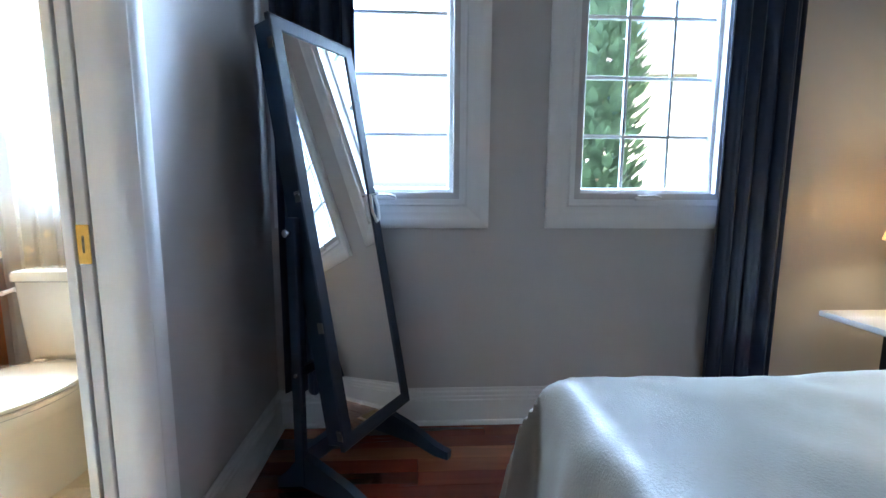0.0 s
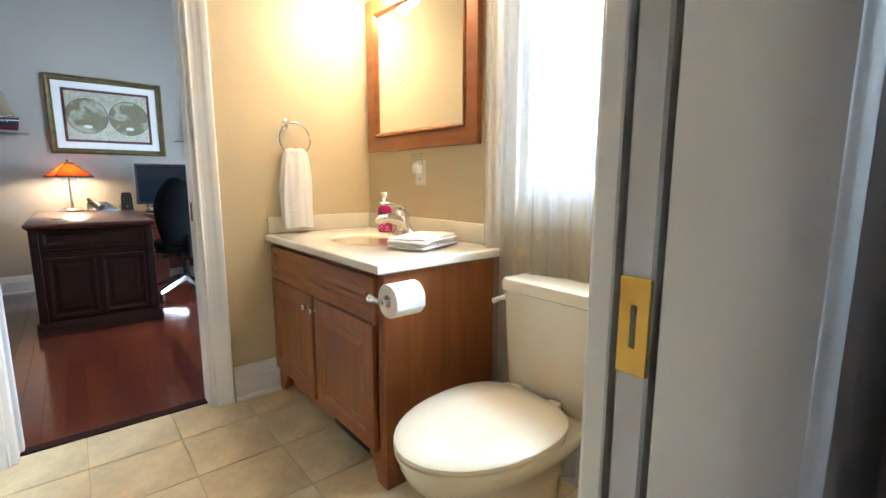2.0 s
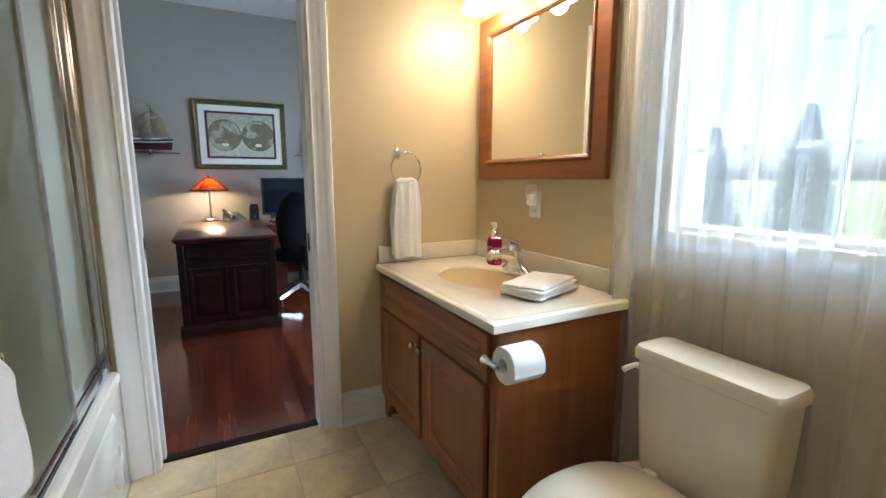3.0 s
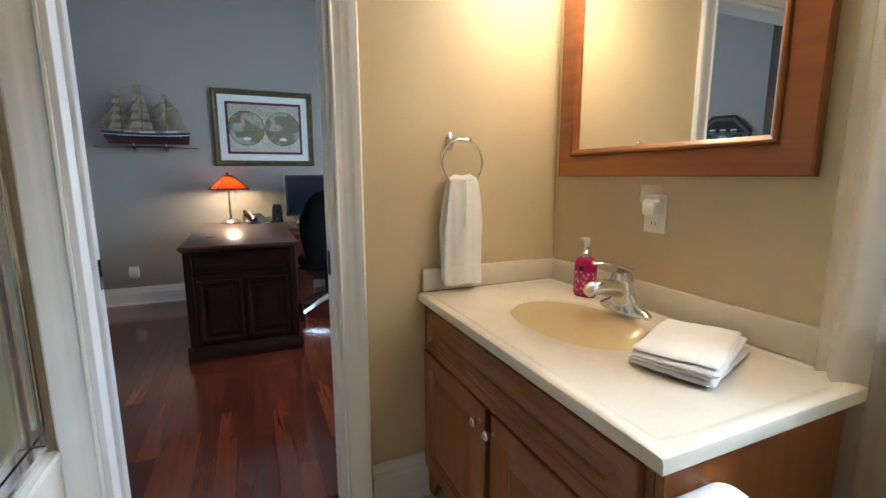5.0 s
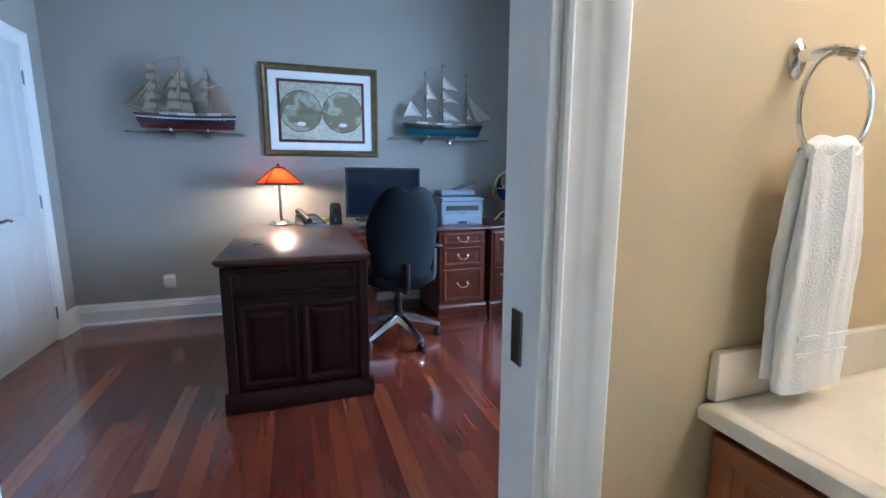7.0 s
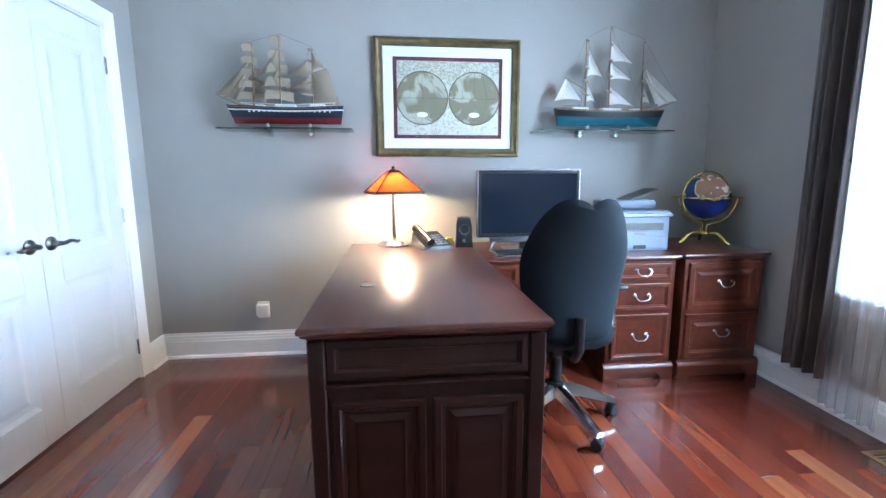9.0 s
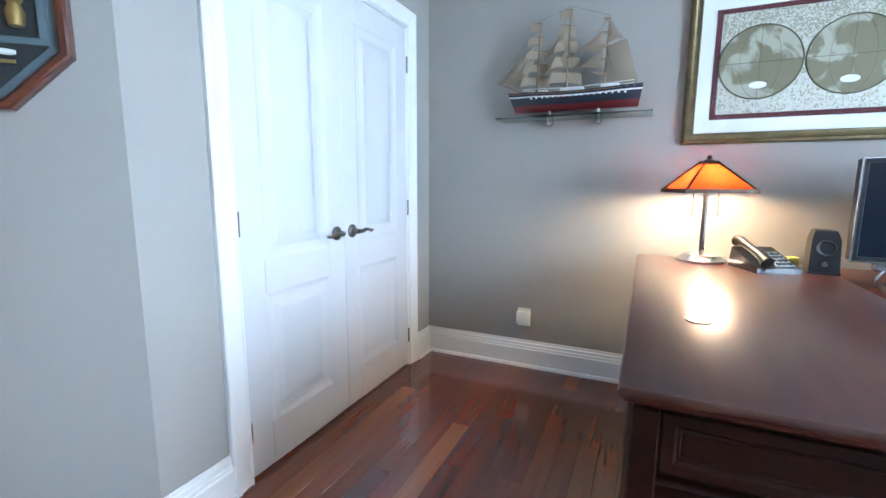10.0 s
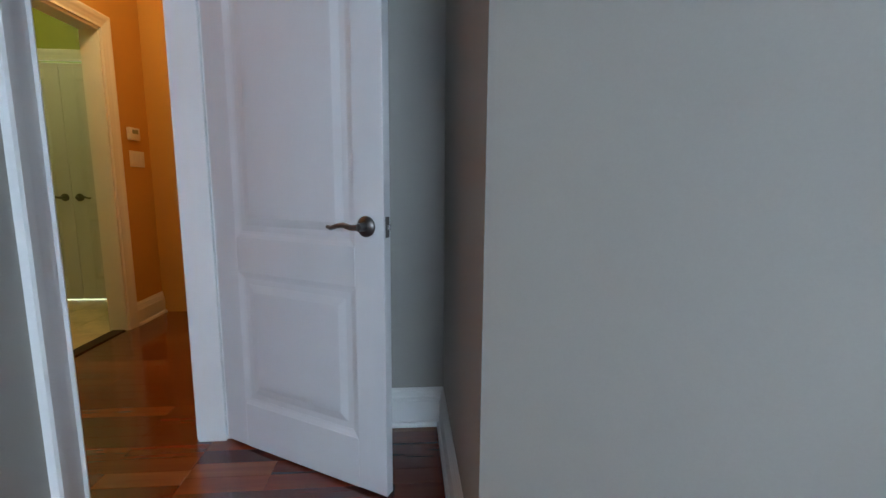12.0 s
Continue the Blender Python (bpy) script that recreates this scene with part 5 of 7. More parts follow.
# ---- office ----
dk = thing("desk", "dark cherry executive desk with a panelled end", "desk")
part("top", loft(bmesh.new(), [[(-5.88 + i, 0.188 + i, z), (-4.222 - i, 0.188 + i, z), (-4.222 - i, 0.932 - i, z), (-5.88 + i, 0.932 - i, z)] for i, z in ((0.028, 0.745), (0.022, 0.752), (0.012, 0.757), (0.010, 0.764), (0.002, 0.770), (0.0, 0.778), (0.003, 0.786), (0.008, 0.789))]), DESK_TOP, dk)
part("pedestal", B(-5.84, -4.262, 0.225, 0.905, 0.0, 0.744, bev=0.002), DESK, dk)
FX = -4.2615      # the end panel's plane


def end(m2):
    return Matrix.Translation((FX, 0, 0)) @ pose(0, 0, 0, 0, 0, 90) @ m2


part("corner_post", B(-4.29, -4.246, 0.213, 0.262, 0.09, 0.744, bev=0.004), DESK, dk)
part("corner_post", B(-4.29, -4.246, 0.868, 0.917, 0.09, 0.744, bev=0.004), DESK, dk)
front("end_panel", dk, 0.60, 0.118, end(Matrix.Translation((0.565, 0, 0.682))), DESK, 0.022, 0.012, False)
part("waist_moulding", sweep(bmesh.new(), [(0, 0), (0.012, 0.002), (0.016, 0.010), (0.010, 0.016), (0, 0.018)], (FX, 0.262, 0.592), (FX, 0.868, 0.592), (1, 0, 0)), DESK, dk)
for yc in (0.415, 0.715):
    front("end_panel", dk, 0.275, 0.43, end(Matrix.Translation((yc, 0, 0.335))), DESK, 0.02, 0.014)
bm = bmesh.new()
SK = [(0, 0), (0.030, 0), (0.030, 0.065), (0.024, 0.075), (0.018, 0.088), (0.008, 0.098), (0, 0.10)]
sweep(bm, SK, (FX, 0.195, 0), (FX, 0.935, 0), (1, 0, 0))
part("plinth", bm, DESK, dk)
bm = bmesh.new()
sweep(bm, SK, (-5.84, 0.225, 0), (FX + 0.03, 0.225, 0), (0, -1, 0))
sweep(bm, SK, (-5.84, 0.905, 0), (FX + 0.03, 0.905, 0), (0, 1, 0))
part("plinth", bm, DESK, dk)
part("cable_grommet", lathe(bmesh.new(), [(0.0, 0.0), (0.032, 0.0), (0.030, 0.003), (0.022, 0.0035), (0.0, 0.001)], at=(-4.72, 0.36, 0.7892), seg=24), PLASTIC_B, dk)
part("key_lock", lathe(bmesh.new(), [(0, 0), (0.010, 0), (0.009, 0.004), (0, 0.005)], m=pose(-4.33, 0.906, 0.69, -90), seg=14), ALU, dk)

CF = -5.40        # credenza's front plane
cr = thing("credenza", "cherry credenza with drawer pedestals against the wall", "credenza")
part("top", loft(bmesh.new(), [[(-6.035 + i * 0.2, 0.945 + i, z), (CF + 0.03 - i, 0.945 + i, z), (CF + 0.03 - i, 2.115 - i, z), (-6.035 + i * 0.2, 2.115 - i, z)] for i, z in ((0.028, 0.722), (0.018, 0.730), (0.008, 0.738), (0.0, 0.746), (0.002, 0.756), (0.008, 0.760))]), DESK_TOP, cr)
part("pedestal", B(-6.03, CF, 1.69, 2.095, 0.0, 0.721, bev=0.002), DESK_UP, cr)
part("pedestal", B(-6.03, CF, 0.965, 1.16, 0.0, 0.721, bev=0.002), DESK_UP, cr)
part("back_panel", B(-6.02, -6.0, 1.16, 1.69, 0.1, 0.72), DESK_UP, cr)
part("apron", B(CF - 0.06, CF - 0.035, 1.16, 1.69, 0.62, 0.721), DESK_UP, cr)


def facing(y, z):
    return Matrix.Translation((CF, y, z)) @ pose(0, 0, 0, 0, 0, 90)


for z0_, z1_ in ((0.615, 0.708), (0.435, 0.590), (0.135, 0.405)):
    dw = front("drawer", cr, 0.345, z1_ - z0_, facing(1.8925, (z0_ + z1_) / 2), DESK_UP, 0.016, 0.016, False)
    bail(dw, Matrix.Translation((0, -0.006, 0.012)))
front("drawer", cr, 0.17, 0.093, facing(1.06, 0.66), DESK_UP, 0.016, 0.016, False)


def skirt(parent, y0_, y1_, x):
    """A plinth with bracket feet along y."""
    part("moulding", sweep(bmesh.new(), [(0, 0.075), (0.026, 0.078), (0.022, 0.092), (0.008, 0.105), (0, 0.108)], (x, y0_, 0), (x, y1_, 0), (1, 0, 0)), DESK_UP, parent)
    L = y1_ - y0_
    poly = [(0, 0), (0.07, 0), (0.078, 0.022), (0.10, 0.045), (L - 0.10, 0.045), (L - 0.078, 0.022), (L - 0.07, 0), (L, 0), (L, 0.077), (0, 0.077)]
    m_ = Matrix.Translation((x, y0_, 0)) @ Matrix(((0, 0, 1, 0), (1, 0, 0, 0), (0, 1, 0, 0), (0, 0, 0, 1)))
    part("bracket_foot", prism(bmesh.new(), poly, 0.024, m_), DESK_UP, parent)


skirt(cr, 1.675, 2.11, CF)
fc = thing("file_cabinet", "cherry two-drawer lateral file cabinet in the corner", "cabinet")
part("top", loft(bmesh.new(), [[(-6.035, 2.135 + i, z), (CF + 0.03 - i, 2.135 + i, z), (CF + 0.03 - i, 2.672 - i, z), (-6.035, 2.672 - i, z)] for i, z in ((0.028, 0.727), (0.018, 0.735), (0.008, 0.743), (0.0, 0.751), (0.002, 0.761), (0.008, 0.765))]), DESK_TOP, fc)
part("body", B(-6.03, CF, 2.155, 2.655, 0.0, 0.726, bev=0.002), DESK_UP, fc)
for z0_, z1_ in ((0.425, 0.705), (0.125, 0.395)):
    dw = front("drawer", fc, 0.45, z1_ - z0_, facing(2.405, (z0_ + z1_) / 2), DESK_UP, 0.03, 0.016)
    bail(dw, Matrix.Translation((0, -0.014, 0.03)))
skirt(fc, 2.14, 2.668, CF)

# chair
ch = thing("office_chair", "black fabric swivel chair on a polished star base", "chair", pose(-5.03, 1.25, 0, 0, 0, 3))
for k in range(5):
    a = radians(15 + 72 * k)
    ax, ay = math.cos(a), math.sin(a)
    rings_ = []
    for d_, z_, hh, ww in ((0.03, 0.14, 0.06, 0.034), (0.12, 0.125, 0.05, 0.031), (0.24, 0.09, 0.038, 0.026), (0.315, 0.07, 0.028, 0.022)):
        c_ = Vector((ax * d_, ay * d_, z_))
        sv = Vector((-ay, ax, 0))
        rings_.append([c_ - sv * ww, c_ + sv * ww, c_ + sv * ww * 0.6 + Vector((0, 0, hh * 0.8)), c_ + Vector((0, 0, hh)), c_ - sv * ww * 0.6 + Vector((0, 0, hh * 0.8))])
    leg = part("base_arm", loft(bmesh.new(), rings_), CHROME, ch, "polished chrome base arm")
    cas = part("caster", lathe(bmesh.new(), [(0.0, -0.022), (0.024, -0.022), (0.028, -0.018), (0.028, -0.004), (0.02, -0.003), (0.02, 0.003), (0.028, 0.004), (0.028, 0.018), (0.024, 0.022), (0.0, 0.022)], m=Matrix.Translation((ax * 0.305, ay * 0.305, 0.0285)) @ pose(0, 0, 0, 0, 0, math.degrees(a) + 25) @ pose(0, 0, 0, 90), seg=18), PLASTIC_B, ch)
    part("fork", lathe(bmesh.new(), [(0.0, 0.045), (0.022, 0.045), (0.02, 0.06), (0.008, 0.064), (0.008, 0.085), (0.0, 0.085)], at=(ax * 0.305, ay * 0.305, 0), seg=12), PLASTIC_B, cas)
part("gas_column", lathe(bmesh.new(), [(0.0, 0.12), (0.042, 0.12), (0.042, 0.2), (0.028, 0.205), (0.028, 0.32), (0.018, 0.325), (0.018, 0.40), (0.0, 0.40)], seg=20), PLASTIC_B, ch)
part("mechanism", B(-0.1, 0.12, -0.07, 0.07, 0.375, 0.425, bev=0.012, seg=2), PLASTIC_B, ch)
for s_ in (-1, 1):
    part("adjust_lever", tube(bmesh.new(), [(0.02, s_ * 0.06, 0.39), (0.03, s_ * 0.14, 0.385), (0.035, s_ * 0.19, 0.38)], 0.012, 10, [0.007, 0.008, 0.016]), PLASTIC_B, ch)


def pad(w, d_, z0_, z1_, x_off=0.0):
    """A cushion with rounded outline."""
    def ring(s_, z):
        pts = []
        for k in range(36):
            t = 2 * math.pi * k / 36
            c, q = math.cos(t), math.sin(t)
            pts.append((x_off + d_ / 2 * s_ * abs(c) ** 0.5 * (1 if c > 0 else -1), w / 2 * s_ * abs(q) ** 0.55 * (1 if q > 0 else -1), z))
        return pts
    h_ = z1_ - z0_
    return loft(bmesh.new(), [ring(0.86, z0_), ring(0.96, z0_ + h_ * 0.2), ring(1.0, z0_ + h_ * 0.5), ring(0.97, z0_ + h_ * 0.8), ring(0.85, z1_ - 0.004), ring(0.5, z1_)])


part("seat", pad(0.49, 0.47, 0.425, 0.53, -0.03), FABRIC_BLACK, ch)
bm = bmesh.new()
NU, NV = 26, 28


def back_pt(u, v_, side):
    z = 0.47 + 0.63 * v_
    half = 0.235 * (0.80 + 0.28 * math.sin(min(1, v_ * 1.5) * 1.57)) * (1 - 0.42 * max(0, (v_ - 0.55) / 0.45) ** 1.9)
    q = u * 2 - 1
    y = half * q
    if v_ > 0.9:
        z += (0.028 * (1 - (abs(q) - 0.5) ** 2 * 4) - 0.012) * (v_ - 0.9) * 10
    edge = (1 - abs(q) ** 3.2) * (1 - abs(v_ * 2 - 1) ** 8)
    wrap = -0.05 * q * q
    lean = 0.10 + 0.10 * v_ - 0.06 * math.sin(v_ * 3.1)
    return (0.10 + lean + wrap + side * 0.042 * max(0, edge) ** 0.5, y, z)


for side in (1, -1):
    sheet(bm, lambda u, v_: back_pt(u, v_, side), NU, NV)
bmesh.ops.remove_doubles(bm, verts=bm.verts, dist=0.002)
part("backrest", bm, FABRIC_BLACK, ch)
part("back_bar", tube(bmesh.new(), [(0.06, 0, 0.40), (0.2, 0, 0.40), (0.235, 0, 0.45), (0.235, 0, 0.60)], 0.022, 10), PLASTIC_B, ch)
for s_ in (-1, 1):
    arm = part("armrest", B(-0.16, 0.08, s_ * 0.285 - 0.035, s_ * 0.285 + 0.035, 0.665, 0.695, bev=0.012, seg=2), PLASTIC_B, ch)
    part("arm_post", tube(bmesh.new(), [(0.0, s_ * 0.2, 0.42), (0.0, s_ * 0.278, 0.43), (0.0, s_ * 0.287, 0.47), (0.0, s_ * 0.285, 0.666)], 0.015), ALU, arm)

# monitor, keyboard, printer, globe
mo = thing("monitor", "large flat monitor with a silver bezel, switched off", "monitor", pose(-5.67, 1.285, 0.7605, 0, 0, 90))
part("housing", B(-0.319, 0.319, 0.0, 0.045, 0.085, 0.49, bev=0.006), PLASTIC_B, mo)
part("bezel", ring_frame(bmesh.new(), 0.64, 0.41, [(0, 0), (0, 0.008), (0.002, 0.010), (0.006, 0.010), (0.008, 0.006), (0.008, 0)], Matrix.Translation((0, 0, 0.2875))), ALU, mo, "bright silver bezel")
part("screen_surround", ring_frame(bmesh.new(), 0.624, 0.394, [(0, 0), (0, 0.008), (0.013, 0.008), (0.015, 0.005), (0.015, 0)], Matrix.Translation((0, 0, 0.2875))), PLASTIC_B, mo, "black inner surround")
part("screen", B(-0.30, 0.30, -0.005, 0.001, 0.103, 0.473), SCREEN, mo)
part("speaker_bar", B(-0.24, 0.24, -0.008, 0.03, 0.05, 0.083, bev=0.006), ALU, mo)
for s_ in (-1, 1):
    part("foot", tube(bmesh.new(), [(s_ * 0.19, 0.02, 0.07), (s_ * 0.24, -0.03, 0.02), (s_ * 0.26, -0.10, 0.006)], 0.007), ALU, mo)
part("base", B(-0.15, 0.15, -0.05, 0.10, 0.0, 0.012, bev=0.004), ALU, mo)
part("neck", B(-0.04, 0.04, 0.03, 0.06, 0.01, 0.1, bev=0.004), PLASTIC_B, mo)
kb = thing("keyboard", "slim silver keyboard with dark keys in front of the monitor", "keyboard", pose(-5.50, 1.24, 0.7605, 0, 0, 90))
part("body", loft(bmesh.new(), [[(-0.21, -0.065, 0), (0.21, -0.065, 0), (0.21, 0.065, 0), (-0.21, 0.065, 0)], [(-0.208, -0.063, 0.008), (0.208, -0.063, 0.008), (0.208, 0.063, 0.020), (-0.208, 0.063, 0.020)]]), ALU, kb)
for r_ in range(4):
    part("key_row", B(-0.2, 0.2, -0.052 + 0.028 * r_, -0.030 + 0.028 * r_, 0.010 + 0.002 * r_, 0.016 + 0.003 * r_, bev=0.002), PLASTIC_B, kb)

pr = thing("printer", "pale grey laser multifunction printer on the credenza", "printer", pose(-5.73, 1.945, 0.7605, 0, 0, 90))
part("body", B(-0.19, 0.19, -0.18, 0.19, 0.0, 0.205, bev=0.008, seg=2), PLASTIC_G, pr)
part("paper_tray", B(-0.175, 0.175, -0.188, -0.17, 0.012, 0.085, bev=0.004), PLASTIC_G, pr)
part("tray_grip", B(-0.04, 0.04, -0.191, -0.186, 0.012, 0.035), PLASTIC_B, pr)
part("output_slot", B(-0.15, 0.15, -0.184, -0.15, 0.125, 0.168), PLASTIC_B, pr)
part("output_shelf", B(-0.11, 0.11, -0.189, -0.16, 0.118, 0.128, bev=0.002), PLASTIC_G, pr)
part("maker_plate", B(-0.035, 0.035, -0.1815, -0.178, 0.098, 0.110), NICKEL, pr)
part("scanner", loft(bmesh.new(), [[(-0.19, -0.19, z + a_), (0.19, -0.19, z + a_), (0.19, 0.19, z), (-0.19, 0.19, z)] for z, a_ in ((0.208, 0), (0.245, -0.006))]), PLASTIC_G, pr)
part("control_panel", loft(bmesh.new(), [[(-0.19, -0.215, 0.212), (0.19, -0.215, 0.212), (0.19, -0.15, 0.212), (-0.19, -0.15, 0.212)], [(-0.185, -0.21, 0.226), (0.185, -0.21, 0.226), (0.185, -0.15, 0.243), (-0.185, -0.15, 0.243)]]), PLASTIC_G, pr)
part("control_strip", B(-0.192, 0.192, -0.19, 0.12, 0.2035, 0.2095, bev=0.001), PLASTIC_B, pr, "black strip under the scanner")
part("feeder", B(-0.15, 0.17, -0.06, 0.17, 0.246, 0.30, bev=0.015, seg=2), PLASTIC_G, pr)
part("feeder_tray", sheet(bmesh.new(), lambda u, v_: (0.0 + 0.19 * u, -0.03 + 0.16 * v_, 0.302 + 0.07 * u), 2, 2, 0.006), PLASTIC_B, pr)

OCEAN = mat("lapis_globe", (0.012, 0.03, 0.20), 0.15, vary=0.2, bump=0, coat=0.6)
n_, l_ = OCEAN.node_tree.nodes, OCEAN.node_tree.links
tex, co_ = n_.new("ShaderNodeTexNoise"), n_.new("ShaderNodeTexCoord")
tex.inputs["Scale"].default_value, tex.inputs["Detail"].default_value = 7.0, 4
l_.new(co_.outputs["Object"], tex.inputs["Vector"])
rp = n_.new("ShaderNodeValToRGB")
rp.color_ramp.interpolation = "CONSTANT"
rp.color_ramp.elements[0].color = (0.012, 0.03, 0.20, 1)
for p_, c_ in ((0.52, (0.45, 0.36, 0.20, 1)), (0.57, (0.25, 0.12, 0.07, 1)), (0.66, (0.55, 0.50, 0.42, 1))):
    e_ = rp.color_ramp.elements.new(p_)
    e_.color = c_
gz, gm = n_.new("ShaderNodeSeparateXYZ"), n_.new("ShaderNodeMath")
l_.new(co_.outputs["Object"], gz.inputs[0])
gm.operation = "MULTIPLY_ADD"
gm.inputs[1].default_value, gm.inputs[2].default_value = 0.9, -0.29
l_.new(gz.outputs[2], gm.inputs[0])
gs = n_.new("ShaderNodeMath")
l_.new(tex.outputs["Fac"], gs.inputs[0])
l_.new(gm.outputs[0], gs.inputs[1])
l_.new(gs.outputs[0], rp.inputs[0])
l_.new(rp.outputs[0], n_["Principled BSDF"].inputs["Base Color"])
gl = thing("globe", "lapis blue gemstone globe on a gold stand", "globe", Matrix.Translation((-5.74, 2.50, 0.7655)))
GC = Vector((0, 0, 0.31))
part("sphere", lathe(bmesh.new(), [(0.145 * math.sin(t), 0.31 - 0.145 * math.cos(t)) for t in [0.02 + 3.10 * k / 28 for k in range(29)]], seg=40), OCEAN, gl)
part("meridian", tube(bmesh.new(), [GC + Vector((0.05 * math.sin(t) * 0, 0.163 * math.sin(t), 0.163 * math.cos(t))) for t in [2 * math.pi * k / 44 for k in range(45)]], 0.006, 8), BRASS, gl)
hr = bmesh.new()
lathe(hr, [(0.166, 0.305), (0.208, 0.305), (0.208, 0.312), (0.166, 0.312), (0.166, 0.305)], seg=44)
part("horizon_ring", hr, BRASS, gl)
for k in range(3):
    a = radians(30 + 120 * k)
    ax, ay = math.cos(a), math.sin(a)
    part("leg", tube(bmesh.new(), [(ax * q, ay * q, z) for q, z in ((0.186, 0.305), (0.175, 0.25), (0.145, 0.195), (0.095, 0.155), (0.045, 0.138), (0.02, 0.125), (0.018, 0.09))], 0.006, 8), BRASS, gl)
    part("foot", tube(bmesh.new(), [(ax * q, ay * q, z) for q, z in ((0.045, 0.075), (0.085, 0.078), (0.115, 0.055), (0.14, 0.025), (0.165, 0.011))], 0.009, 8, [0.008, 0.009, 0.012, 0.010, 0.011]), BRASS, gl)
part("compass_plate", lathe(bmesh.new(), [(0.0, 0.07), (0.055, 0.07), (0.055, 0.085), (0.0, 0.09)], seg=24), BRASS, gl)

# desk lamp, phone, speaker
MICA = cloth_mat("amber_mica", (0.46, 0.055, 0.006), translucent=0.34, bump=0.1, rough=0.35, vary=0.5)
BRONZE = mat("dark_bronze", (0.05, 0.035, 0.025), 0.35, 0.8, vary=0.2, bump=0.02)
tl = thing("desk_lamp", "desk lamp with an amber mica shade, lit", "lamp", Matrix.Translation((-5.77, 0.462, 0.7895)))
part("base", lathe(bmesh.new(), [(0.0, 0), (0.105, 0), (0.105, 0.012), (0.085, 0.02), (0.075, 0.034), (0.03, 0.045), (0.0, 0.046)], seg=32), ALU, tl)
part("stem", tube(bmesh.new(), [(0, 0, 0.04), (0, 0, 0.36)], 0.011, 14), NICKEL, tl)
part("finial", lathe(bmesh.new(), [(0.02, 0.455), (0.028, 0.462), (0.008, 0.47), (0.012, 0.48), (0.0, 0.49)], seg=14), BRONZE, tl)
SEG4 = [radians(-28 + 90 * k) for k in range(4)]
bm = bmesh.new()
loft(bm, [[(r_ * math.cos(t), r_ * math.sin(t), z) for t in SEG4] for r_, z in ((0.205, 0.328), (0.034, 0.458))], caps=False)
bmesh.ops.solidify(bm, geom=list(bm.faces), thickness=0.0015)
sh = part("shade", bm, MICA, tl, "glowing amber mica shade")
for k in range(4):
    t, t2 = SEG4[k], SEG4[(k + 1) % 4]
    part("rib", tube(bmesh.new(), [(0.208 * math.cos(t), 0.208 * math.sin(t), 0.327), (0.035 * math.cos(t), 0.035 * math.sin(t), 0.460)], 0.005, 6), BRONZE, sh)
    bm = bmesh.new()
    loft(bm, [[(r_ * math.cos(a_), r_ * math.sin(a_), z) for r_, z in ((0.212, 0.320), (0.209, 0.337), (0.203, 0.337), (0.206, 0.320))] for a_ in (t, t2)])
    part("rim", bm, BRONZE, sh)
part("cap", loft(bmesh.new(), [[(r_ * math.cos(t), r_ * math.sin(t), z) for t in SEG4] for r_, z in ((0.052, 0.447), (0.040, 0.460), (0.012, 0.466))]), BRONZE, sh)
BULB = glow("bulb_glow", (1.0, 0.8, 0.5), 7.0)
part("bulb", lathe(bmesh.new(), [(0.0, 0.36), (0.014, 0.36), (0.016, 0.38), (0.030, 0.41), (0.026, 0.435), (0.0, 0.448)], at=(0, 0, -0.002), seg=18), BULB, tl)
for s_ in (-1, 1):
    part("pull_chain", tube(bmesh.new(), [(0.0, s_ * 0.05, 0.345), (0.0, s_ * 0.052, 0.21)], 0.0018, 6), BRASS, tl)
    part("chain_arm", tube(bmesh.new(), [(0.0, 0.0, 0.35), (0.0, s_ * 0.05, 0.347)], 0.004, 6), NICKEL, tl)

ph = thing("telephone", "black and grey corded desk telephone", "telephone", pose(-5.66, 0.685, 0.7895, 0, 0, 112))
part("base", loft(bmesh.new(), [[(-0.09, -0.10, 0), (0.09, -0.10, 0), (0.09, 0.10, 0), (-0.09, 0.10, 0)], [(-0.088, -0.098, 0.02), (0.088, -0.098, 0.02), (0.085, 0.09, 0.085), (-0.085, 0.09, 0.085)]]), PLASTIC_B, ph)
part("keypad", sheet(bmesh.new(), lambda u, v_: (0.0 + 0.075 * u, -0.08 + 0.12 * v_, 0.0285 + 0.0412 * v_), 1, 1, 0.003), PLASTIC_G, ph)
for r_ in range(4):
    for c_ in range(3):
        part("key", B(0.008 + 0.022 * c_, 0.024 + 0.022 * c_, -0.074 + 0.028 * r_, -0.058 + 0.028 * r_, 0.032 + 0.0096 * r_, 0.040 + 0.0096 * r_, bev=0.002), PLASTIC_B, ph)
part("handset", tube(bmesh.new(), [(-0.055, -0.105, 0.045), (-0.055, -0.07, 0.066), (-0.055, 0.0, 0.088), (-0.055, 0.07, 0.112), (-0.055, 0.105, 0.108)], 0.02, 12, [0.026, 0.02, 0.016, 0.02, 0.026]), PLASTIC_B, ph)
part("cord", tube(bmesh.new(), [(-0.06 + 0.004 * math.cos(t * 9), -0.11 - 0.012 * t + 0.02 * t, 0.02 + 0.006 * math.sin(t * 9)) for t in [k * 0.1 for k in range(40)]], 0.003, 6), PLASTIC_B, ph)
sp = thing("desk_speaker", "small black computer loudspeaker on the desk", "speaker", pose(-5.68, 0.885, 0.7895, 0, 0, 85))
part("cabinet", loft(bmesh.new(), [[(-w_, -d_, z), (w_, -d_, z), (w_, 0.055, z), (-w_, 0.055, z)] for w_, d_, z in ((0.048, 0.05, 0), (0.05, 0.052, 0.01), (0.046, 0.036, 0.14), (0.036, 0.02, 0.172), (0.028, 0.012, 0.176))]), PLASTIC_B, sp)
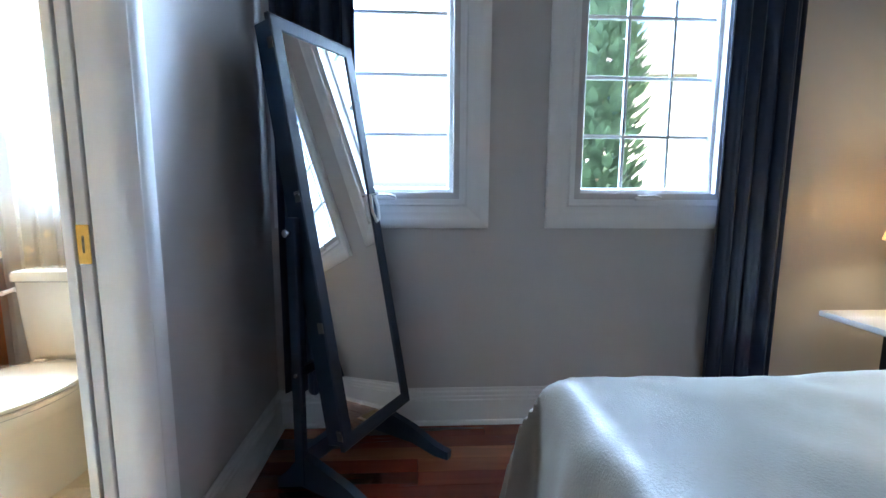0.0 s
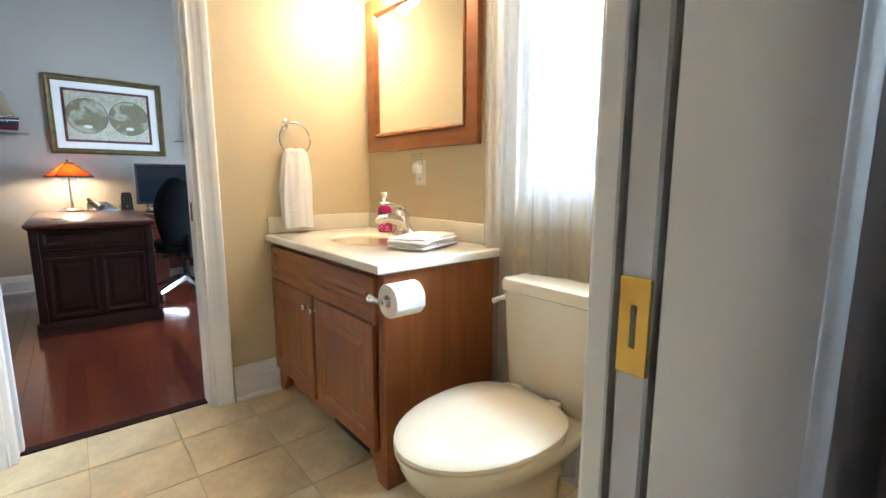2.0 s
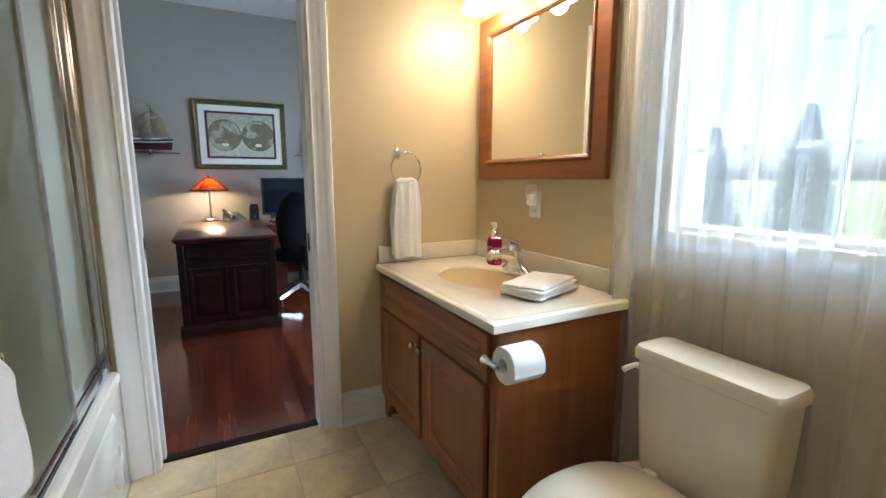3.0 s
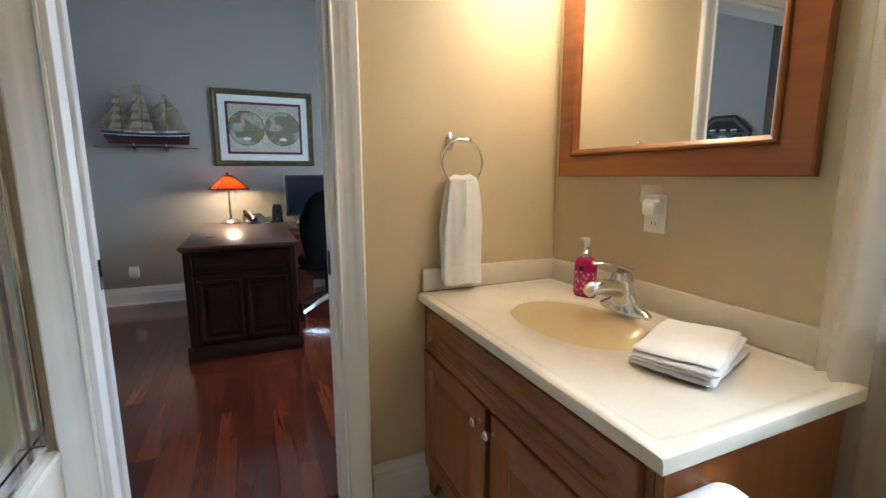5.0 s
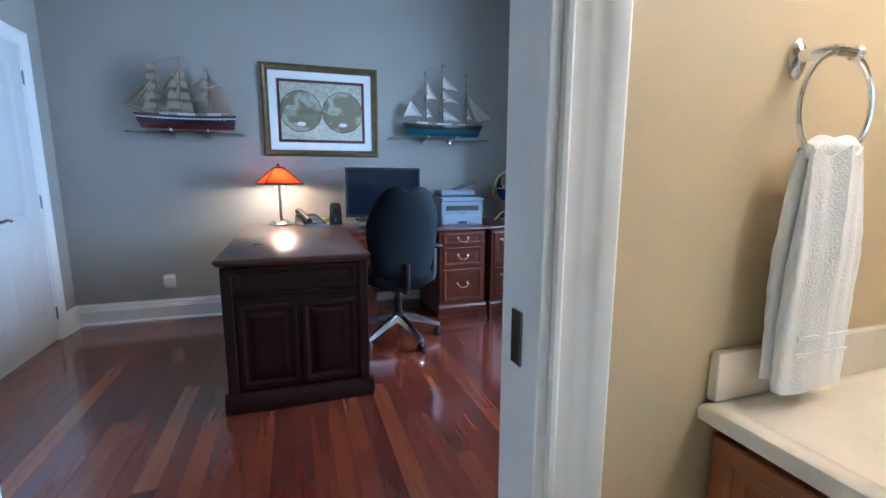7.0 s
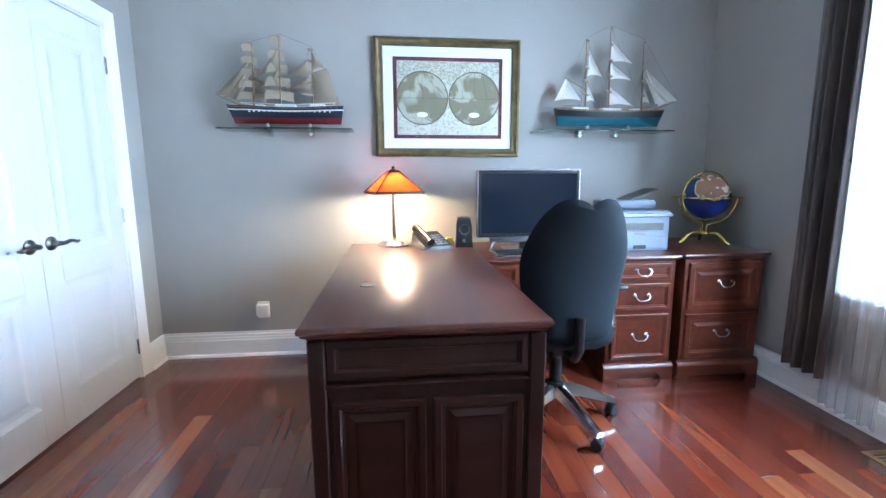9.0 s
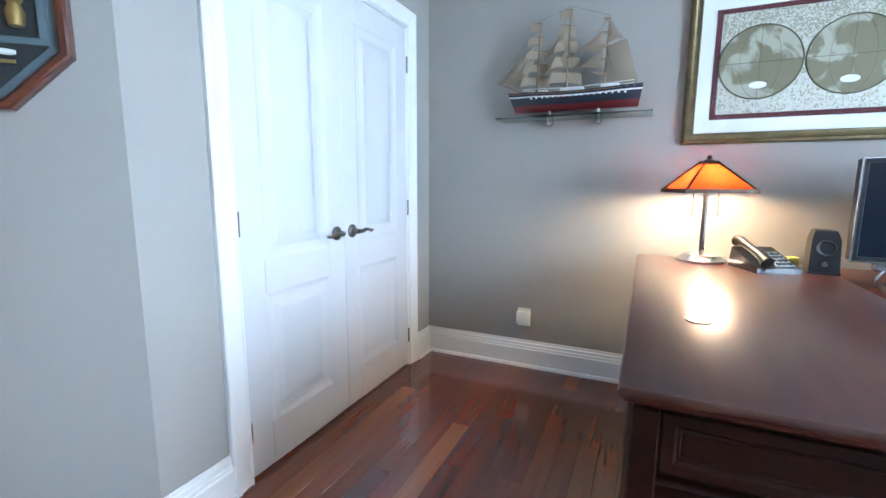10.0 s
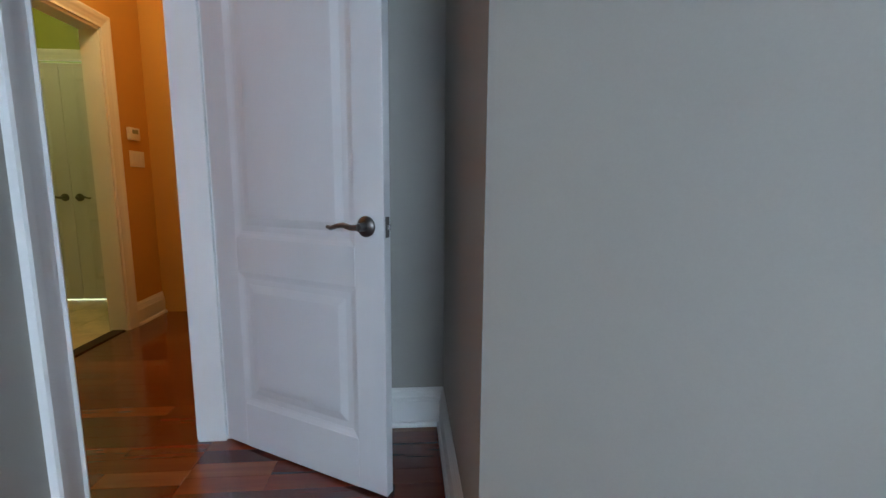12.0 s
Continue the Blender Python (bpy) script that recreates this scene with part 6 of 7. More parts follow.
part("driver", lathe(bmesh.new(), [(0.032, 0), (0.03, 0.004), (0.012, -0.004), (0.0, -0.002)], m=pose(0, -0.042, 0.105, 83), seg=24), PLASTIC_B, sp)
part("volume_knob", lathe(bmesh.new(), [(0.0, 0), (0.010, 0), (0.009, 0.008), (0, 0.009)], m=pose(0, -0.048, 0.04, 85), seg=16), NICKEL, sp)
part("stand", B(-0.054, 0.054, -0.056, 0.058, 0.0, 0.008, bev=0.003), PLASTIC_B, sp)
STICKY = mat("yellow_paper", (0.75, 0.6, 0.12), 0.8, vary=0.1, bump=0)
nt = thing("note_block", "small yellow note block beside the loudspeaker", "notepad", pose(-5.74, 0.80, 0.7895, 0, 0, 10))
part("pad", B(-0.02, 0.02, -0.02, 0.02, 0, 0.05, bev=0.002), STICKY, nt)

# wall outlet with a plugged box
ou = thing("wall_outlet", "white wall outlet with a square plug-in adapter", "outlet", Matrix.Translation((XW, -0.435, 0.318)) @ pose(0, 0, 0, 0, 0, 90))
part("plate", B(-0.04, 0.04, -0.006, -0.0005, -0.055, 0.06, bev=0.003), PLASTIC_W, ou)
part("adapter", B(-0.042, 0.042, -0.045, -0.006, -0.035, 0.045, bev=0.008, seg=2), PLASTIC_W, ou)

# ---- framed map ----
mp_ = thing("framed_map", "antique double-hemisphere world map in a bronze frame", "picture", Matrix.Translation((XW + 0.001, 0.835, 1.7225)) @ pose(0, 0, 0, 0, 0, 90))
GOLDFRAME = mat("aged_bronze_gilt", (0.16, 0.12, 0.055), 0.38, 0.6, vary=0.35, scale=14, bump=0.08, bump_scale=90)
MATBOARD = mat("white_mat_board", (0.82, 0.82, 0.80), 0.85, vary=0.02, bump=0.05)
MAROON = mat("maroon_mat_board", (0.10, 0.012, 0.018), 0.8, vary=0.1, bump=0.05)
part("frame", ring_frame(bmesh.new(), 0.96, 0.752, [(0, 0), (0, 0.022), (0.006, 0.030), (0.018, 0.032), (0.026, 0.024), (0.040, 0.020), (0.050, 0.022), (0.054, 0.014), (0.054, 0)], Matrix()), GOLDFRAME, mp_)
part("mat_board", B(-0.43, 0.43, -0.006, -0.001, -0.326, 0.326), MATBOARD, mp_)
part("inner_mat", B(-0.362, 0.362, -0.009, -0.0062, -0.258, 0.258), MAROON, mp_)


def engraved(name, paper, ink, scale, cut, metal=0.0, band=0.0):
    """Foil print: engraved lines and blots of ink over paper."""
    m = mat(name, paper, 0.38, metal, vary=0.1, bump=0.0)
    n, l = m.node_tree.nodes, m.node_tree.links
    co, a = n.new("ShaderNodeTexCoord"), n.new("ShaderNodeTexNoise")
    a.inputs["Scale"].default_value, a.inputs["Detail"].default_value = scale, 8
    a.inputs["Distortion"].default_value = 0.8
    l.new(co.outputs["Object"], a.inputs["Vector"])
    r = n.new("ShaderNodeValToRGB")
    e = r.color_ramp.elements
    e[0].position, e[0].color = cut - 0.03, (*ink, 1)
    e[1].position, e[1].color = cut + 0.03, (*paper, 1)
    xyz, up, lo = n.new("ShaderNodeSeparateXYZ"), n.new("ShaderNodeMapRange"), n.new("ShaderNodeMath")
    l.new(co.outputs["Object"], xyz.inputs[0])
    up.inputs[1].default_value, up.inputs[2].default_value, up.inputs[4].default_value = 0.06, 0.16, band
    l.new(xyz.outputs[2], up.inputs[0])
    lo.operation = "SUBTRACT"
    l.new(a.outputs["Fac"], lo.inputs[0])
    l.new(up.outputs[0], lo.inputs[1])
    l.new(lo.outputs[0], r.inputs[0])
    l.new(r.outputs[0], n["Principled BSDF"].inputs["Base Color"])
    return m


PRINT = engraved("map_print", (0.62, 0.61, 0.53), (0.34, 0.32, 0.22), 120, 0.44, 0.15, 0.07)
HEMI = engraved("map_hemisphere", (0.23, 0.205, 0.125), (0.46, 0.44, 0.34), 6.5, 0.47, 0.2)
RULE = mat("map_rule_gold", (0.11, 0.085, 0.04), 0.35, 0.7, bump=0)
part("print", B(-0.338, 0.338, -0.0115, -0.0092, -0.234, 0.234), PRINT, mp_)
for s_ in (-1, 1):
    hm = part("hemisphere", lathe(bmesh.new(), [(0.0, 0), (0.167, 0), (0.166, 0.0012), (0.0, 0.0014)], m=pose(s_ * 0.173, -0.0117, 0.0, 90), seg=48), HEMI, mp_)
    rg = bmesh.new()
    lathe(rg, [(0.165, 0.0), (0.172, 0.0), (0.171, 0.003), (0.166, 0.003), (0.165, 0.0)], m=pose(s_ * 0.173, -0.0117, 0.0, 90), seg=48)
    part("graduated_ring", rg, RULE, hm)
    for dx in (-0.5, 0, 0.5):
        part("grid_line", tube(bmesh.new(), [(s_ * 0.173 + dx * 0.165 * math.cos(t), -0.0136, 0.164 * math.sin(t)) for t in [math.pi * (k / 14 - 0.5) for k in range(15)]], 0.0008, 5), RULE, hm)
    part("grid_line", tube(bmesh.new(), [(s_ * 0.173 - 0.164, -0.0136, 0), (s_ * 0.173 + 0.164, -0.0136, 0)], 0.0012, 5), RULE, hm)
    part("cartouche", lathe(bmesh.new(), [(0.0, 0), (0.028, 0), (0.026, 0.0015), (0, 0.0016)], m=Matrix.Translation((s_ * 0.173, -0.0135, -0.105)) @ Matrix.Diagonal((1.3, 1, 0.6, 1)) @ pose(0, 0, 0, 90), seg=24), MATBOARD, hm)
part("glazing", B(-0.428, 0.428, -0.0185, -0.0165, -0.324, 0.324), PANE, mp_).visible_shadow = False

# ---- ships ----
SAIL = cloth_mat("aged_sailcloth", (0.31, 0.25, 0.185), translucent=0.15, bump=0.3, scale=300, vary=0.12)
SAIL_W = cloth_mat("white_sailcloth", (0.78, 0.75, 0.70), translucent=0.25, bump=0.3, scale=300, vary=0.1)
SPAR = wood("spar_wood", (0.16, 0.09, 0.04), (0.30, 0.19, 0.09), 0.5, 2, 3.0, 0.0)
ROPE = mat("dark_rigging", (0.10, 0.075, 0.05), 0.9, bump=0)
HULL_RED = mat("hull_red", (0.11, 0.010, 0.012), 0.35, bump=0.02)
HULL_NAVY = mat("hull_navy", (0.007, 0.013, 0.026), 0.3, bump=0.02)
HULL_TEAL = mat("hull_teal", (0.012, 0.085, 0.115), 0.3, bump=0.02)
HULL_BLACK = mat("hull_black", (0.015, 0.013, 0.015), 0.3, bump=0.02)


def hull(W):
    """Side form: half breadth by length and height."""
    def half(t, f):
        full = math.sin(min(1, max(0, (1 - abs(2 * t - 0.92) ** 3.2))) * 1.57)
        return max(0.0015, W / 2 * full * (0.15 + 0.85 * f ** 0.55))
    return half


def ship(name, label, m, hullmats, sailmat, L, H_, trim, style):
    """A full-rigged model: bow towards +x, keel at z = 0."""
    s_ = thing(name, label, "model ship", m)
    W, D = 0.11, 0.10
    half = hull(W)

    def strip(z0_, z1_, grow=0.0):
        bm = bmesh.new()
        rings_ = []
        N = 22
        for i in range(N + 1):
            t = i / N
            sheer = 0.018 * (2 * t - 1) ** 2 + 0.008 * max(0, t - 0.7)
            ring = []
            for f in (0, 0.33, 0.66, 1):
                z = z0_ + (z1_ - z0_) * f
                fz = z / D
                ring.append((-L / 2 + L * t + 0.05 * fz * max(0, t - 0.85) / 0.15 - 0.02 * fz * max(0, 0.1 - t) * 10, half(t, fz) + grow, z + sheer * fz))
            rings_.append(ring + [(x, -y, z) for x, y, z in ring[::-1]])
        return loft(bm, rings_)
    part("lower_hull", strip(0.0, D * (0.33 if style else 0.52)), hullmats[0], s_, trim[0])
    part("upper_hull", strip(D * (0.33 if style else 0.52), D * 0.95), hullmats[1], s_, trim[1])
    part("wale_stripe", strip(D * (0.70 if style else 0.9), D * (0.76 if style else 0.95), 0.0012), TRIM if style else SPAR, s_)
    if style:
        for i in range(17):
            for q in (-1, 1):
                t = 0.1 + 0.75 * i / 16
                y = q * (half(t, 0.72) + 0.0018)
                part("gunport", B(-L / 2 + L * t - 0.005, -L / 2 + L * t + 0.005, y - 0.001, y + 0.001, D * 0.67, D * 0.75), TRIM, s_)
    part("deck", strip(D * 0.86, D * 0.90), SPAR, s_)
    dz = D * 0.9
    for x, l, hgt in ((-0.28, 0.12, 0.025), (0.02, 0.16, 0.02), (0.26, 0.07, 0.018)):
        part("deckhouse", B(x * L - l / 2 * L * 1.2, x * L + l / 2 * L * 1.2, -0.022, 0.022, dz, dz + hgt + 0.006, bev=0.003), TRIM, s_)
    for q in (-1, 1):
        bm = bmesh.new()
        tube(bm, [(-L / 2 + L * t, q * (half(t, 0.95) - 0.004), dz + 0.022 + 0.018 * (2 * t - 1) ** 2) for t in [0.04 + 0.9 * k / 16 for k in range(17)]], 0.0016, 5)
        part("bulwark_rail", bm, TRIM if style else SPAR, s_)
    bx = L / 2
    tipx = bx + 0.20 * L if not style else bx + 0.17 * L
    part("bowsprit", tube(bmesh.new(), [(bx - 0.06, 0, dz + 0.01), (tipx, 0, dz + 0.085)], 0.004, 7, [0.006, 0.002]), SPAR, s_)
    masts = [(-0.23, 0.84), (0.07, 1.0), (0.32, 0.89)] if style else [(-0.23, 0.85), (0.0, 1.0), (0.33, 0.86)]
    br = radians(46 if style else 62)          # yards are braced round
    cx_, sx_ = math.cos(br), math.sin(br) * 0.55
    tips = []
    for mi, (fx, fh) in enumerate(masts):
        x, top_z = fx * L, dz + (H_ - dz) * fh
        part("mast", tube(bmesh.new(), [(x, 0, dz - 0.01), (x - 0.006, 0, (dz + top_z) / 2), (x - 0.012, 0, top_z)], 0.004, 7, [0.006, 0.0045, 0.0015]), SPAR, s_)
        part("fighting_top", B(x - 0.016, x + 0.010, -0.012, 0.012, dz + (top_z - dz) * 0.42, dz + (top_z - dz) * 0.42 + 0.005, bev=0.001), SPAR, s_)
        tips.append((x - 0.012, top_z))
        squares = style and mi > 0
        for k in range(5):
            f0, f1 = 0.08 + 0.18 * k, 0.08 + 0.18 * (k + 1)
            z0_, z1_ = dz + (top_z - dz) * f0, dz + (top_z - dz) * f1 - 0.006
            w0, w1 = 0.225 * (1 - 0.155 * k) * fh, 0.225 * (1 - 0.155 * (k + 1)) * fh
            part("yard", tube(bmesh.new(), [(x - w1 * 0.6 * cx_, -w1 * 0.6 * sx_, z1_), (x, 0.004, z1_ + 0.001), (x + w1 * 0.6 * cx_, w1 * 0.6 * sx_, z1_)], 0.0024, 6, [0.0014, 0.003, 0.0014]), SPAR, s_)
            if squares:
                def fn(u, v_):
                    w = w0 + (w1 - w0) * v_
                    q = (u - 0.5) * w * 1.08
                    belly = 0.050 * math.sin(math.pi * u) ** 0.8 * math.sin(math.pi * (0.12 + 0.83 * (1 - v_))) + 0.012 * (1 - v_)
                    return (x + q * cx_ + belly * 0.75, q * sx_ + belly * 0.45, z0_ + 0.010 + (z1_ - z0_ - 0.010) * v_ + 0.014 * math.sin(math.pi * u) * (1 - v_))
                part("sail", sheet(bmesh.new(), fn, 10, 7, 0.001), sailmat, s_)
            else:
                part("furled_sail", tube(bmesh.new(), [(x + (q / 6 - 0.5) * w1 * 1.05 * cx_, (q / 6 - 0.5) * w1 * 1.05 * sx_ - 0.002, z1_ - 0.004 + 0.003 * (q % 2)) for q in range(7)], 0.006, 7, [0.002, 0.0075, 0.006, 0.009, 0.006, 0.0075, 0.002]), SAIL, s_)

    def tri(a, b, c, bulge=0.016):
        a, b, c = Vector(a), Vector(b), Vector(c)

        def fn(u, v_):
            p = a * (1 - u) + (b * (1 - v_) + c * v_) * u
            return p + Vector((0, bulge * math.sin(math.pi * u) * math.sin(math.pi * v_), 0.012 * math.sin(math.pi * v_) * u ** 3))
        return sheet(bmesh.new(), fn, 8, 8, 0.001)
    (x0_, z0_), (x1_, z1_), (x2, z2) = tips
    xf, xm = masts[2][0] * L, masts[0][0] * L
    hf, hm, hz = z2 - dz, z1_ - dz, z0_ - dz
    for k in range(3 if style else 2):
        top_p = (xf + 0.012, 0.002 * k, dz + hf * ((0.72 if style else 0.60) - 0.10 * k))
        tack = (bx + (tipx - bx) * (1.0 - 0.36 * k), 0.003 * k, dz + 0.078 - 0.022 * k)
        clew = (xf + (0.055 if style else 0.09) + 0.02 * (2 - k), 0.016 + 0.006 * k, dz + 0.045 + 0.016 * k)
        part("jib", tri(top_p, tack, clew, 0.022), sailmat, s_)
    if style:
        for (xa, ha), (xb, hb) in (((x1_, hm), (xf, hf)), ((xm, hz), (x1_, hm))):
            for k in range(2):
                part("staysail", tri((xa + 0.008, 0.0, dz + ha * (0.82 - 0.26 * k)), (xb - 0.03, 0.004, dz + hb * (0.46 - 0.2 * k)), (xa + 0.014, 0.01, dz + ha * (0.50 - 0.22 * k))), sailmat, s_)
        gx, gz_ = xm - 0.15 * L, dz + hz * 0.66
        part("gaff", tube(bmesh.new(), [(xm, 0, dz + hz * 0.58), (gx, 0, gz_)], 0.0026, 6), SPAR, s_)
        part("boom", tube(bmesh.new(), [(xm, 0, dz + 0.03), (xm - 0.25 * L, 0, dz + 0.034)], 0.0026, 6), SPAR, s_)

        def spank(u, v_):
            foot = Vector((xm - 0.012 - 0.235 * L * u, 0, dz + 0.036))
            head = Vector((xm - 0.006 + (gx - xm) * u, 0, dz + hz * 0.575 + (gz_ - dz - hz * 0.58) * u))
            p = foot.lerp(head, v_)
            return p + Vector((0, 0.018 * math.sin(math.pi * u) * math.sin(math.pi * v_), 0))
        part("spanker_sail", sheet(bmesh.new(), spank, 8, 8, 0.001), sailmat, s_)
        part("topsail", tri((xm - 0.008, 0, dz + hz * 0.97), (gx + 0.01, 0, gz_ + 0.004), (xm - 0.006, 0, dz + hz * 0.62)), sailmat, s_)
    else:
        for xa, ha, rows in ((x1_, hm, ((0.82, 0.58, 0.155), (0.58, 0.38, 0.16), (0.30, 0.08, 0.18))), (xm, hz, ((0.83, 0.49, 0.10), (0.36, 0.14, 0.06))), (xf, hf, ((0.36, 0.13, 0.05),))):
            for top_f, low_f, run in rows:
                part("staysail", tri((xa + 0.014, 0.004, dz + ha * top_f), (xa + 0.014 + run, 0.016, dz + ha * low_f), (xa + 0.010, 0.012, dz + ha * low_f + 0.004), 0.02), sailmat, s_)
        part("spanker_sail", tri((xm - 0.14, 0, dz + hz * 0.46), (xm - 0.21, 0.01, dz + hz * 0.15), (xm - 0.03, 0.004, dz + hz * 0.16)), sailmat, s_)
        part("spanker_gaff", tube(bmesh.new(), [(xm, 0, dz + hz * 0.30), (xm - 0.15, 0, dz + hz * 0.47)], 0.0024, 6), SPAR, s_)
    rig = bmesh.new()
    for (xa, za_), (fx, fh) in zip(tips, masts):
        x = fx * L
        for q in (-1, 1):
            for k in range(4):
                tube(rig, [(x - 0.02 - 0.016 * k, q * 0.045, dz + 0.01), (x - 0.004, 0, dz + (za_ - dz) * 0.62)], 0.0006, 3)
    for a_, b_ in (((x0_, 0, z0_), (x1_, 0, z1_)), ((x1_, 0, z1_), (x2, 0, z2)), ((x2, 0, z2), (tipx, 0, dz + 0.085)), ((x0_, 0, z0_), (-bx, 0, dz + 0.03)), ((x1_, 0, z1_), (xf, 0, dz + 0.05)), ((x0_, 0, z0_), (x1_, 0, dz + 0.08))):
        tube(rig, [a_, b_], 0.0007, 3)
    part("rigging", rig, ROPE, s_)
    for x in (-0.2, 0.2):
        part("cradle_post", B(x * L - 0.006, x * L + 0.006, -0.012, 0.012, -0.022, 0.012, bev=0.001), TRIM, s_)
    part("cradle_base", B(-0.31 * L, 0.31 * L, -0.03, 0.03, -0.030, -0.020, bev=0.003), PLASTIC_B, s_)
    return s_


def shelf(label, yc, length, z):
    s_ = thing("glass_shelf", label, "shelf", Matrix.Translation((XW, yc, z)), "glass wall shelves")
    part("pane", B(0.012, 0.20, -length / 2, length / 2, -0.008, 0.0, bev=0.001), SHELFGLASS, s_)
    for q in (-0.13, 0.13):
        br_ = part("bracket", lathe(bmesh.new(), [(0.0, 0.0), (0.017, 0.0), (0.017, 0.05), (0.013, 0.058), (0, 0.06)], m=pose(0.0005, q, -0.022, 0, 90), seg=16), ALU, s_)
        part("clamp", B(0.0, 0.05, q - 0.008, q + 0.008, -0.012, 0.006, bev=0.002), ALU, br_)


shelf("clear glass wall shelf under the navy and red ship", -0.185, 0.80, 1.507)
shelf("clear glass wall shelf under the teal ship", 1.86, 0.93, 1.512)
ship("model_ship", "model sailing ship with a navy and red hull and tan sails", pose(-5.95, -0.175, 1.5375, 0, 0, -90), (HULL_RED, HULL_NAVY), SAIL, 0.64, 0.53, ("dark red lower hull", "navy upper hull"), 1)
ship("model_ship", "model clipper ship with a teal hull and white sails", pose(-5.95, 1.90, 1.5425, 0, 0, 90), (HULL_TEAL, HULL_BLACK), SAIL_W, 0.70, 0.635, ("teal lower hull", "black upper hull"), 0)

# ---- knot display on the diagonal wall ----
KFRAME = wood("mahogany_frame", (0.06, 0.015, 0.008), (0.14, 0.038, 0.015), 0.28, 0, 2.0, 0.3)
FELT = mat("dark_felt", (0.012, 0.016, 0.018), 0.95, vary=0.2, bump=0.3, bump_scale=400)
SLATE = mat("slate_blue_mat", (0.075, 0.115, 0.135), 0.85, vary=0.06, bump=0.05)
ROPEW = cloth_mat("white_cotton_rope", (0.80, 0.79, 0.74), bump=0.8, scale=300)
BRASSD = mat("aged_brass_plaque", (0.35, 0.24, 0.08), 0.4, 0.7, vary=0.2, bump=0.02)
kd = thing("knot_display", "octagonal mahogany shadow box with white rope knots", "display", pose(-3.9484, -1.3284, 1.561, 0, 0, 135))


def octo(r, m_=None):
    c = 0.4142
    return [(r, -r * c), (r, r * c), (r * c, r), (-r * c, r), (-r, r * c), (-r, -r * c), (-r * c, -r), (r * c, -r)]


bm = bmesh.new()
loft(bm, [[(x, -b_, z) for x, z in octo(0.235 - a_)] for a_, b_ in ((0.0, 0.0), (0.0, 0.032), (0.006, 0.038), (0.018, 0.038), (0.026, 0.030), (0.026, 0.0))], caps=False)
part("frame", bm, KFRAME, kd)
UP = pose(0, 0, 0, 90)
part("backing", prism(bmesh.new(), octo(0.212), 0.004, Matrix.Translation((0, -0.001, 0)) @ UP), FELT, kd)


def bar_mat(x0_, x1_, z0_, z1_):
    return box(bmesh.new(), x0_, x1_, -0.016, -0.006, z0_, z1_, bev=0.001)


bm = bmesh.new()
loft(bm, [[(x, -b_, z) for x, z in octo(0.211 - a_)] for a_, b_ in ((0.0, 0.005), (0.0, 0.016), (0.026, 0.016), (0.026, 0.005))], caps=False)
part("mat_border", bm, SLATE, kd)
for z in (-0.065, 0.065):
    part("mat_bar", bar_mat(-0.19, 0.19, z - 0.008, z + 0.008), SLATE, kd)
for x in (-0.075, 0.075):
    part("mat_bar", bar_mat(x - 0.010, x + 0.010, -0.057, 0.057), SLATE, kd)
    part("mat_bar", bar_mat(x * 2.35 - 0.008, x * 2.35 + 0.008, -0.057, 0.057), SLATE, kd)
part("centre_field", bar_mat(-0.065, 0.065, -0.057, 0.057), SLATE, kd)
comp = part("compass_face", lathe(bmesh.new(), [(0.0, 0), (0.03, 0), (0.03, 0.006), (0.024, 0.008), (0.0, 0.008)], m=pose(0, -0.016, 0, 90), seg=28), mat("cream_dial", (0.62, 0.55, 0.36), 0.5, bump=0), kd)
for k in range(14):
    a = 360 / 14 * k
    part("compass_point", loft(bmesh.new(), [[(0.032, -0.017, -0.003), (0.032, -0.017, 0.003), (0.032, -0.023, 0)], [(0.05, -0.017, -0.007), (0.05, -0.017, 0.007), (0.05, -0.022, 0)]]), ROPEW, comp, m=pose(0, 0, 0, 0, a))
for x, z, w_ in ((-0.088, -0.094, 0.055), (0.0, -0.094, 0.046), (0.088, -0.094, 0.055), (-0.088, 0.1, 0.05), (0.0, 0.1, 0.05), (0.088, 0.1, 0.05)):
    kn = part("knot", tube(bmesh.new(), [(x - w_ / 2, -0.012, z), (x - w_ / 4, -0.014, z + 0.001), (x, -0.015, z), (x + w_ / 4, -0.014, z - 0.001), (x + w_ / 2, -0.012, z)], 0.007, 10, [0.005, 0.008, 0.0075, 0.008, 0.005]), ROPEW, kd)
    part("plaque", B(x - 0.024, x + 0.024, -0.009, -0.0055, z - 0.026, z - 0.017, bev=0.001), BRASSD, kd)
for x in (-0.045, 0.045):
    part("knot", tube(bmesh.new(), [(x, -0.012, -0.15), (x, -0.012, -0.128), (x - 0.008, -0.016, -0.118), (x + 0.008, -0.018, -0.112), (x + 0.004, -0.014, -0.098)], 0.008, 10, [0.007, 0.008, 0.010, 0.010, 0.006]), ROPEW, kd)
    part("plaque", B(x - 0.02, x + 0.02, -0.009, -0.0055, -0.168, -0.158, bev=0.001), BRASSD, kd)
part("knot", tube(bmesh.new(), [(0.013 * math.cos(t), -0.013, -0.142 + 0.013 * math.sin(t)) for t in [2 * math.pi * k / 20 for k in range(21)]], 0.005, 8), ROPEW, kd, "round rope ring knot")
part("plaque", B(-0.022, 0.022, -0.009, -0.0055, -0.175, -0.166, bev=0.001), BRASSD, kd)
for s_ in (-1, 1):
    part("block", lathe(bmesh.new(), [(0.0, -0.035), (0.016, -0.032), (0.02, 0.0), (0.012, 0.02), (0.018, 0.03), (0.0, 0.034)], m=pose(s_ * 0.125, -0.014, 0, 0), seg=16), BRASSD, kd, "small brass ornament")
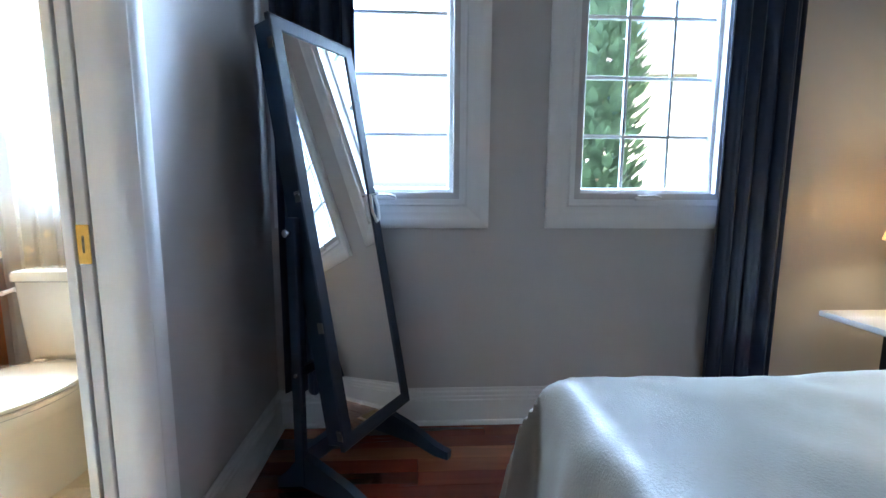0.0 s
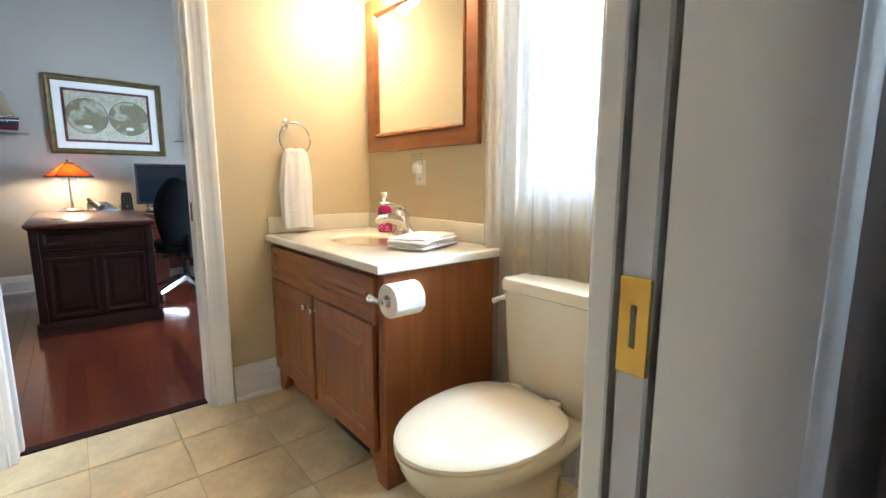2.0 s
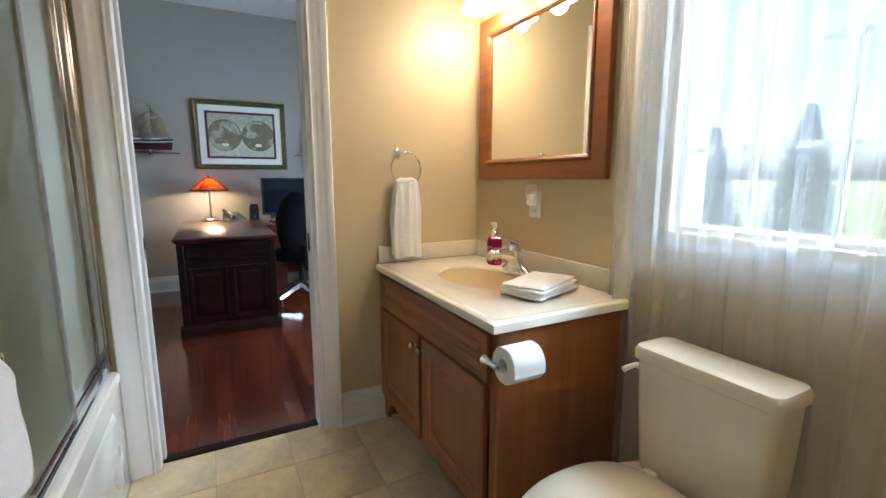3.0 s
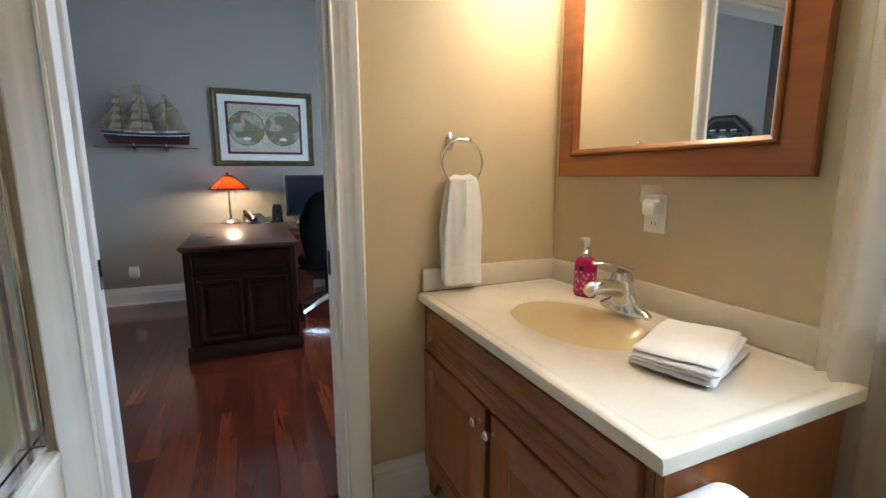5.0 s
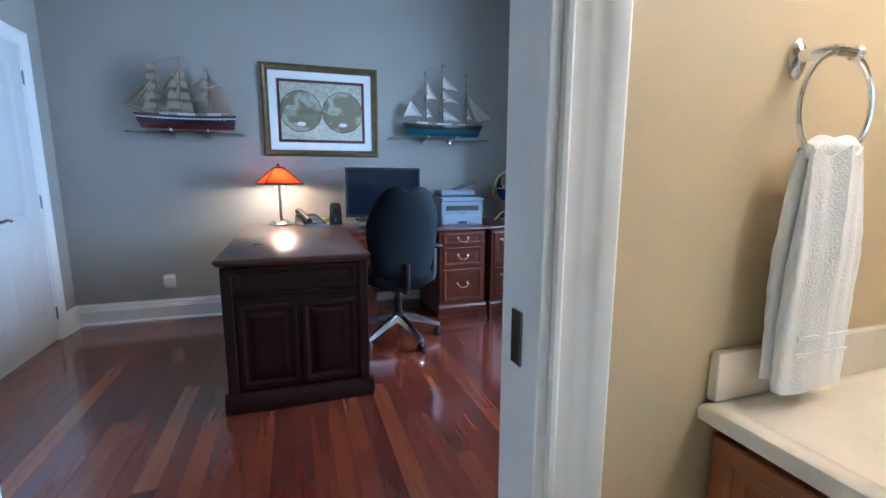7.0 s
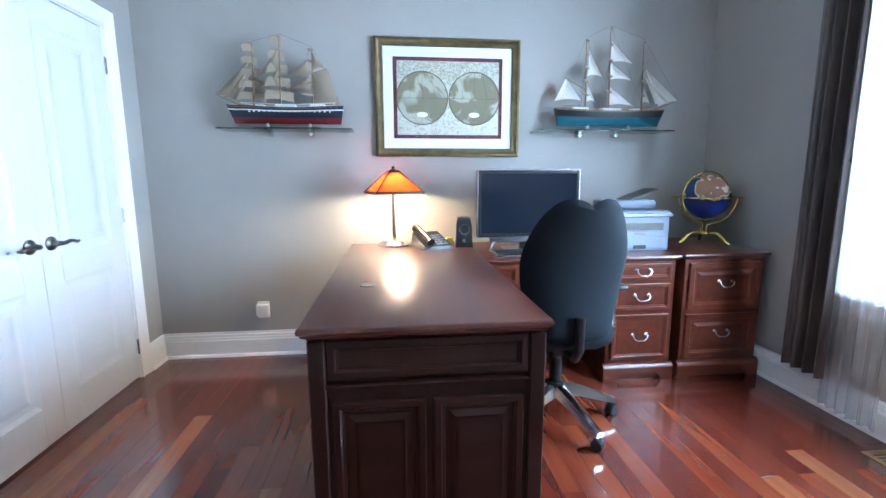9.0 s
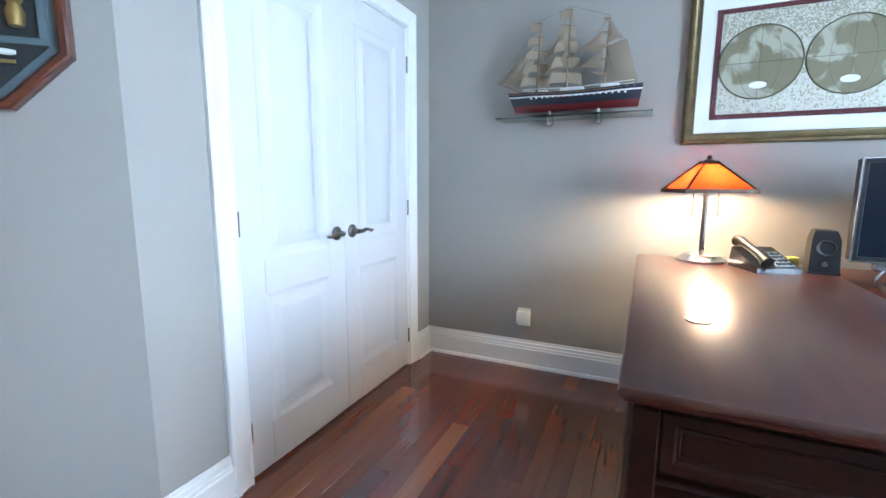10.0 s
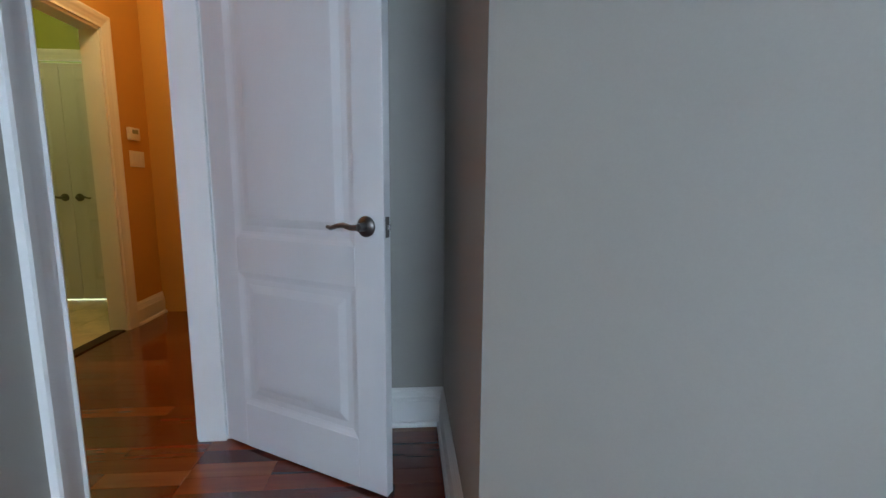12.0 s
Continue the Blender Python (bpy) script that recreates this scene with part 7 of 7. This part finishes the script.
part("glazing", prism(bmesh.new(), octo(0.2085), 0.002, Matrix.Translation((0, -0.026, 0)) @ UP), PANE, kd).visible_shadow = False

# office drape
od = thing("drape", "brown satin drape hanging beside the office window", "curtain")
part("cloth", pleats(bmesh.new(), -5.16, -4.90, 0.2, 2.62, 2.585, 4.0, 0.032, nu=100, nz=12, seed=9, flare=0.25, thick=0.003), BROWN_DRAPE, od)
os_ = thing("sheer_curtain", "white sheer panel gathered beside the office window", "curtain")
part("cloth", pleats(bmesh.new(), -4.93, -4.66, 0.05, 2.62, 2.625, 5.0, 0.016, nu=90, nz=10, seed=12), SHEER, os_)
rod = thing("curtain_rod", "dark curtain rod above the office window", "curtain rod")
part("rod", tube(bmesh.new(), [(-5.25, 2.59, 2.635), (-2.9, 2.59, 2.635)], 0.013), BRONZE, rod)
for x in (-5.2, -2.95):
    part("bracket", B(x - 0.01, x + 0.01, 2.59, YN - 0.001, 2.625, 2.645), BRONZE, rod)

# ---- hall ----
th = thing("thermostat", "white wall thermostat in the hall", "thermostat", Matrix.Translation((-1.6, -4.262, 1.392)) @ pose(0, 0, 0, 0, 0, -90))
part("body", B(-0.06, 0.06, -0.028, -0.0005, -0.045, 0.045, bev=0.006, seg=2), PLASTIC_W, th)
part("display", B(-0.035, 0.035, -0.030, -0.027, 0.0, 0.03, bev=0.001), mat("grey_lcd", (0.22, 0.25, 0.20), 0.3, bump=0), th)
sw = thing("light_switch", "white triple light switch plate in the hall", "switch", Matrix.Translation((-1.6, -4.30, 1.215)) @ pose(0, 0, 0, 0, 0, -90))
part("plate", B(-0.09, 0.09, -0.006, -0.0005, -0.058, 0.058, bev=0.003), PLASTIC_W, sw)
for x in (-0.055, 0, 0.055):
    part("rocker", B(x - 0.017, x + 0.017, -0.010, -0.006, -0.034, 0.034, bev=0.002), PLASTIC_W, sw)

# ---- floor pieces ----
bath_floor = solid("floor_bath", B(-2.55, -0.40, BS, BN + 0.05, -0.06, -0.003), GROUT, "beige ceramic tile floor of the bathroom", "floor", "structure")
bm = B(0.0012, 0.3088, 0.0012, 0.3088, -0.01, 0.0)
bmesh.ops.bevel(bm, geom=[e for e in bm.edges if all(v_.co.z > -0.001 for v_ in e.verts)], offset=0.002, segments=2, affect="EDGES")
TILE_MESH = mesh_of("tile", bm, TILE)


def tiles(parent, xs, ys, step=0.31):
    for x in xs:
        for y in ys:
            ob = new("tile", TILE_MESH)
            ob.parent = parent
            ob.location = (x, y, 0)


tiles(bath_floor, [-2.255 - 0.31 + 0.31 * k for k in range(7)], [0.105 + 0.31 * k for k in range(6)])
green_floor = solid("floor_green_room", B(-1.50, 1.25, -4.9, -2.4, -0.06, -0.003), GROUT, "pale tile floor of the green room", "floor", "structure")
tiles(green_floor, [-1.50 + 0.31 * k for k in range(7)], [-4.88 + 0.31 * k for k in range(7)])
lay(office_floor, XW, -2.548, -0.9, YN, east=True)
lay(office_floor, XW, HX + 0.055, -1.149, -0.92, east=True)
lay(office_floor, -3.72, HX + 0.055, -2.643, -1.15, east=True)
bed_floor = solid("floor_bedroom", B(-0.40, GE + 0.1, GS, GN + 0.05, -0.06, -0.004), FLOOR_SUB, "cherry strip floor of the bedroom", "floor", "structure")
lay(bed_floor, -0.40, GE, -0.6, GN)
bm = bmesh.new()
r_ = random.Random(3)
y = GS
while y < -0.6:
    x = -0.40
    while x < GE + 0.08:
        n = min(r_.choice((0.6, 0.9, 1.2)), GE + 0.1 - x)
        box(bm, x, x + n - 0.0012, y, y + PITCH - 0.0012, -0.012, 0.0)
        x += n
    y += PITCH
tagged(part("plank_rest", bm, PLANK, bed_floor), kind="stuff")
hall_floor = solid("floor_hall", B(HX + 0.05, -1.49, -4.7, -0.8, -0.06, -0.004), FLOOR_SUB, "cherry strip floor of the hall", "floor", "structure")
lay(hall_floor, HX + 0.056, HX + 0.056 + 1.2, -4.6, -0.85)
part("threshold", B(-1.585, -1.495, DG[0], DG[1], -0.01, 0.008, bev=0.004), DESK, hall_floor)
